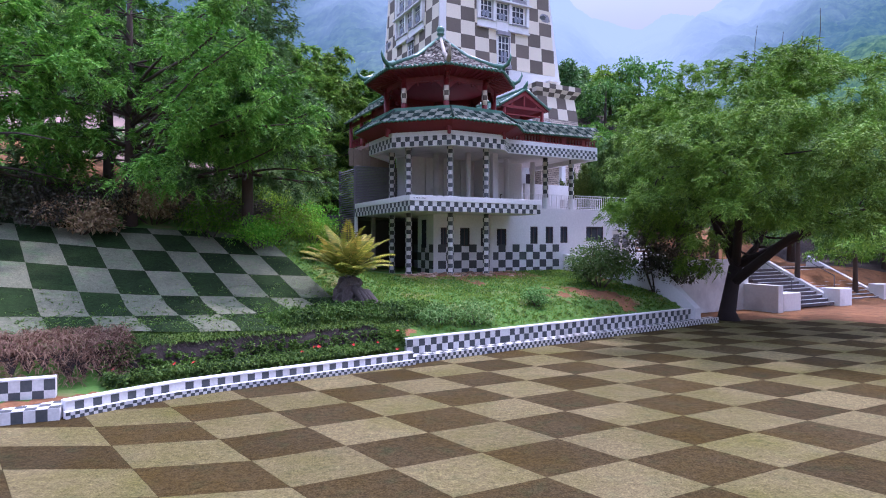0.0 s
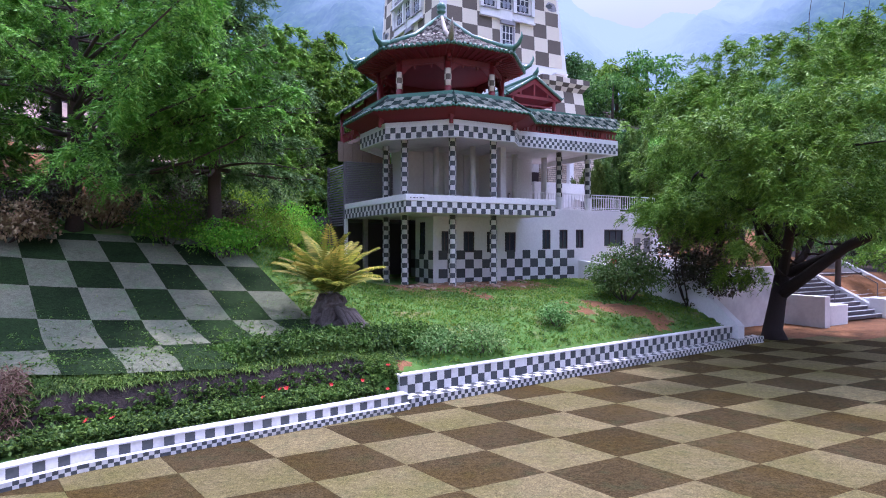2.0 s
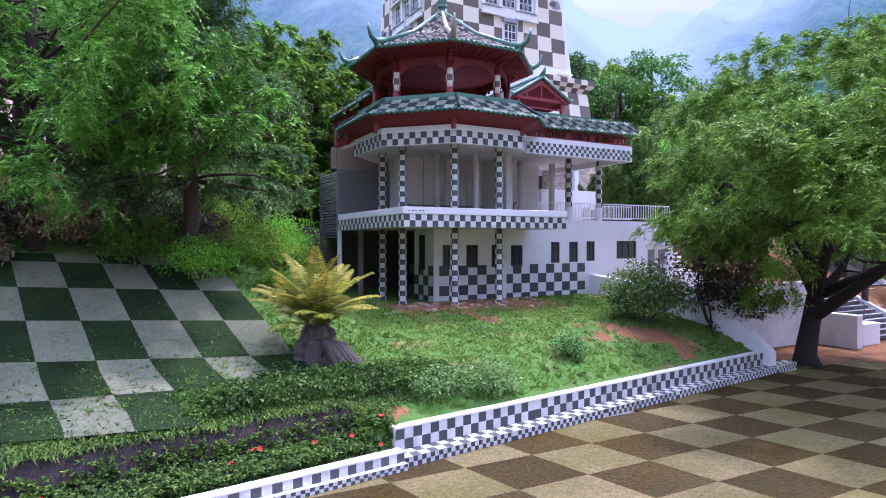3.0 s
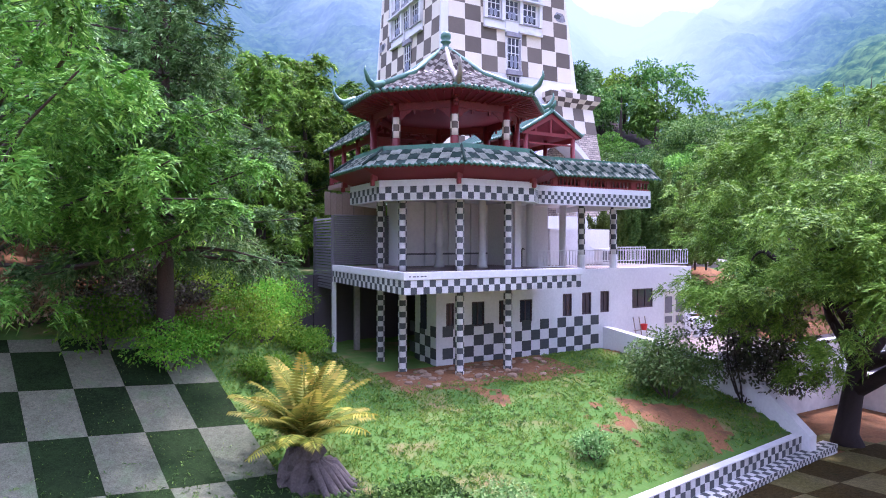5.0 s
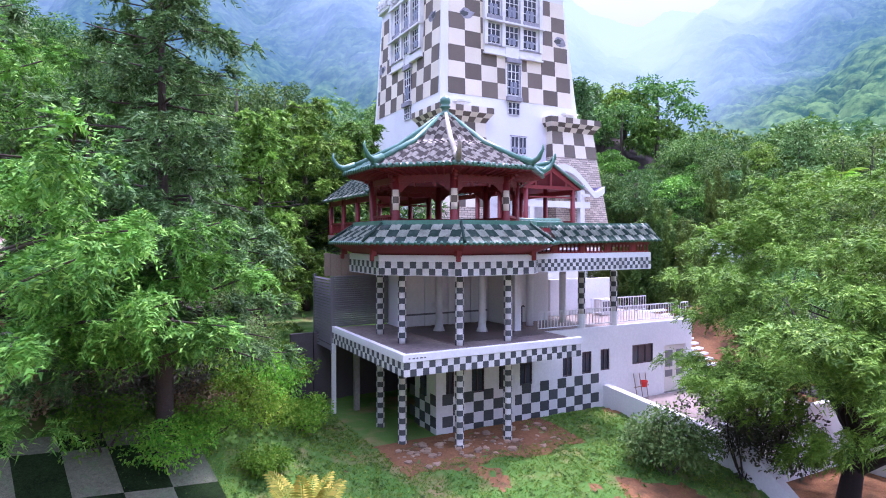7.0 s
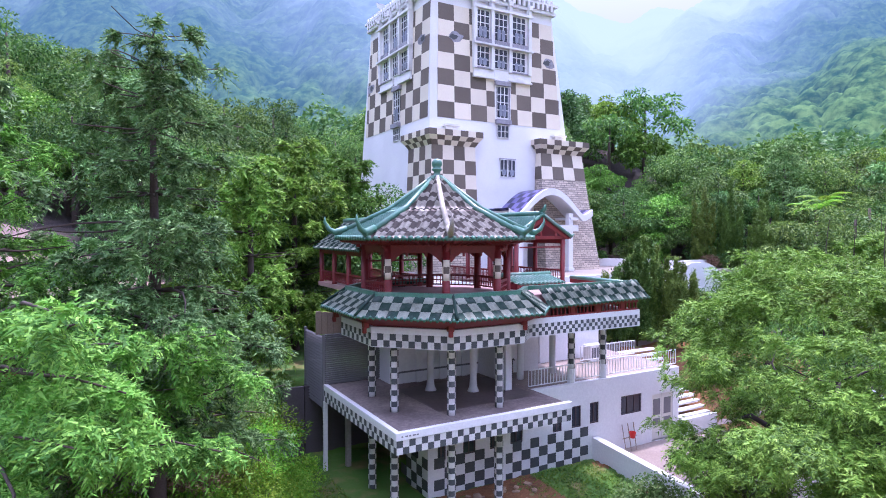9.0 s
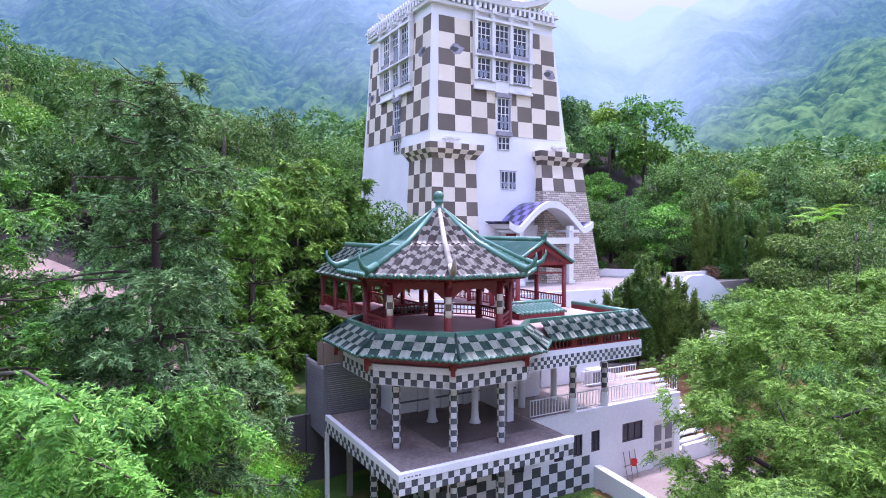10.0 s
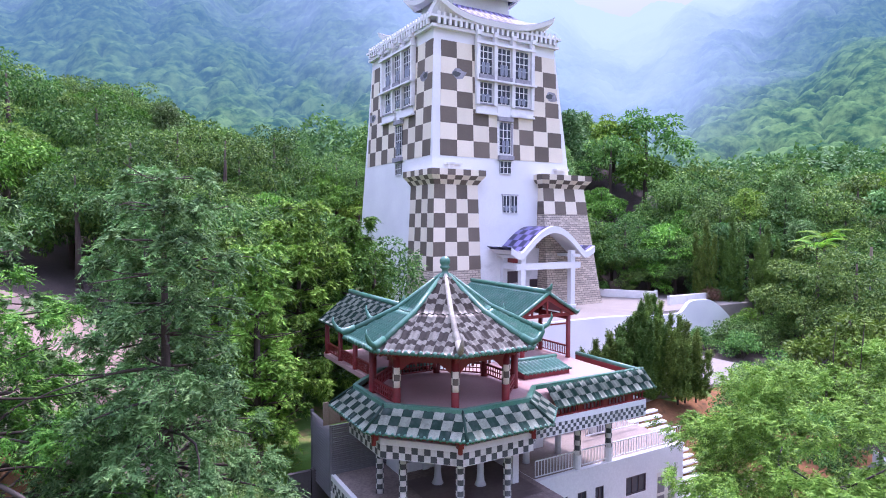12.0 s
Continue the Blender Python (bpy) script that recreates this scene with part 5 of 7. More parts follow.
SH_LO, SH_HI = (0.30, 17.2, 0.75, 17.2), (1.08, 14.0, 1.7, 14.5)
SZ0, SZ1 = BASE, 32.2


def shaft(z):
    t = (z - SZ0) / (SZ1 - SZ0)
    return [a + (b - a) * t for a, b in zip(SH_LO, SH_HI)]


part("shaft", frustum(bmesh.new(), SH_LO, SH_HI, SZ0, SZ1), WHITE, tower, "white tapering shaft")


def panel_on_front(u0, u1, z0, z1, mat, name="panel", proud=0.03, label=""):
    bm = bmesh.new()
    f0, f1 = shaft(z0)[2], shaft(z1)[2]
    lo = [bm.verts.new(p) for p in ((u0, f0 - proud, z0), (u1, f0 - proud, z0), (u1, f1 - proud, z1), (u0, f1 - proud, z1))]
    hi = [bm.verts.new(p) for p in ((u0, f0 + 0.02, z0), (u1, f0 + 0.02, z0), (u1, f1 + 0.02, z1), (u0, f1 + 0.02, z1))]
    bm.faces.new(lo)
    for i in range(4):
        bm.faces.new((lo[i], hi[i], hi[(i + 1) % 4], lo[(i + 1) % 4]))
    return part(name, bm, mat, tower, label)


def panel_on_side(v0, v1, z0, z1, mat, name="panel", proud=0.03):
    bm = bmesh.new()
    f0, f1 = shaft(z0)[0], shaft(z1)[0]
    lo = [bm.verts.new(p) for p in ((f0 - proud, v1, z0), (f0 - proud, v0, z0), (f1 - proud, v0, z1), (f1 - proud, v1, z1))]
    hi = [bm.verts.new(p) for p in ((f0 + 0.02, v1, z0), (f0 + 0.02, v0, z0), (f1 + 0.02, v0, z1), (f1 + 0.02, v1, z1))]
    bm.faces.new(lo)
    for i in range(4):
        bm.faces.new((lo[i], hi[i], hi[(i + 1) % 4], lo[(i + 1) % 4]))
    return part(name, bm, mat, tower)


CH = 1.39
Z_TOP = 31.1


def panel_span(face, z):
    """The panelled width of a face at a height."""
    t = (z - 21.4) / 9.7
    return (1.46 + 0.31 * t, 14.92 - 0.95 * t) if face == 0 else (1.62 + 0.03 * t, 15.15 - 0.8 * t)


STAIR = ((7.35, 9.1), (7.0, 8.3))
for face in range(2):
    for j in range(7):
        z1, z0 = Z_TOP - j * CH, Z_TOP - (j + 1) * CH
        a, b = panel_span(face, (z0 + z1) / 2)
        w = (b - a) / 8 if face == 0 else (b - a) / 9.4
        lo, hi = STAIR[face]
        for i in range(8 if face == 0 else 10):
            x0, x1 = a + i * w, min(a + (i + 1) * w, b)
            if j < 4 and 3 <= i <= (5 if face == 0 else 6):
                continue
            mat = TOWER_DARK if (i + j) % 2 == 0 else TOWER_CREAM
            for p, q in ((x0, min(x1, lo)), (max(x0, hi), x1)):
                if q - p > 0.03:
                    (panel_on_front if face == 0 else panel_on_side)(p, q, z0, z1, mat)


def bay(face):
    """A shallow window bay of three lights and two floors, stained ledges, and the stair windows below it."""
    b0, b1 = ((5.1, 11.35), (4.75, 11.5))[face]
    lights = (((5.35, 6.75), (7.32, 8.7), (9.25, 10.7)), ((5.2, 6.6), (7.2, 8.5), (9.3, 10.6)))[face]
    smid = (8.15, 7.6)[face]
    grp = part("window_bay", bmesh.new(), WHITE, tower, "white projecting window bay with pilasters")

    def put(name, x0, x1, z0, z1, proud, depth, mat, parent, label=""):
        bm = bmesh.new()
        f = shaft(28 if z0 > 25 else (z0 + z1) / 2)[2 if face == 0 else 0]
        if face == 0:
            box(bm, x0, x1, f - proud, f - proud + depth, z0, z1)
        else:
            box(bm, f - proud, f - proud + depth, x0, x1, z0, z1)
        return part(name, bm, mat, parent, label)

    def window(x0, x1, z0, z1, proud, cols, bars, label):
        win = put("window", x0, x1, z0, z1, proud, 0.05, GLASS, grp, label)
        for k in range(cols + 1):
            x = x0 + (x1 - x0) * k / cols
            put("frame", max(x0, x - 0.035), min(x1, x + 0.035), z0, z1, proud + 0.05, 0.04, WHITE_OLD, win)
        for f in bars:
            z = z0 + (z1 - z0) * f
            put("frame", x0, x1, z - 0.03, z + 0.03, proud + 0.06, 0.04, WHITE_OLD, win)
        # a lower casement pair set inside the large light, sky reflection painted into its colour
        if z1 - z0 > 1.5:
            for k in range(2):
                xa = x0 + (x1 - x0) * (0.2 + 0.32 * k)
                put("casement", xa, xa + (x1 - x0) * 0.26, z0 + 0.15, z0 + (z1 - z0) * 0.42, proud + 0.075, 0.03, REFLECTION_GLASS, win, "casement with a pale sky reflection painted in")

    put("backing", b0, b1, 26.1, 31.2, 0.16, 0.4, WHITE_OLD, grp)
    edges = [b0 + 0.12, (lights[0][1] + lights[1][0]) / 2, (lights[1][1] + lights[2][0]) / 2, b1 - 0.2]
    for x in edges:
        put("pilaster", x - 0.16, x + 0.16, 26.0, 31.9, 0.42, 0.4, WHITE_OLD, grp)
        put("pilaster_head", x - 0.2, x + 0.2, 31.9, 32.3, 0.55, 0.5, WHITE_OLD, grp)
    put("ledge", b0 - 0.1, b1 + 0.1, 28.05, 28.2, 0.62, 0.5, WHITE_OLD, grp, "stained balcony ledge")
    for (x0, x1) in lights:
        put("balcony_front", x0 - 0.1, x1 + 0.1, 28.2, 28.6, 0.5, 0.12, STAINED, grp, "black-stained balcony front")
    # aprons below, open in the middle for the stair light
    for x0, x1 in ((b0, lights[1][0] - 0.02), (lights[1][1] + 0.1, b1)):
        put("apron", x0, x1, 25.35, 26.1, 0.24, 0.3, WHITE_OLD, grp, "white apron panel below the bay")
        put("moulding", x0 - 0.05, x1 + 0.05, 25.2, 25.36, 0.42, 0.4, WHITE_OLD, grp)
        put("moulding", x0 + 0.1, x1 - 0.1, 26.0, 26.12, 0.34, 0.2, STAINED, grp)
    put("ledge", b0 - 0.1, b1 + 0.1, 31.2, 31.42, 0.5, 0.45, WHITE, grp)
    for x0, x1 in lights:
        window(x0, x1, 26.2, 27.95, 0.2, 3, (0.0, 0.35, 0.7, 1.0), "tall dark window")
        window(x0, x1, 28.62, 31.1, 0.2, 3, (0.0, 0.3, 0.55, 0.8, 1.0), "tall dark window")
    put("stair_strip", STAIR[face][0], STAIR[face][1], 19.6, 26.1, 0.015, 0.03, WHITE_OLD, grp, "plain white strip behind the stair windows")
    for z0, z1, bars in ((25.1, 26.0, (0.0, 0.5, 1.0)), (21.85, 24.65, (0.0, 0.25, 0.5, 0.75, 1.0)), (20.1, 21.2, (0.0, 0.5, 1.0))):
        window(smid - 0.62, smid + 0.62, z0, z1, 0.07, 3, bars, "narrow stair window")
    for z in (24.72, 21.3):
        put("sill", smid - 0.8, smid + 0.8, z, z + 0.38, 0.36, 0.4, STAINED, grp, "black-stained sill box")
    put("drip_stain", smid + 0.66, smid + 0.86, 20.0, 24.6, 0.02, 0.03, STAINED, grp, "grey water stain")
    if face == 0:
        for x in (7.8, 8.68):
            window(x, x + 0.74, 16.6, 18.15, 0.05, 2, (0.0, 0.35, 1.0), "small window with a broken lower pane")
        put("lintel", 7.7, 9.5, 18.18, 18.26, 0.12, 0.12, STAINED, grp)


bay(0)
bay(1)
brng = np.random.default_rng(8)
for face, x, z in ((0, 3.3, 28.35), (0, 13.4, 27.5), (1, 2.9, 28.2), (1, 13.9, 26.2)):
    for r, mat, proud, dx in ((0.62, STAINED, 0.05, 0.12), (0.34, TILE_DARK, 0.07, -0.08)):
        bm = bmesh.new()
        f = shaft(z)[2 if face == 0 else 0]
        ring = []
        for k in range(13):
            rr = r * brng.uniform(0.7, 1.25)
            a, b = x + dx + 1.2 * rr * math.cos(2 * math.pi * k / 13), z + 0.75 * rr * math.sin(2 * math.pi * k / 13)
            ring.append(bm.verts.new((a, f - proud, b) if face == 0 else (f - proud, a, b)))
        bm.faces.new(ring)
        part("broken_patch", bm, mat, tower, "ragged broken patch in the panelling")
# buttresses
BU_TOP = 18.9


def buttress(u0, u1, v0, v1, stone_z, flare, lean=None):
    """A square corner pier: stone courses low down, checks above, and a flaring checked crown."""
    FL = flare
    LV = flare if lean is None else lean
    bt = part("buttress", frustum(bmesh.new(), (u0 - FL, u1 + FL, v0 - LV, v1 + FL), (u0, u1, v0, v1), BASE, BU_TOP), WALLSTONE, tower, "stone corner buttress with checks")
    rows = int(round((BU_TOP - stone_z) / 1.2))
    for j in range(rows):
        z0, z1 = BU_TOP - (j + 1) * 1.2, BU_TOP - j * 1.2
        g0, g1 = FL * (BU_TOP - z0) / (BU_TOP - BASE) + 0.03, FL * (BU_TOP - z1) / (BU_TOP - BASE) + 0.03
        for face in range(4):
            n = 4
            for i in range(n):
                def pt(t, g, z):
                    h = (g - 0.03) * LV / FL + 0.03
                    if face == 0:
                        return (u0 - g + (u1 - u0 + 2 * g) * t, v0 - h, z)
                    if face == 1:
                        return (u0 - g, v1 + g - (v1 - v0 + g + h) * t, z)
                    if face == 2:
                        return (u1 + g, v0 - h + (v1 - v0 + g + h) * t, z)
                    return (u1 + g - (u1 - u0 + 2 * g) * t, v1 + g, z)
                ck = bmesh.new()
                ck.faces.new([ck.verts.new(p) for p in (pt(i / n, g0, z0), pt((i + 1) / n, g0, z0), pt((i + 1) / n, g1, z1), pt(i / n, g1, z1))])
                part("panel", ck, TOWER_CREAM if (i + j) % 2 else TOWER_DARK, bt)
    cr = bmesh.new()
    o = 0.55
    for j, (z0, z1, g0, g1) in enumerate(((BU_TOP, BU_TOP + 0.4, 0.03, o * 0.5), (BU_TOP + 0.4, BU_TOP + 0.75, o * 0.5, o), (BU_TOP + 0.75, BU_TOP + 1.25, o, o))):
        for face in range(4):
            n = 7
            for i in range(n):
                def pt(t, g, z):
                    if face == 0:
                        return (u0 - g + (u1 - u0 + 2 * g) * t, v0 - g, z)
                    if face == 1:
                        return (u0 - g, v1 + g - (v1 - v0 + 2 * g) * t, z)
                    if face == 2:
                        return (u1 + g, v0 - g + (v1 - v0 + 2 * g) * t, z)
                    return (u1 + g - (u1 - u0 + 2 * g) * t, v1 + g, z)
                f = cr.faces.new([cr.verts.new(p) for p in (pt(i / n, g0, z0), pt((i + 1) / n, g0, z0), pt((i + 1) / n, g1, z1), pt(i / n, g1, z1))])
                f.material_index = (i + j) % 2
    cr.faces.new([cr.verts.new(p) for p in ((u0 - o, v0 - o, BU_TOP + 1.2), (u1 + o, v0 - o, BU_TOP + 1.2), (u1 + o, v1 + o, BU_TOP + 1.2), (u0 - o, v1 + o, BU_TOP + 1.2))]).material_index = 1
    part("crown", cr, [TOWER_DARK, TOWER_CREAM], bt, "flaring checked crown")
    fin = bmesh.new()
    m = (u0 + u1) / 2
    box(fin, m - 0.5, m + 0.5, v0 + 0.3, v0 + 0.9, BU_TOP + 1.2, BU_TOP + 1.7)
    box(fin, m - 0.75, m + 0.75, v0 + 0.1, v0 + 1.1, BU_TOP + 1.7, BU_TOP + 1.85)
    part("cap_block", fin, WHITE_OLD, bt)
    return bt


buttress(0.5, 4.7, 0.5, 4.7, 11.3, 0.35)
buttress(11.9, 16.8, 0.5, 5.0, 15.9, 0.8, 1.9)
# cornice and roof
cn = bmesh.new()
s = SH_HI
box(cn, s[0] - 0.35, s[1] + 0.35, s[2] - 0.35, s[3] + 0.35, 32.0, 32.25)
box(cn, s[0] - 0.5, s[1] + 0.5, s[2] - 0.5, s[3] + 0.5, 32.75, 32.95)
part("cornice", cn, WHITE, tower)
bal_me = bpy.data.meshes.new("baluster")
bm = box(box(bmesh.new(), -0.12, 0.12, -0.12, 0.12, 32.25, 32.75), -0.12, 0.12, -0.12, 0.12, 32.95, 33.25)
bm.to_mesh(bal_me)
bm.free()
bal_me.materials.append(WHITE)
for face in range(4):
    for i in range(24):
        t = (i + 0.5) / 24
        if face in (0, 2):
            x = s[0] + (s[1] - s[0]) * t
            y = s[2] - 0.4 if face == 0 else s[3] + 0.4
        else:
            y = s[2] + (s[3] - s[2]) * t
            x = s[0] - 0.4 if face == 1 else s[1] + 0.4
        ob = new("baluster", bal_me)
        ob.parent = tower
        ob.location = (x, y, 0)


def curved_roof(u0, u1, v0, v1, z, rise, lift, depth, label):
    """A roof of four hips with upswept corners: blue tiles above, white edge and underside."""
    top, edge = bmesh.new(), bmesh.new()
    n, m = 24, 5
    corners = [(u0, v0), (u1, v0), (u1, v1), (u0, v1)]
    cx_, cy_ = (u0 + u1) / 2, (v0 + v1) / 2
    for f in range(4):
        a, b = corners[f], corners[(f + 1) % 4]
        grid = []
        for j in range(m + 1):
            r = j / m
            row = []
            for i in range(n + 1):
                t = i / n
                x, y = a[0] + (b[0] - a[0]) * t, a[1] + (b[1] - a[1]) * t
                swing = abs(2 * t - 1) ** 3
                zz = z + lift * swing * (1 - r) ** 2 + rise * r ** 1.6
                k = 1 - r * depth + 0.05 * swing * (1 - r)
                row.append((cx_ + (x - cx_) * k, cy_ + (y - cy_) * k, zz))
            grid.append(row)
        tv = [[top.verts.new(p) for p in row] for row in grid]
        for j in range(m):
            for i in range(n):
                fc = top.faces.new((tv[j][i], tv[j][i + 1], tv[j + 1][i + 1], tv[j + 1][i]))
                fc.material_index = (i + j) % 2
                fc.smooth = True
        lo = [edge.verts.new((p[0], p[1], p[2] - 0.02)) for p in grid[0]]
        hi = [edge.verts.new((cx_ + (p[0] - cx_) * 0.985, cy_ + (p[1] - cy_) * 0.985, p[2] - 0.5)) for p in grid[0]]
        inn = [edge.verts.new((cx_ + (p[0] - cx_) * 0.8, cy_ + (p[1] - cy_) * 0.8, z - 0.5)) for p in grid[0]]
        for i in range(n):
            edge.faces.new((lo[i + 1], lo[i], hi[i], hi[i + 1]))
            edge.faces.new((hi[i + 1], hi[i], inn[i], inn[i + 1]))
    rr = part("roof", top, [BLUE_DARK, BLUE_PALE], tower, label)
    part("eave", edge, WHITE, rr, "white scalloped eave")
    return rr


curved_roof(1.2, 13.0, 1.0, 12.6, 33.3, 1.8, 1.3, 0.45, "upswept blue tiled roof")
part("lantern", frustum(bmesh.new(), (4.6, 11.2, 4.6, 11.2), (4.9, 10.9, 4.9, 10.9), 33.2, 37.5), WHITE, tower)
curved_roof(3.6, 12.2, 3.6, 12.2, 37.2, 1.5, 1.2, 0.5, "small upper blue roof")

# porch with a wave-shaped roof
porch = thing("porch", "white porch with a wave-shaped blue checked roof", "porch", TOWER)
def wave(t):
    """Height across the porch, t from -1 to 1: an arch with outswept ends."""
    return 13.05 + 2.25 * math.cos(min(abs(t) / 0.76, 1) * math.pi / 2) ** 1.15 + (0.0 if abs(t) < 0.76 else 0.5 * ((abs(t) - 0.76) / 0.24) ** 1.5)


PU, PW, PV0, PV1 = 10.6, 4.65, -2.75, 0.85
for name, mats, dz, inset in (("roof", [BLUE_DARK, BLUE_PALE], 0.12, 0.0), ("vault", [WHITE], -0.12, 0.02)):
    bm = bmesh.new()
    n, m = 32, 5
    g = [[bm.verts.new((PU + PW * (2 * i / n - 1), PV0 + inset + (PV1 - PV0) * j / m, wave(2 * i / n - 1) + dz)) for i in range(n + 1)] for j in range(m + 1)]
    for j in range(m):
        for i in range(n):
            f = bm.faces.new((g[j][i], g[j][i + 1], g[j + 1][i + 1], g[j + 1][i]))
            f.material_index = (i // 2 + j) % 2 if len(mats) > 1 else 0
            f.smooth = True
    part(name, bm, mats, porch, "blue and violet checked tiles" if dz > 0 else "white vaulted ceiling")
fe = bmesh.new()
n = 32
lo = [fe.verts.new((PU + PW * (2 * i / n - 1), PV0 - 0.03, wave(2 * i / n - 1) - 0.45)) for i in range(n + 1)]
hi = [fe.verts.new((PU + PW * (2 * i / n - 1), PV0 - 0.03, wave(2 * i / n - 1) + 0.13)) for i in range(n + 1)]
lo2 = [fe.verts.new(v.co + Vector((0, 0.3, 0))) for v in lo]
hi2 = [fe.verts.new(v.co + Vector((0, 0.3, 0))) for v in hi]
for i in range(n):
    fe.faces.new((lo[i], lo[i + 1], hi[i + 1], hi[i]))
    fe.faces.new((lo2[i], lo2[i + 1], lo[i + 1], lo[i]))
    fe.faces.new((hi[i], hi[i + 1], hi2[i + 1], hi2[i]))
part("front_edge", fe, WHITE, porch, "white curved edge")
for u in (7.4, 12.9):
    for v in (-2.3, 0.3):
        part("column", box(bmesh.new(), u - 0.25, u + 0.25, v - 0.25, v + 0.25, 8.2, 13.3, 0, 0.03), WHITE, porch)
        part("plinth", box(bmesh.new(), u - 0.34, u + 0.34, v - 0.34, v + 0.34, 8.2, 8.5, 0, 0.03), WHITE, porch)
part("cross_beam", box(bmesh.new(), 6.7, 13.75, -2.56, -2.06, 11.72, 12.26), WHITE, porch)
part("side_beam", box(bmesh.new(), 7.2, 7.6, -2.05, 0.7, 11.72, 12.24), WHITE, porch)
part("side_beam", box(bmesh.new(), 12.7, 13.1, -2.05, 0.7, 11.72, 12.24), WHITE, porch)
part("eave_beam", box(bmesh.new(), 6.75, 7.35, -2.7, 0.7, 12.72, 12.95), WHITE, porch)
part("eave_beam", box(bmesh.new(), 12.75, 13.6, -2.7, 0.7, 12.72, 12.95), WHITE, porch)
part("inner_wall", box(bmesh.new(), 5.0, 12.2, 0.45, 0.7, 8.2, 13.4), WHITE_OLD, porch)
door_hole = part("doorway", box(bmesh.new(), 7.9, 9.7, 0.40, 0.44, 8.2, 11.4), DARK_FRAME, porch, "dark doorway")
part("door_bar", box(bmesh.new(), 7.9, 9.7, 0.36, 0.40, 10.2, 10.35), WHITE, door_hole, "white cross bar")
part("sign_board", box(bmesh.new(), 7.9, 9.5, 0.36, 0.42, 12.0, 12.6), RED, porch, "red board over the doorway")
part("niche", box(bmesh.new(), 10.4, 11.5, 0.40, 0.44, 8.4, 10.6), DARK_FRAME, porch, "dark arched side opening")

# ---- plants ----


def tuft_cloud(rng, centres, outward, fingers, length, leaflets, droop=0.45, loose=0.75, up=0.2):
    """Tufts: short needled fingers bursting outward from each centre and hanging at their tips."""
    n = len(centres)
    d = unit(outward[:, None, :] * 0.8 + rng.normal(size=(n, fingers, 3)) * loose + np.array([0, 0, up]))
    base = centres[:, None, :] + rng.normal(size=(n, fingers, 3)) * 0.06 - d * 0.05
    return sprays(rng, base.reshape(-1, 3), d.reshape(-1, 3), length, leaflets, 1.0, droop)


def limb(bm, p, q, r0, r1, rng, bend=0.12, n=6, seg=7):
    p, q = Vector(p), Vector(q)
    L = (q - p).length
    pts = []
    o = Vector(rng.normal(size=3)) * bend * L
    for i in range(n):
        t = i / (n - 1)
        pts.append(p.lerp(q, t) + o * math.sin(math.pi * t) + Vector(rng.normal(size=3)) * 0.006 * L * (0 < i < n - 1))
    tube(bm, pts, [r0 + (r1 - r0) * i / (n - 1) for i in range(n)], seg)
    return pts


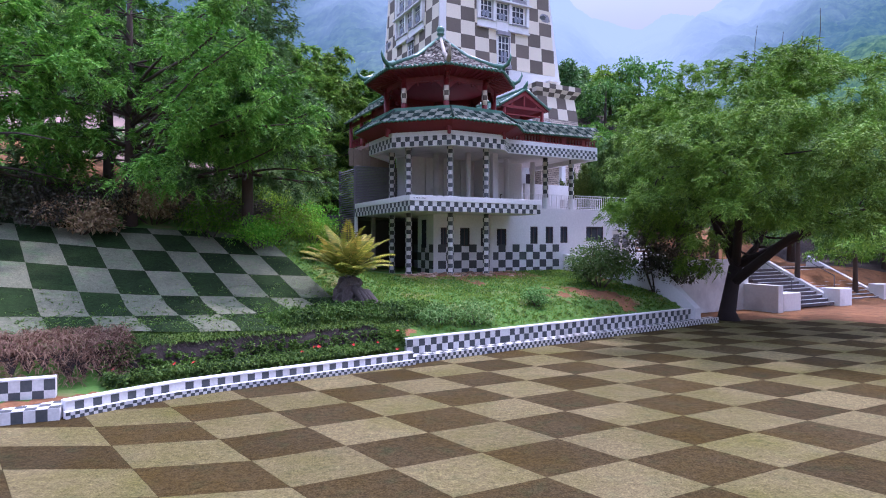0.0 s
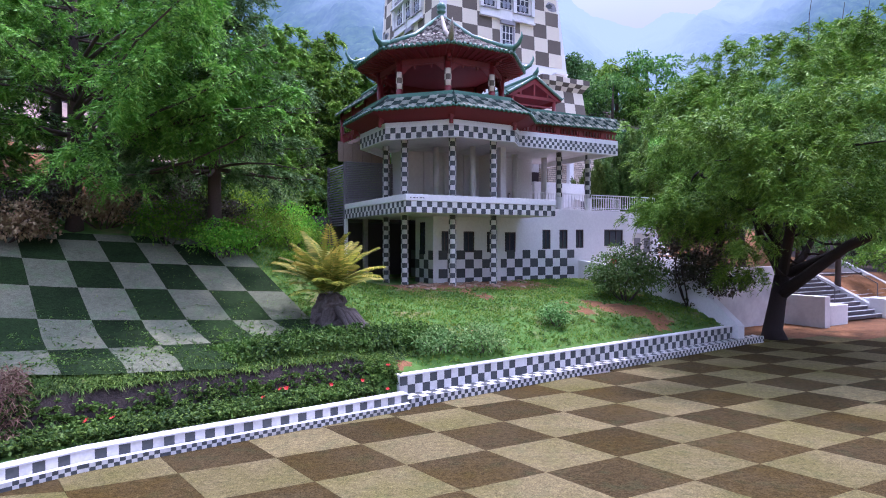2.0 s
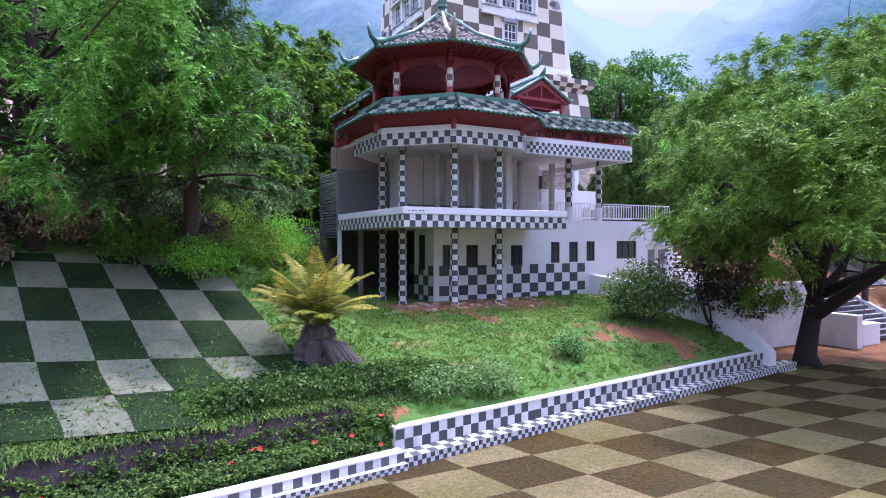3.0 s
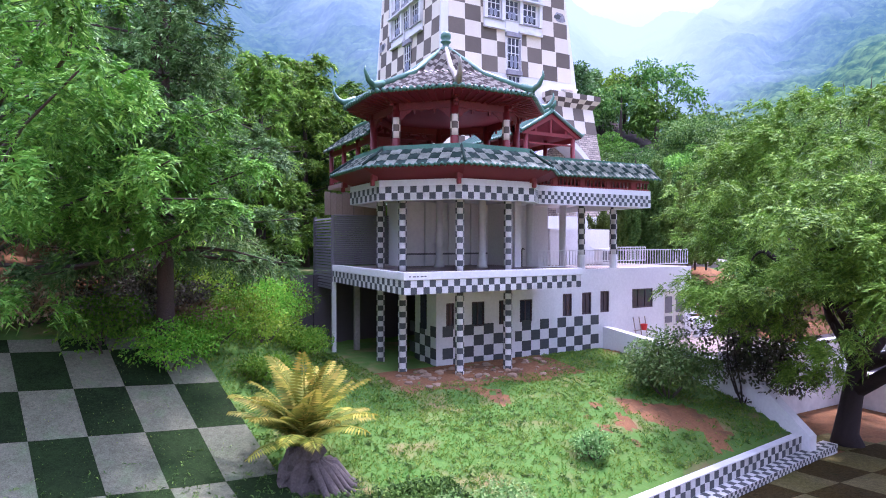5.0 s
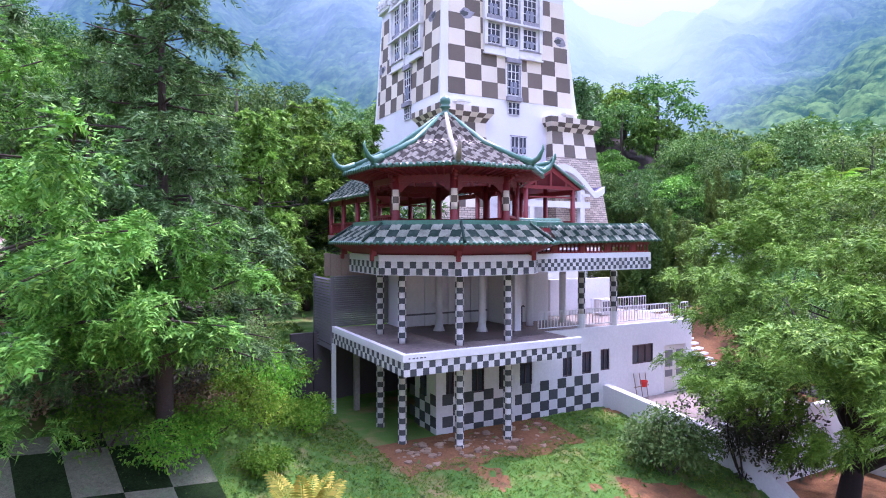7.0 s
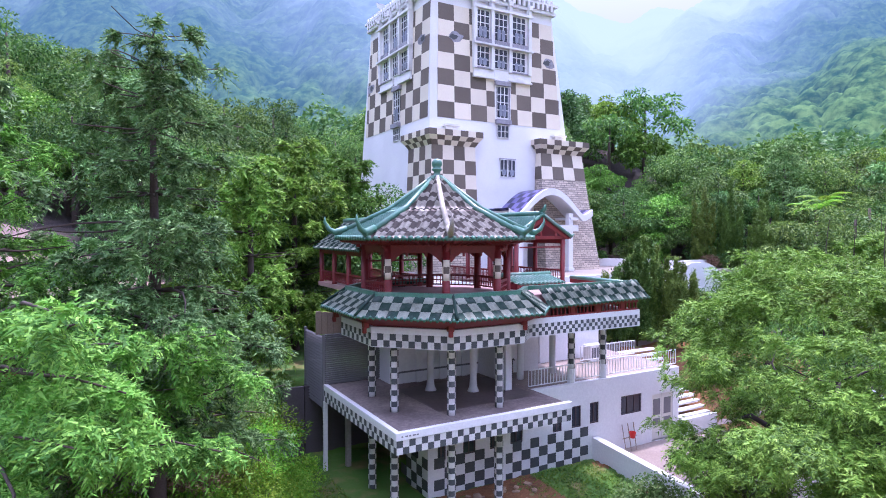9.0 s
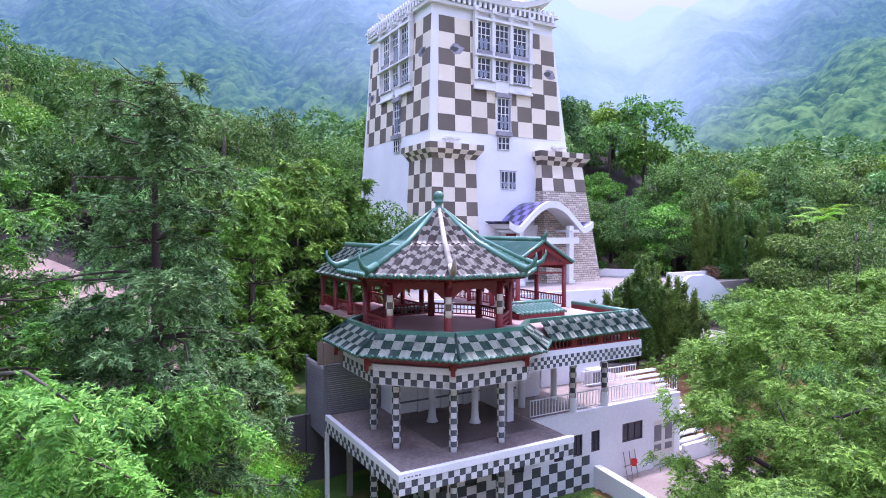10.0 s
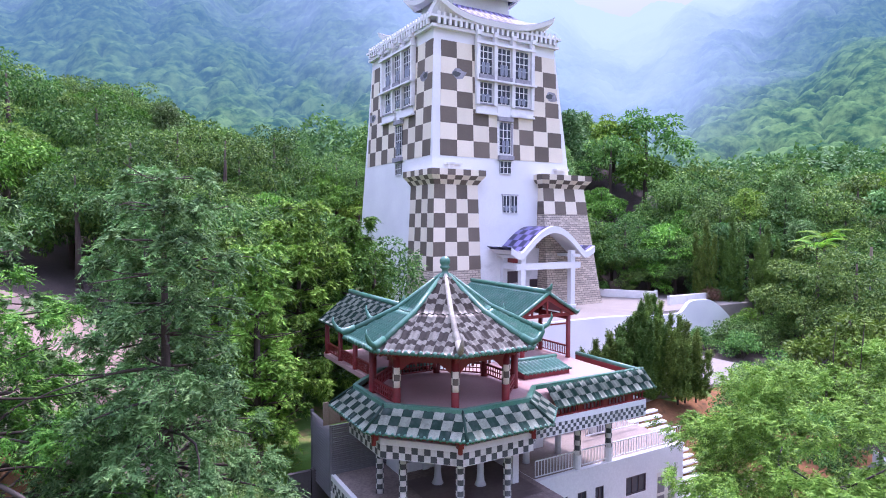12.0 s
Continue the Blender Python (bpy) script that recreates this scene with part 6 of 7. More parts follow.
# the spreading feathery tree over the court
def feathery_tree():
    rng = np.random.default_rng(11)
    tree = thing("tree", "broad spreading tree with feathery light green foliage", "tree", pose(12.7, 26.6, 0))
    base = Vector((0, 0, -0.1))
    tr = bmesh.new()
    fork = Vector((0.35, 0.1, 2.4))
    tube(tr, [base + Vector((0, 0, 0)), Vector((-0.05, 0, 0.4)), Vector((0.1, 0.0, 1.3)), fork], [0.52, 0.36, 0.31, 0.28], 12)
    ends = [(-1.4, -0.8, 5.2), (4.6, -2.4, 4.4), (1.2, 1.5, 6.4), (2.9, 1.2, 5.4), (-3.6, -1.6, 6.2), (6.8, -0.8, 5.6), (-2.4, -5.2, 6.6)]
    tips = []
    for k, e in enumerate(ends):
        lb = bmesh.new()
        pts = limb(lb, fork if k not in (1,) else Vector((0.15, 0.05, 1.6)), e, 0.2 if k != 1 else 0.24, 0.07, rng)
        for _ in range(5):
            s = pts[rng.integers(2, 6)]
            q = s + Vector(rng.normal(size=3)) * 1.3 + Vector((0, 0, 0.9))
            limb(lb, s, q, 0.06, 0.02, rng, 0.1, 4, 5)
        part("limb", lb, BARK_DARK, tree, "", True)
    part("trunk", tr, BARK_DARK, tree, "dark leaning trunk with wide limbs", True)
    C0 = np.array([1.5, -0.3, 7.3])
    R = np.array([6.2, 6.9, 4.3])
    n = 100
    d = unit(rng.normal(size=(n, 3)))
    d[:, 2] = np.abs(d[:, 2]) * np.where(rng.uniform(size=n) < 0.8, 1, -0.4)
    d = unit(d)
    boughs = C0 + d * R * rng.uniform(0.74, 1.0, (n, 1))
    boughs = np.concatenate([boughs, np.array([-3.1, -6.0, 6.8]) + rng.normal(size=(14, 3)) * np.array([1.1, 0.8, 0.8]),
                             np.array([1.5, -5.6, 6.3]) + rng.normal(size=(12, 3)) * np.array([2.2, 0.9, 0.6]),
                             np.array([2.8, -2.6, 4.9]) + rng.normal(size=(18, 3)) * np.array([2.8, 1.6, 0.5]),
                             np.array([-3.6, -1.8, 4.7]) + rng.normal(size=(14, 3)) * np.array([1.0, 1.6, 0.7]),
                             np.array([1.0, 0.5, 5.4]) + rng.normal(size=(26, 3)) * np.array([2.9, 2.4, 0.7])])
    m = 13
    c = (boughs[:, None, :] + rng.normal(size=(len(boughs), m, 3)) * np.array([0.55, 0.55, 0.15])).reshape(-1, 3)
    outw = unit((c - C0) * np.array([1, 1, 0.7]))
    lc, lw = tuft_cloud(rng, c, outw, 17, 0.44, 13, droop=0.4, loose=0.8, up=0.3)
    me = leaf_mesh("crown", lc, lw, 0.13, 0.026, LEAF_FINE, rng, 0.3, 0.6, three=True)
    cr = new("crown", me)
    cr.parent = tree
    tagged(cr, "feathery crown in drooping layers")
    # a few bare shoots stand above the crown
    for k in range(9):
        a = rng.uniform(0, 2 * math.pi)
        p = C0 + np.array([math.cos(a) * 3.6 * rng.uniform(0.3, 1), math.sin(a) * 3.8 * rng.uniform(0.3, 1), 3.2])
        part("shoot", limb(bm_ := bmesh.new(), p, p + np.array([0.1, 0, rng.uniform(1.2, 1.9)]), 0.02, 0.008, rng, 0.03, 4, 5) and bm_, BARK, tree)


feathery_tree()


def cedar(name, x, y, z, height, spread_r, low, seed, mat, label, layers=11, lean=(0, 0), per=26, bottom=0.2, leaf=0.19, twig=0.7, round_top=False, flat=0.7, reach=()):
    """A layered conifer: a straight trunk, whorls of long limbs, needled sprays drooping from them."""
    rng = np.random.default_rng(seed)
    tree = thing(name, label, "tree", pose(x, y, z))
    tr = bmesh.new()
    top = Vector((lean[0], lean[1], height))
    tube(tr, [Vector((0, 0, -0.4)), Vector((0, 0, 0.5)), top * 0.5, top], [0.32, 0.24, 0.15, 0.03], 10)
    pads, outs = [], []
    for i in range(layers):
        t = i / (layers - 1)
        h = low + (height - low) * t ** 0.92
        r = spread_r * (1 - t) ** 0.75 * (0.75 + 0.25 * math.sin(i * 2.3)) + 0.35
        if round_top:
            r = spread_r * (1 - 0.62 * t ** 1.25) * (0.88 + 0.12 * math.sin(i * 2.3))
        m = max(4, int(7 * (1 - 0.45 * t))) + (3 if round_top else 0)
        for k in range(m):
            a = 2 * math.pi * (k + 0.5 * (i % 2)) / m + rng.normal() * 0.25
            L = r * rng.uniform(0.65, 1.15)
            d = Vector((math.cos(a), math.sin(a), 0))
            s = top * (h / height)
            rise = rng.uniform(-0.02, 0.22) - bottom * (1 - t)
            e = s + d * L + Vector((0, 0, L * rise))
            bb = bmesh.new()
            limb(bb, s, e, 0.05 * (1.3 - t), 0.012, rng, 0.05, 5, 5)
            part("branch", bb, BARK, tree, "", True)
            if rng.uniform() < 0.28:
                continue
            side = Vector((-d.y, d.x, 0))
            q = max(3, int(L / 0.27))
            for j in range(q):
                f = 0.30 + 0.70 * (j + rng.uniform(0.3, 0.9)) / q
                f = min(1.0, round(f * q / 3 + 0.2 * rng.normal()) * 3 / q + 0.05 * rng.normal())
                w = (1 if (j // 3) % 2 else -1) * rng.uniform(0.15, 0.85) * (1.25 - f) * min(1.0, L / 2.2)
                p = s.lerp(e, f) + side * w + Vector((0, 0, 0.14 * math.sin(f * 3) - 0.22 * abs(w) + 0.08 * rng.normal()))
                pads.append(p)
                outs.append((d + side * w * 1.2).normalized())
    for e in reach:
        e = Vector(e) - Vector((x, y, z))
        s = Vector((0, 0, max(1.0, e.z - 1.2)))
        d = Vector((e.x, e.y, 0)).normalized()
        bb = bmesh.new()
        limb(bb, s, e, 0.07, 0.015, rng, 0.04, 6, 5)
        part("branch", bb, BARK, tree, "", True)
        w = Vector((-d.y, d.x, 0))
        for j in range(22):
            f = 0.45 + 0.55 * (j + 0.5) / 22
            k = rng.normal() * 0.75 * (1.2 - f)
            pads.append(s.lerp(e, f) + w * k + Vector((0, 0, 0.12 * rng.normal() - 0.15 * abs(k))))
            outs.append((d + w * k * 0.8).normalized())
    for j in range(10):
        pads.append(top - Vector((0.1 * rng.normal(), 0.1 * rng.normal(), 0.2 * j)))
        outs.append(Vector((0, 0, 1)))
    part("trunk", tr, BARK, tree, "straight brown trunk with level limbs", True)
    c, o = np.array(pads), np.array(outs)
    lc, lw = tuft_cloud(rng, c, o, per, twig, 13, droop=0.5)
    cr = new("crown", leaf_mesh("crown", lc, lw, leaf, leaf * 0.27, mat, rng, 0.3, flat, three=True))
    cr.parent = tree
    tagged(cr, "drooping layered needle sprays")
    return tree


def gz(x, y):
    return float(ground_height(x, y))


cedar("conifer", -7.8, 23.9, gz(-7.8, 23.9), 13.2, 3.9, 2.6, 21, LEAF_PINE, "tall grey-green conifer with layered drooping branches", 13, per=15, leaf=0.13, twig=0.46, round_top=True, bottom=0.25)
cedar("conifer", -12.0, 23.0, gz(-12.0, 23.0), 11.6, 5.2, 3.0, 22, LEAF_LIGHT, "tall bright green conifer with plumes reaching over the bank", 10, bottom=0.05, per=15, twig=0.48, leaf=0.13, flat=0.5,
      reach=[(-5.1 - 0.9 * (k % 2), 15.6 + 1.3 * (k % 5), 10.4 - 0.95 * (k // 5) - 0.32 * (k % 5) + 0.3 * math.sin(k * 2.1)) for k in range(16) if k % 3 != 2] + [(-4.3, 21.6, 8.3), (-5.2, 21.5, 8.7), (-4.5, 19.4, 7.3), (-4.8, 20.2, 7.1), (-7.8, 16.8, 5.9), (-6.4, 21.3, 8.5)])
cedar("conifer", -14.5, 26.0, gz(-14.5, 26), 11.5, 5.0, 1.6, 23, LEAF_PINE, "dark conifer on the slope", 11, per=9, twig=0.6, leaf=0.2)
cedar("conifer", -12.0, 32.0, gz(-12, 32), 11.0, 4.6, 1.4, 24, LEAF_PINE, "dark conifer on the slope", 11, per=9, twig=0.6, leaf=0.2)
for k, (x, y, zt, r) in enumerate(((-8.4, 34.6, 14.6, 2.6), (-8.0, 41.6, 16.6, 4.2), (-5.4, 44.6, 15.8, 4.0), (-11.5, 39.0, 15.0, 4.0))):
    cedar("pine", x, y, gz(x, y) - 0.2, zt - gz(x, y), r, 1.6, 26 + k, LEAF_LIGHT, "bright green pine with rounded pads of needles", 9, per=11, twig=0.5, leaf=0.22, round_top=True, bottom=-0.1)
cedar("conifer", -15.5, 20.2, gz(-15.5, 20.2), 12.0, 5.0, 1.8, 25, LEAF_LIGHT, "dark conifer at the foot of the bank", 11, per=9, twig=0.6, leaf=0.2)


def leafy_crown(rng, pads, radius, length, width, mat, name, up=0.2):
    """Broad leaves scattered over lumpy pads."""
    n = len(pads)
    k = max(60, int(420 * radius * radius))
    d = unit(rng.normal(size=(n, k, 3)) + np.array([0, 0, up]))
    r = radius * rng.uniform(0.55, 1.05, (n, k, 1))
    c = (pads[:, None, :] + d * r * np.array([1, 1, 0.7])).reshape(-1, 3)
    w = unit(d.reshape(-1, 3) + rng.normal(size=(n * k, 3)) * 0.7)
    return leaf_mesh(name, c, w, length, width, mat, rng, 0.2)


def bush(name, label, x, y, r, h, mat, seed, leaf=0.08, stems=9, low=0.25, group="", z=None, lumps=26):
    rng = np.random.default_rng(seed)
    ob = thing(name, label, "bush", pose(x, y, gz(x, y) if z is None else z), group)
    pads = []
    for k in range(lumps):
        a = rng.uniform(0, 2 * math.pi)
        rr = r * math.sqrt(rng.uniform()) * 0.9
        top = h * (1 - 0.45 * (rr / r) ** 2)
        zz = rng.uniform(low * h, top)
        pads.append((math.cos(a) * rr, math.sin(a) * rr, zz))
        if k < stems:
            st = bmesh.new()
            limb(st, (math.cos(a) * rr * 0.15, math.sin(a) * rr * 0.15, -0.05), (math.cos(a) * rr, math.sin(a) * rr, zz), 0.022, 0.008, rng, 0.06, 4, 5)
            part("stem", st, BARK, ob)
    cr = new("leaves", leafy_crown(rng, np.array(pads), 0.28 * r + 0.08, leaf, leaf * 0.28, mat, "leaves"))
    cr.parent = ob
    return ob


bush("bush", "grey-green leafy bush on the lawn", 7.05, 26.9, 1.35, 2.1, LEAF_BUSH, 31, 0.13, lumps=75)
bush("bush", "small grey-green bush on the slope", 3.45, 22.3, 0.5, 0.75, LEAF_BUSH, 32, 0.08)
bush("bush", "tufty green bush above the low wall", 1.05, 19.6, 0.65, 0.8, LEAF_BUSH, 33, 0.09)
bush("bush", "tufty green bush above the low wall", -0.2, 19.0, 0.6, 0.55, LEAF_BUSH, 34, 0.09)
for k, (x, y, r, h) in enumerate(((-6.2, 27.5, 1.6, 1.3), (-7.8, 28.8, 1.8, 1.6), (-6.6, 30.3, 1.5, 1.6), (-9.4, 27.2, 1.7, 1.4), (-5.2, 29.2, 1.0, 0.9), (-8.8, 30.8, 1.6, 2.0))):
    bush("bush", "bright yellow-green climbing shrub on the bank", x, y, r, h, LEAF_VINE if k % 2 == 0 else LEAF_BUSH, 40 + k, 0.11, lumps=34)


for k, (x, y, r, h) in enumerate(((-12.6, 20.6, 1.2, 1.3), (-14.0, 20.2, 1.3, 1.5), (-9.6, 24.4, 1.3, 1.3), (-11.4, 23.6, 1.5, 1.5), (-8.6, 25.9, 1.3, 1.2), (-13.2, 22.4, 1.6, 1.6), (-7.4, 25.2, 0.9, 0.8), (-15.2, 21.2, 1.7, 1.7), (-10.6, 26.2, 1.6, 1.8))):
    bush("bush", "dark reddish undergrowth at the top of the bank", x, y, r, h, LEAF_DARK if k % 3 else DRY, 60 + k, 0.12, lumps=34)


for k, (x, y, r, h) in enumerate(((-5.6, 25.4, 1.0, 0.8), (-6.8, 24.2, 1.1, 1.0), (-5.0, 26.9, 0.9, 0.7), (-6.4, 26.0, 1.1, 1.2), (-9.0, 23.0, 1.2, 1.6), (-7.2, 22.9, 1.0, 1.2), (-8.2, 26.9, 1.3, 1.8), (-5.0, 23.6, 0.7, 0.5))):
    bush("bush", "bright yellow-green climbing shrub on the bank", x, y, r, h, LEAF_VINE, 80 + k, 0.1, lumps=36)


def dark_shrub():
    """A thin-stemmed purple-leaved shrub."""
    rng = np.random.default_rng(51)
    x, y = 9.75, 26.9
    ob = thing("shrub", "tall dark purple-leaved shrub with thin bare stems", "bush", pose(x, y, gz(x, y)))
    pads = []
    for k in range(9):
        st = bmesh.new()
        a = rng.uniform(0, 2 * math.pi)
        e = Vector((math.cos(a) * 0.75, math.sin(a) * 0.75, rng.uniform(2.2, 3.3)))
        pts = limb(st, (math.cos(a) * 0.25, math.sin(a) * 0.25, -0.1), e, 0.035, 0.012, rng, 0.08, 6, 5)
        for j in range(11):
            p = pts[-1 - j % 4] + Vector(rng.normal(size=3)) * 0.45
            pads.append(p)
        part("stem", st, BARK_DARK, ob, "thin dark stem", True)
    cr = new("leaves", leafy_crown(rng, np.array(pads), 0.42, 0.14, 0.045, LEAF_DARK, "leaves"))
    cr.parent = ob


dark_shrub()


def cycad():
    """A stout stump with a rosette of arching feather fronds."""
    rng = np.random.default_rng(61)
    x, y = -3.15, 20.0
    ob = thing("cycad", "yellow-green cycad with arching fronds on a grey stump", "plant", pose(x, y, gz(x, y)))
    st = lathe(bmesh.new(), [(0.62, -0.25), (0.6, -0.1), (0.56, 0.02), (0.5, 0.14), (0.48, 0.26), (0.44, 0.38), (0.43, 0.5), (0.40, 0.6), (0.36, 0.7), (0.30, 0.8), (0.12, 0.9)], 36)
    for v in st.verts:
        a = math.atan2(v.co.y, v.co.x)
        v.co.xy *= 1 + 0.10 * math.sin(a * 7 + v.co.z * 2) + 0.06 * math.sin(a * 13 - v.co.z * 5)
        v.co += Vector(noise.noise_vector(v.co * 4)) * 0.10 + Vector(noise.noise_vector(v.co * 11)) * 0.05
    part("stump", st, STUMP, ob, "weathered grey stump")
    n = 26
    L = 1.5
    ts = np.linspace(0.08, 1, n)
    vs, fs = [], []

    def curve(t):
        return np.array([L * (t * 0.92), 0, L * (0.62 * t - 0.42 * t * t)])

    for i, t in enumerate(ts):
        p = curve(t)
        w = 0.24 * math.sin(math.pi * min(1, t * 0.85 + 0.1)) + 0.03
        for s in (-1, 1):
            k = len(vs)
            q = p + np.array([0.07, s * w, -0.03 - 0.05 * t])
            m = (p + q) / 2
            vs += [p, m + np.array([0.026, 0, 0.014]), q, m - np.array([0.026, 0, -0.014])]
            fs.append((k, k + 1, k + 2, k + 3))
    for i in range(n - 1):
        a, b = curve(ts[i]), curve(ts[i + 1])
        k = len(vs)
        vs += [a + np.array([0, 0.012, 0]), b + np.array([0, 0.01, 0]), b - np.array([0, 0.01, 0]), a - np.array([0, 0.012, 0])]
        fs.append((k, k + 1, k + 2, k + 3))
    me = quads("frond", vs, fs, LEAF_YELLOW)
    for k in range(46):
        ring = k / 46
        fr = new("frond", me)
        fr.parent = ob
        tilt = -60 * (1 - ring) ** 0.9 + 11 * rng.normal() + 2
        fr.matrix_basis = pose(0, 0, 0.8 + 0.1 * (1 - ring), 0, 0, k * 137.5) @ pose(0.08, 0, 0, 0, tilt, 0, ) @ Matrix.Scale(rng.uniform(0.8, 1.3), 4)
    rk = bmesh.new()
    for k in range(9):
        a = -0.9 + 0.22 * k
        tube(rk, [(0.3 * math.cos(a), 0.3 * math.sin(a), 0.5 - 0.03 * k), (0.62 * math.cos(a), 0.62 * math.sin(a), 0.32), (0.85 * math.cos(a) + 0.1, 0.85 * math.sin(a), -0.05), (1.15 * math.cos(a) + 0.15, 1.1 * math.sin(a), -0.2)], [0.11, 0.10, 0.075, 0.04], 7)
    for v in rk.verts:
        v.co += Vector(noise.noise_vector(v.co * 5)) * 0.07
    part("root_stump", rk, STUMP, ob, "broken side stump", True)


cycad()

# plaza bushes
cyp = np.random.default_rng(71)


def cypress(x, y, z, h, r, label, group):
    """A flame-shaped cypress of upright sprays ending in several points."""
    ob = thing("cypress", label, "tree", pose(x, y, z), group)
    pads, ways = [], []
    for spire in range(5):
        a = spire * 1.256 + cyp.uniform(0, 0.6)
        top = h * (1.0 if spire == 0 else cyp.uniform(0.66, 0.9))
        off = 0.0 if spire == 0 else r * 0.7
        n = int(44 * top / 4)
        for k in range(n):
            t = (k + cyp.uniform()) / n
            w = r * 0.40 * (1 - t) ** 0.8 + 0.03
            b = cyp.uniform(0, 2 * math.pi)
            pads.append((math.cos(a) * off * (0.5 + 0.5 * t) + math.cos(b) * w, math.sin(a) * off * (0.5 + 0.5 * t) + math.sin(b) * w, 0.1 + (top - 0.15) * t))
            ways.append((math.cos(b) * 0.35, math.sin(b) * 0.35, 1.0))
    lc, lw = tuft_cloud(cyp, np.array(pads), unit(np.array(ways)), 11, 0.36, 10, droop=-0.1, loose=0.3, up=0.5)
    cr = new("foliage", leaf_mesh("foliage", lc, lw, 0.12, 0.04, LEAF_CYPRESS, cyp, 0.0, 0.8, three=True))
    cr.parent = ob
    part("trunk", tube(bmesh.new(), [(0, 0, -0.3), (0, 0, h * 0.6)], [0.06, 0.02], 6), BARK, ob)


for x, h in ((9.4, 3.4), (10.1, 4.0), (10.8, 4.5), (11.5, 4.7), (12.1, 5.8), (12.7, 6.2), (13.2, 6.1), (13.8, 5.6), (14.4, 4.9), (15.0, 4.6), (15.7, 4.0)):
    cypress(x, 43.6 + cyp.normal() * 0.6, 5.0, h, 1.0, "small upright dark green cypress", "cypresses below the plaza")
for u, v, h in ((28.2, -4.6, 8.6), (29.6, -6.4, 9.4), (31.2, -5.4, 8.4), (30.8, -8.8, 7.2), (32.8, -8.0, 8.2), (33.4, -11.2, 6.4), (35.2, -9.6, 7.4)):
    p = TOWER @ Vector((u, v, 0))
    cypress(p.x, p.y, 7.2, h, 1.35, "tall dark green cypress beside the plaza steps", "cypresses beside the steps")

for k, (u, v, r, h, z) in enumerate(((21.4, 2.6, 0.7, 0.9, 8.8), (23.2, 0.6, 0.6, 0.7, 8.8), (28.0, -5.3, 1.0, 1.3, 8.2), (20.6, -10.2, 1.3, 2.0, None), (22.6, -10.9, 1.5, 2.4, None), (24.8, -10.6, 1.6, 2.4, None), (23.4, -13.0, 1.7, 2.6, None), (26.4, -12.4, 1.8, 2.8, None), (20.8, -13.4, 1.5, 2.2, None))):
    p = TOWER @ Vector((u, v, 0))
    bush("bush", "green shrub in the planter" if k < 2 else ("shrub with red and yellow leaves in a pot" if k == 2 else "dense green shrub below the plaza wall"), p.x, p.y, r, h, DRY if k == 2 else LEAF_FOREST, 140 + k, 0.16, z=z, lumps=34)


def palm(x, y, z, h):
    """A slim palm: ringed trunk and a head of arching fronds."""
    ob = thing("palm", "slim palm with a head of bright green fronds", "tree", pose(x, y, z))
    part("trunk", tube(bmesh.new(), [(0, 0, -0.3), (0.06, 0, h * 0.5), (0, 0, h)], [0.16, 0.11, 0.09], 9), BARK, ob)
    n = 22
    vs, fs = [], []
    for i in range(n):
        t = 0.1 + 0.9 * i / (n - 1)
        q = np.array([2.1 * t, 0, 1.3 * t - 1.5 * t * t])
        w = 0.5 * math.sin(math.pi * min(1, 0.12 + 0.8 * t)) + 0.05
        for sgn in (-1, 1):
            k = len(vs)
            e = q + np.array([0.22, sgn * w, -0.22])
            m = (q + e) / 2
            vs += [q, m + np.array([0.05, 0, 0.02]), e, m - np.array([0.05, 0, -0.02])]
            fs.append((k, k + 1, k + 2, k + 3))
    me = quads("frond", vs, fs, LEAF_VINE)
    for k in range(11):
        fr = new("frond", me)
        fr.parent = ob
        fr.matrix_basis = pose(0, 0, h, 0, 0, 137.5 * k) @ pose(0, 0, 0, 0, -28 + 7 * (k % 5), 0)


palm(33.6, 59.6, 7.0, 6.6)
palm(35.6, 61.6, 7.0, 7.4)
mast = thing("post", "slim pale post with a rusty orange top", "post", pose(37.4, 58.2, 6.5))
part("pole", tube(bmesh.new(), [(0, 0, 0), (0, 0, 5.4)], [0.06, 0.05], 8), METAL, mast)
part("top", tube(bmesh.new(), [(0, 0, 5.4), (0, 0, 7.2)], [0.13, 0.11], 8), RUST, mast, "rusty orange top")

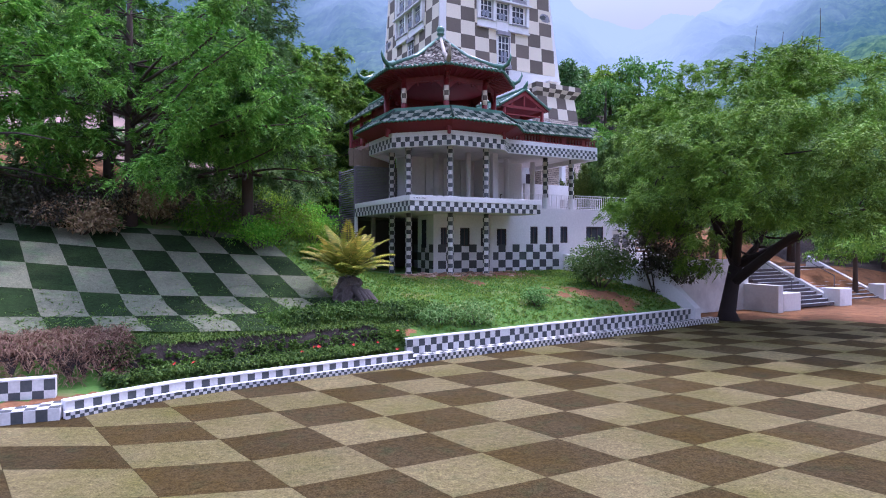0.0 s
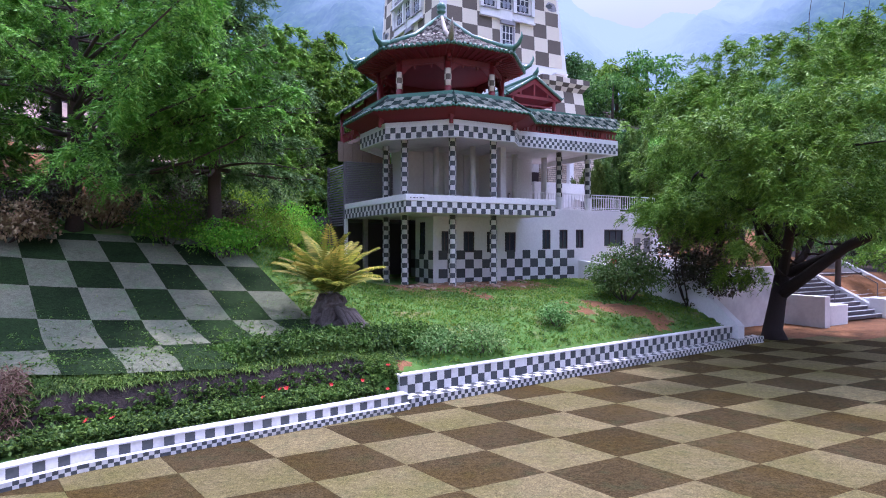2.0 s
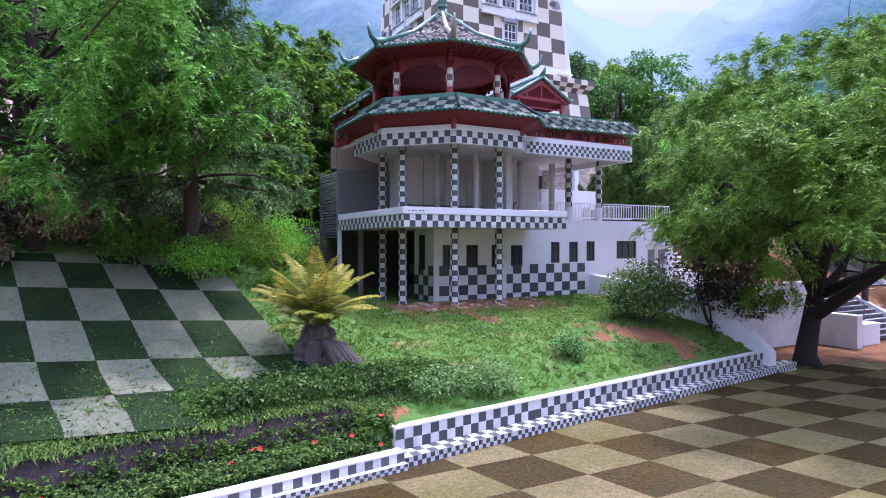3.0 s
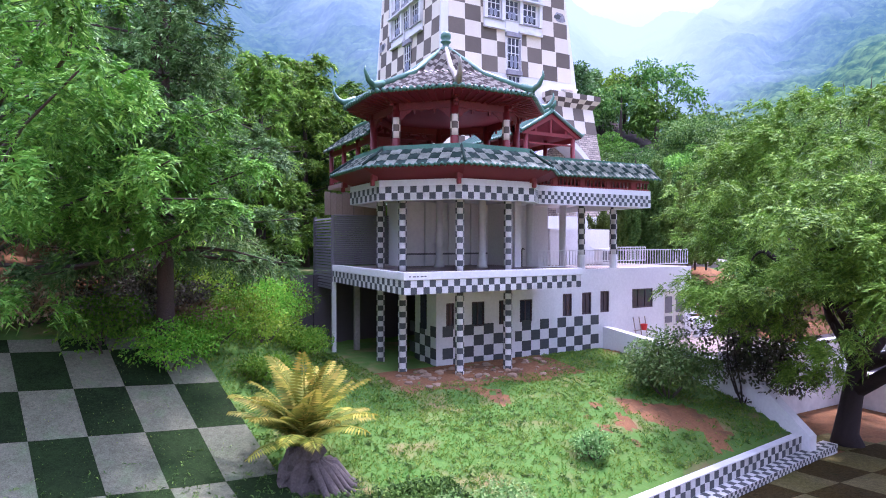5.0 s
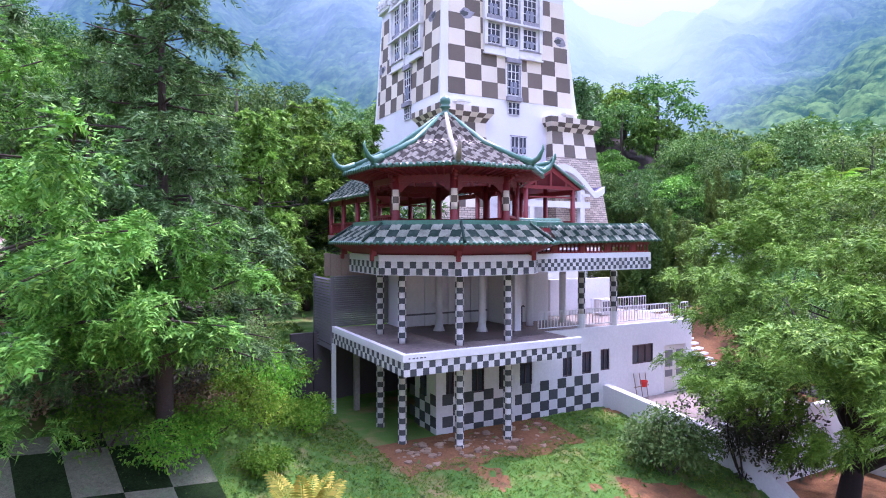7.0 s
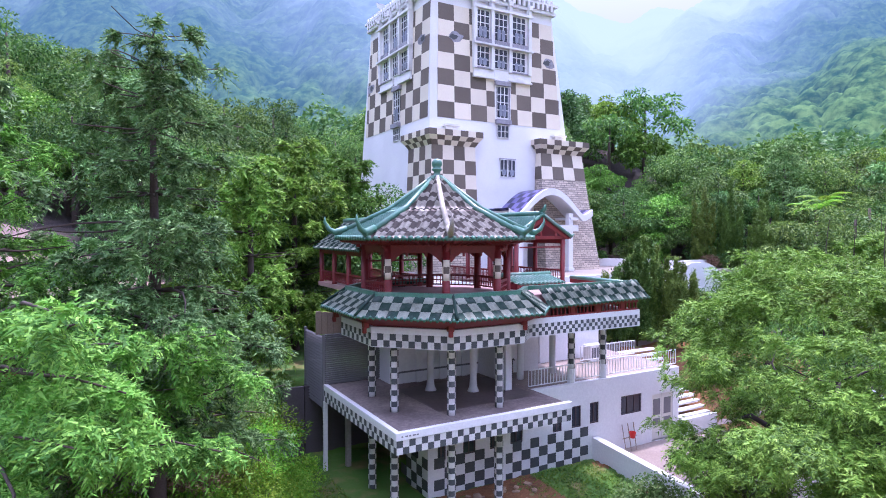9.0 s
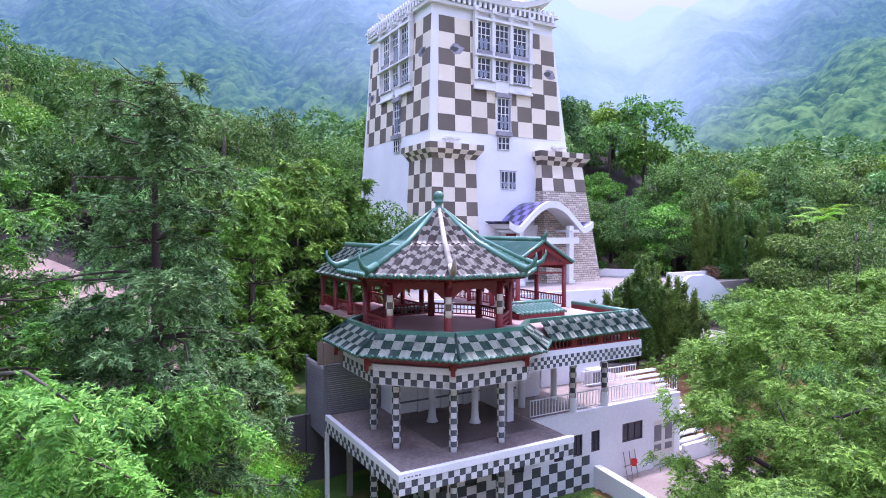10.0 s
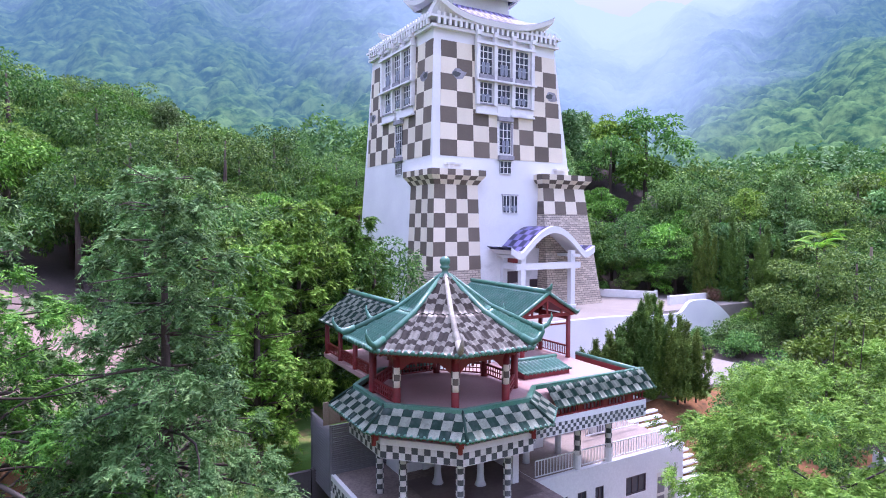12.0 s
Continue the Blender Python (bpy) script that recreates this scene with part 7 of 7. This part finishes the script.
# wooded slopes: a few kinds of tree, repeated
def forest_tree(seed, h, r, mat, kind, q=18, leaf=0.85):
    rng = np.random.default_rng(seed)
    tree = thing("tree", "leafy forest tree on the wooded slope" if kind == 0 else "dark green conifer on the wooded slope", "tree", pose(0, -200 - seed, -60), "trees on the wooded slopes")
    tr = bmesh.new()
    tube(tr, [(0, 0, -1.0), (0.1, 0, h * 0.4), (0, 0.1, h * 0.8)], [0.3, 0.2, 0.06], 7)
    part("trunk", tr, BARK, tree, "", True)
    pads = []
    m = 34 if kind == 0 else 44
    for k in range(m):
        if kind == 0:
            d = unit(rng.normal(size=3))
            d[2] = abs(d[2]) * 1.1 - 0.35
            p = np.array([0, 0, h * 0.5]) + d * np.array([r, r, h * 0.48]) * rng.uniform(0.6, 1.05)
        else:
            t = (k + rng.uniform()) / m
            a = k * 2.4
            p = np.array([math.cos(a) * r * (1.05 - t) * 0.9, math.sin(a) * r * (1.05 - t) * 0.9, h * (0.08 + 0.92 * t)])
        pads.append(p)
    rng2 = np.random.default_rng(seed + 1)
    P = np.array(pads)
    n = len(P)
    d = unit(rng2.normal(size=(n, q, 3)) + np.array([0, 0, 0.35]))
    c = (P[:, None, :] + d * rng2.uniform(0.5, 1.0, (n, q, 1)) * np.array([1, 1, 0.55]) * (0.21 * r + 0.28)).reshape(-1, 3)
    w = unit(d.reshape(-1, 3) + rng2.normal(size=(n * q, 3)) * 0.5)
    cr = new("crown", leaf_mesh("crown", c, w, leaf, leaf * 0.36, mat, rng2, 0.3, 0.9, three=True))
    cr.parent = tree
    return tree


SHAPES = ((101, 11, 4.2, LEAF_FOREST, 0), (111, 9, 3.6, LEAF_FINE, 0), (121, 10, 4.4, LEAF_FOREST, 0), (131, 12, 4.8, LEAF_FOREST, 0), (141, 8.5, 3.7, LEAF_PINE, 1))
KINDS = [forest_tree(*s, 230, 0.27) for s in SHAPES]
SPARSE = [forest_tree(s[0] + 500, *s[1:], 90, 0.48) for s in SHAPES]
frng = np.random.default_rng(77)


def tower_plan(x, y):
    return (x + 0.4) * 0.8805 + (y - 56.5) * 0.4741, -(x + 0.4) * 0.4741 + (y - 56.5) * 0.8805


def wood_ground(x, y):
    u, v = tower_plan(x, y)
    return max(gz(x, y), 8.2) if -6 < u < 36 and -8 < v < 26 else gz(x, y)


placed = []
spots = []
for _ in range(26000):
    x, y = frng.uniform(-130, 150), 26 + 130 * frng.uniform() ** 1.35
    u, v = tower_plan(x, y)
    if -8 < u < 36 and -13 < v < 22 and not (u > 15 and u + 1.05 * v > 26.5):
        continue
    if 4 < u < 27 and -23 < v < -12:
        continue
    hu = (x + 1.41) * 0.8805 + (y - 25.68) * 0.4741
    hv = -(x + 1.41) * 0.4741 + (y - 25.68) * 0.8805
    if -4.5 < hu < 32 and -16 < hv < 19:
        continue
    if x > -13 and y < 38 and x < 24:
        continue
    if x < 0 and y < 33 or (-30 < x < -10 and y < 47):
        continue
    if x > 18 and y < 42:
        continue
    dist = math.hypot(x, y - 8)
    if abs(x) > 0.85 * (y - 2) + 4:
        continue
    gap = 3.0 + 0.012 * dist
    if any((x - a) ** 2 + (y - b) ** 2 < gap * gap for a, b in placed):
        continue
    placed.append((x, y))
    spots.append((dist, x, y))
spots.sort()
for k, (dist, x, y) in enumerate(spots[:252]):
    src = (KINDS if k < 130 else SPARSE)[int(frng.integers(0, 5))]
    s = frng.uniform(0.72, 1.18)
    copy_thing(src, pose(x, y, wood_ground(x, y) - 0.5, 0, 0, frng.uniform(0, 360)) @ Matrix.Scale(s, 4))
for j, src in enumerate(SPARSE):
    x, y = (-60 + 30 * j, 125 + 6 * j)
    src.matrix_basis = pose(x, y, gz(x, y) - 0.3)
for src in KINDS:
    x, y = {0: (-17, 53), 1: (-23, 52), 2: (30, 76), 3: (40, 70), 4: (-9, 50)}[KINDS.index(src)]
    src.matrix_basis = pose(x, y, gz(x, y) - 0.3)
for k, (x, y) in enumerate(((21.0, 35.5), (25.5, 37.0), (18.5, 40.5), (30.0, 40.0), (23.0, 42.5), (34.0, 36.0), (16.8, 37.4))):
    copy_thing(KINDS[(0, 1, 3)[k % 3]], pose(x, y, gz(x, y) - 0.2, 0, 0, 70 * k) @ Matrix.Scale(0.62, 4))
for k, (x, y) in enumerate(((-13.5, 43.5), (-17.2, 42.0), (-21.0, 43.0), (-25.0, 42.4), (-15.6, 46.6), (-19.6, 47.0), (-23.6, 46.8), (-28.6, 44.0))):
    copy_thing(KINDS[(0, 4, 3, 1)[k % 4]], pose(x, y, gz(x, y) - 1.0, 0, 0, 53 * k) @ Matrix.Scale(0.66 + 0.06 * (k % 3), 4))
# the wood's edge along the back of the plaza, low crowns down to the ground
for k, (u, v) in enumerate(((17.0, 9.4), (19.6, 8.2), (21.6, 6.4), (23.6, 5.0), (25.2, 2.6), (27.0, 1.4), (28.8, -0.6), (30.6, -2.0), (33.0, -3.0), (35.5, -5.5), (37.5, -9.5), (36.5, -13.0))):
    x, y = -0.4 + u * 0.8805 - v * 0.4741, 56.5 + u * 0.4741 + v * 0.8805
    copy_thing(KINDS[(0, 3, 1)[k % 3]], pose(x, y, wood_ground(x, y) - 1.4, 0, 0, 77 * k) @ Matrix.Scale(0.62 + 0.07 * (k % 4), 4))
for k, (u, v) in enumerate(((26.6, -10.4), (29.0, -12.4), (31.8, -12.0), (27.6, -14.6), (30.6, -15.6), (34.2, -14.4), (33.0, -18.0), (36.5, -17.0))):
    x, y = -0.4 + u * 0.8805 - v * 0.4741, 56.5 + u * 0.4741 + v * 0.8805
    copy_thing(KINDS[(1, 0, 1, 3)[k % 4]], pose(x, y, 4.4, 0, 0, 61 * k) @ Matrix.Scale(0.5 + 0.05 * (k % 3), 4))
# the far woods in one mass
rngf = np.random.default_rng(91)
fc, fw = [], []
for dist, x, y in spots[252:]:
    z = gz(x, y)
    n = 260
    d = unit(rngf.normal(size=(n, 3)) + np.array([0, 0, 0.5]))
    h = rngf.uniform(6, 11)
    lump = 1 + 0.22 * np.sin(d[:, :1] * 7 + x) * np.cos(d[:, 1:2] * 6 + y)
    fc.append(np.array([x, y, z + h * 0.5]) + d * np.array([3.6, 3.6, h * 0.5]) * lump * rngf.uniform(0.75, 1.05, (n, 1)))
    fw.append(unit(d + rngf.normal(size=(n, 3)) * 0.7))
fo = new("far_woods", leaf_mesh("far_woods", np.concatenate(fc), np.concatenate(fw), 1.1, 0.5, LEAF_FAR, rngf, 0.3, 0.8, three=True))
tagged(fo, "dense dark green woods on the far slopes", "woods", kind="stuff")

# wooded mountains far off, half lost in painted haze and cloud
def mountain_height(x, y):
    """The mountain sides: a near shoulder, a far wall, and a green spur to the side."""
    s = x / y
    z = np.interp(y, [110, 170, 260, 420, 700, 900], [8, 24, 58, 160, 360, 430])
    fold = 0.05 * np.sin(s * 7.0 + 0.6) + 0.05 * np.sin(s * 15 + y * 0.006) + 0.035 * np.sin(s * 31 + y * 0.011 + 2) + 0.02 * np.sin(s * 57 - y * 0.02)
    z = z * (1 + fold * np.clip((y - 110) / 200, 0, 1))
    spur = 30 * np.exp(-((s - 0.78) / 0.20) ** 2) * np.exp(-((y - 250) / 70) ** 2)
    valley = 1 - 0.35 * np.exp(-((s - 0.30) / 0.16) ** 2) * smooth(y, 150, 300)
    return z * valley + spur


def canopy(x, y, cell, seed):
    """Rounded tree tops: the highest of the crowns set one to a cell, with uneven sizes."""
    best = np.zeros_like(x)
    ix, iy = np.floor(x / cell), np.floor(y / cell)
    for a in (-1, 0, 1):
        for b in (-1, 0, 1):
            cx_, cy_ = ix + a, iy + b
            h1 = np.modf(np.abs(np.sin(cx_ * 127.1 + cy_ * 311.7 + seed)) * 43758.5453)[0]
            h2 = np.modf(np.abs(np.sin(cx_ * 269.5 + cy_ * 183.3 + seed)) * 24634.6345)[0]
            h3 = np.modf(np.abs(np.sin(cx_ * 419.2 + cy_ * 371.9 + seed)) * 35897.1234)[0]
            r2 = ((x - (cx_ + h1) * cell) ** 2 + (y - (cy_ + h2) * cell) ** 2) / (cell * (0.55 + 0.4 * h3)) ** 2
            best = np.maximum(best, np.sqrt(np.clip(1 - r2, 0, 1)) * (0.6 + 0.6 * h3))
    return best


def mountain_material():
    """Forest canopy with blue haze painted in as a glow that thickens with distance, and glowing cloud on the heights.
    """
    m = bpy.data.materials.new("mountain_painted_haze")
    m.use_nodes = True
    n, l = m.node_tree.nodes, m.node_tree.links
    n.clear()

    def math_node(op, a, b=None, c=None, clamp=False):
        q = n.new("ShaderNodeMath")
        q.operation, q.use_clamp = op, clamp
        for k, v in enumerate((a, b, c)):
            if v is None:
                continue
            if isinstance(v, (int, float)):
                q.inputs[k].default_value = v
            else:
                l.new(v, q.inputs[k])
        return q.outputs[0]

    def noise_node(scale, detail, rough):
        q = n.new("ShaderNodeTexNoise")
        q.inputs["Scale"].default_value, q.inputs["Detail"].default_value, q.inputs["Roughness"].default_value = scale, detail, rough
        l.new(co.outputs["Object"], q.inputs["Vector"])
        return q.outputs["Fac"]

    def ramp(v, a, b):
        q = n.new("ShaderNodeMapRange")
        q.interpolation_type = "SMOOTHSTEP"
        q.inputs[1].default_value, q.inputs[2].default_value = a, b
        l.new(v, q.inputs[0])
        return q.outputs[0]

    out, co, sep = n.new("ShaderNodeOutputMaterial"), n.new("ShaderNodeTexCoord"), n.new("ShaderNodeSeparateXYZ")
    l.new(co.outputs["Object"], sep.inputs[0])
    mix = n.new("ShaderNodeMix")
    mix.data_type = "RGBA"
    mix.inputs[6].default_value, mix.inputs[7].default_value = (0.012, 0.050, 0.018, 1), (0.120, 0.210, 0.060, 1)
    l.new(ramp(noise_node(0.16, 8, 0.7), 0.36, 0.66), mix.inputs[0])
    leafy = n.new("ShaderNodeBsdfDiffuse")
    l.new(mix.outputs[2], leafy.inputs["Color"])
    # haze and cloud are painted as emission, not lit air
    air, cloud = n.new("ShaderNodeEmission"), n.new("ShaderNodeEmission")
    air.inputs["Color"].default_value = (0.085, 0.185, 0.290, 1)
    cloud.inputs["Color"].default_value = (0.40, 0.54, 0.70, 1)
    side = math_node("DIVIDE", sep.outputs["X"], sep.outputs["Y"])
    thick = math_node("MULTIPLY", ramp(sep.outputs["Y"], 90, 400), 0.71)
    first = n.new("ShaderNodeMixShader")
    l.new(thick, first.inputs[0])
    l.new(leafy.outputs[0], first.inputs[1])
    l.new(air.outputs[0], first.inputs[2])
    # painted cloud glow: high up, and most of all over the gap between the mountains
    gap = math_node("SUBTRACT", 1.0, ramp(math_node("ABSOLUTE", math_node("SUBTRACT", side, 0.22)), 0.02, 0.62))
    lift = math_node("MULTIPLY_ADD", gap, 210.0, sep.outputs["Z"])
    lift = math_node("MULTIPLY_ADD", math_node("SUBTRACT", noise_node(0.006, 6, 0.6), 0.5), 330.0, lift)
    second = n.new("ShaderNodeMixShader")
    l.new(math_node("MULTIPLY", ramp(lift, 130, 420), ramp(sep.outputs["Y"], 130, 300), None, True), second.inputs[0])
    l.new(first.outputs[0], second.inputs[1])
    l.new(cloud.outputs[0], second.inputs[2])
    l.new(second.outputs[0], out.inputs["Surface"])
    return m


ms, my = np.linspace(-1.15, 1.15, 640), 112 * (820 / 112) ** np.linspace(0, 1, 280)
MS, MY = np.meshgrid(ms, my, indexing="ij")
MX = MS * MY
MZ_ = mountain_height(MX, MY)
MZ_ = MZ_ + 6.5 * canopy(MX, MY, 8.5, 1.0) + 1.6 * canopy(MX, MY, 2.6, 5.0)
mi_ = np.arange(MS.size).reshape(MS.shape)
mf = np.stack([mi_[:-1, :-1], mi_[1:, :-1], mi_[1:, 1:], mi_[:-1, 1:]], -1).reshape(-1, 4)
tagged(new("backdrop", quads("backdrop", np.stack([MX, MY, MZ_], -1).reshape(-1, 3), mf, mountain_material(), None, True)), "wooded blue-green mountain sides with haze and cloud painted in", "mountain", kind="structure")

# ---- undergrowth along the kerb ----


def kerb_points(rng, n, a0, a1, d0, d1):
    a, d = rng.uniform(a0, a1, n), rng.uniform(d0, d1, n)
    p = KERB_START[None] + KERB_WAY[None] * a[:, None] + KERB_IN[None] * d[:, None]
    z = ground_height(p[:, 0], p[:, 1])
    return np.stack([p[:, 0], p[:, 1], z], -1), a, d


def stuff(name, me, label, category):
    return tagged(new(name, me), label, category, kind="stuff")


urng = np.random.default_rng(201)
c, a, d = kerb_points(urng, 2900, -1.4, 6.4, 0.28, 1.16)
c[:, 2] += urng.uniform(0, 0.24, len(c))
k = 12
dirs = unit(urng.normal(size=(len(c), k, 3)) * np.array([1, 1, 0.5]) + np.array([0, 0, 0.5]))
stuff("flower_bed_leaves", leaf_mesh("flower_bed_leaves", np.repeat(c, k, 0), dirs.reshape(-1, 3), 0.085, 0.02, LEAF_BED, urng, 0.2, 0.7), "low dark green bedding plants behind the kerb", "bedding plants")
# overgrown top of the bank
c, a, d = kerb_points(urng, 4200, -4.0, 8.6, 1.3, 2.5)
k = 7
dirs = unit(urng.normal(size=(len(c), k, 3)) * np.array([1, 1, 0.35]) + np.array([0.25, -0.35, 0.55]))
stuff("bank_grass", leaf_mesh("bank_grass", np.repeat(c, k, 0), dirs.reshape(-1, 3), 0.2, 0.012, LEAF_BED, urng, 0.45, 0.9), "long dark grass hanging over the bank's edge", "grass")
c, a, d = kerb_points(urng, 1700, 2.5, 9.0, 1.5, 2.6)
c[:, 2] += urng.uniform(0.0, 0.38, len(c)) * np.sin(np.clip((a - 2.5) / 6.5, 0, 1) * np.pi) ** 0.5
k = 12
dirs = unit(urng.normal(size=(len(c), k, 3)) + np.array([0, 0, 0.5]))
stuff("low_hedge", leaf_mesh("low_hedge", np.repeat(c, k, 0), dirs.reshape(-1, 3), 0.10, 0.02, LEAF_BED, urng, 0.2, 0.7), "loose low hedge along the top of the bank", "hedge")
c, a, d = kerb_points(urng, 900, -4.2, -0.8, 0.75, 2.0)
c[:, 2] += urng.uniform(0, 0.2, len(c))
k = 10
dirs = unit(urng.normal(size=(len(c), k, 3)) * np.array([1, 1, 0.4]) + np.array([0.2, -0.2, 0.3]))
stuff("dry_grass", leaf_mesh("dry_grass", np.repeat(c, k, 0), dirs.reshape(-1, 3), 0.25, 0.009, DRY, urng, 0.5, 0.9), "dry brown grass and twigs", "dry grass")
c, a, d = kerb_points(urng, 2600, -4.0, 7.2, 2.2, 5.6)
c = c[urng.uniform(size=len(c)) < np.clip(1.15 - (d - 2.2) / 2.6, 0.12, 1) * np.where(a > 3, 1.0, 0.7)]
c[:, 2] += 0.08
k = 5
dirs = unit(urng.normal(size=(len(c), k, 3)) * np.array([1, 1, 0.3]) + np.array([0.1, -0.2, 0.6]))
stuff("cover_grass", leaf_mesh("cover_grass", np.repeat(c, k, 0), dirs.reshape(-1, 3), 0.13, 0.011, LEAF_BED, urng, 0.35, 0.9), "thin grass growing through the lower edge of the cover", "grass")
# lawn
n = 75000
xs, ys = urng.uniform(-9, 11.5, n), urng.uniform(15, 36, n)
al = (xs - KERB_START[0]) * KERB_WAY[0] + (ys - KERB_START[1]) * KERB_WAY[1]
dd = (xs - KERB_START[0]) * KERB_IN[0] + (ys - KERB_START[1]) * KERB_IN[1]
hu = (xs + 1.41) * 0.8805 + (ys - 25.68) * 0.4741
hv = -(xs + 1.41) * 0.4741 + (ys - 25.68) * 0.8805
patchy = np.array([-bareness(x, y) for x, y in zip(xs, ys)])
keep = (dd > 0.85) & (hu < 10.3) & ~((hu > 2.3) & (hv > 2.4)) & ~((hu > -0.3) & (hv > 6.5)) & (patchy > -0.42 - 0.25 * (hu < 2) + 0.2 * urng.normal(size=n)) & ~((hu > 0) & (hu < 6) & (hv > 0.3))
xs, ys = xs[keep], ys[keep]
c = np.stack([xs, ys, ground_height(xs, ys) - 0.01], -1)
k = 3
dirs = unit(urng.normal(size=(len(c), k, 3)) * np.array([0.7, 0.7, 0.2]) + np.array([0, 0, 1.0]))
stuff("lawn_grass", leaf_mesh("lawn_grass", np.repeat(c, k, 0), dirs.reshape(-1, 3), 0.13, 0.009, GRASS, urng, 0.2, 1.2), "patchy green lawn grass", "grass")
c2 = c[urng.uniform(size=len(c)) < 0.04 + 0.16 * np.clip(np.array([noise.noise(Vector((p[0] * 0.7, p[1] * 0.7, 9))) for p in c]), 0, 1)]
k = 9
dirs = unit(urng.normal(size=(len(c2), k, 3)) * np.array([1, 1, 0.3]) + np.array([0, 0, 0.4]))
stuff("lawn_weeds", leaf_mesh("lawn_weeds", np.repeat(c2, k, 0), dirs.reshape(-1, 3), 0.13, 0.03, LEAF_BUSH, urng, 0.2, 0.5), "broad-leaved weeds in the lawn", "weeds")
# red flowers
bm = bmesh.new()
for k in range(7):
    t = 2 * math.pi * k / 7
    q = [(0, 0, 0), (0.03 * math.cos(t - 0.4), 0.03 * math.sin(t - 0.4), 0.02), (0.055 * math.cos(t), 0.055 * math.sin(t), 0.03), (0.03 * math.cos(t + 0.4), 0.03 * math.sin(t + 0.4), 0.02)]
    bm.faces.new([bm.verts.new(p) for p in q])
fl_me = bpy.data.meshes.new("flower")
bm.to_mesh(fl_me)
bm.free()
fl_me.materials.append(FLOWER)
c, a, d = kerb_points(urng, 10, -1.2, 6.2, 0.4, 0.95)
for p in c:
    ob = new("flower", fl_me)
    ob.matrix_basis = pose(p[0], p[1], p[2] + 0.27, urng.uniform(10, 50), 0, urng.uniform(-60, 60)) @ Matrix.Scale(urng.uniform(0.8, 1.3), 4)
    tagged(ob, "small bright red flower in the bed", "flower", "red flowers in the bed")
# stones at the foot of the posts
srng = np.random.default_rng(301)
st = []
for k in range(4):
    bm = bmesh.new()
    bmesh.ops.create_icosphere(bm, subdivisions=1, radius=1.0)
    for v in bm.verts:
        v.co = Vector([math.copysign(abs(q) ** 0.6, q) for q in v.co]) * (1 + 0.16 * srng.normal())
        v.co.z *= 0.6
    me = bpy.data.meshes.new("stone")
    bm.to_mesh(me)
    bm.free()
    me.materials.append(STONE)
    st.append(me)
for k in range(110):
    u, v = srng.uniform(0.3, 6.4), srng.uniform(0.0, 2.0)
    p = HOUSE @ Vector((u, v, 0))
    ob = new("stone", st[k % 4])
    r = 0.045 + 0.13 * srng.uniform() ** 2
    ob.matrix_basis = pose(p.x, p.y, gz(p.x, p.y) + r * 0.25, 0, 0, srng.uniform(0, 360)) @ Matrix.Scale(r, 4)
    tagged(ob, "pale broken stone on bare soil under the house", "stone", "stones at the foot of the posts")
bare = thing("bare_soil", "bare reddish soil strip along the house", "soil", HOUSE, kind="structure")
vs, fs = [], []
nu, nv = 30, 14
for i in range(nu + 1):
    for j in range(nv + 1):
        u = -0.2 + 7.4 * i / nu
        v = -0.5 + 2.95 * j / nv + 0.25 * math.sin(u * 2.3) * (1 - j / nv)
        p = HOUSE @ Vector((u, v, 0))
        vs.append((u, v, gz(p.x, p.y) + (0.03 if 0 < i < nu and j > 0 else -0.06)))
for i in range(nu):
    for j in range(nv):
        k = i * (nv + 1) + j
        fs.append((k, k + nv + 1, k + nv + 2, k + 1))
so_ = new("soil", quads("soil", vs, fs, SOIL, None, True))
so_.parent = bare
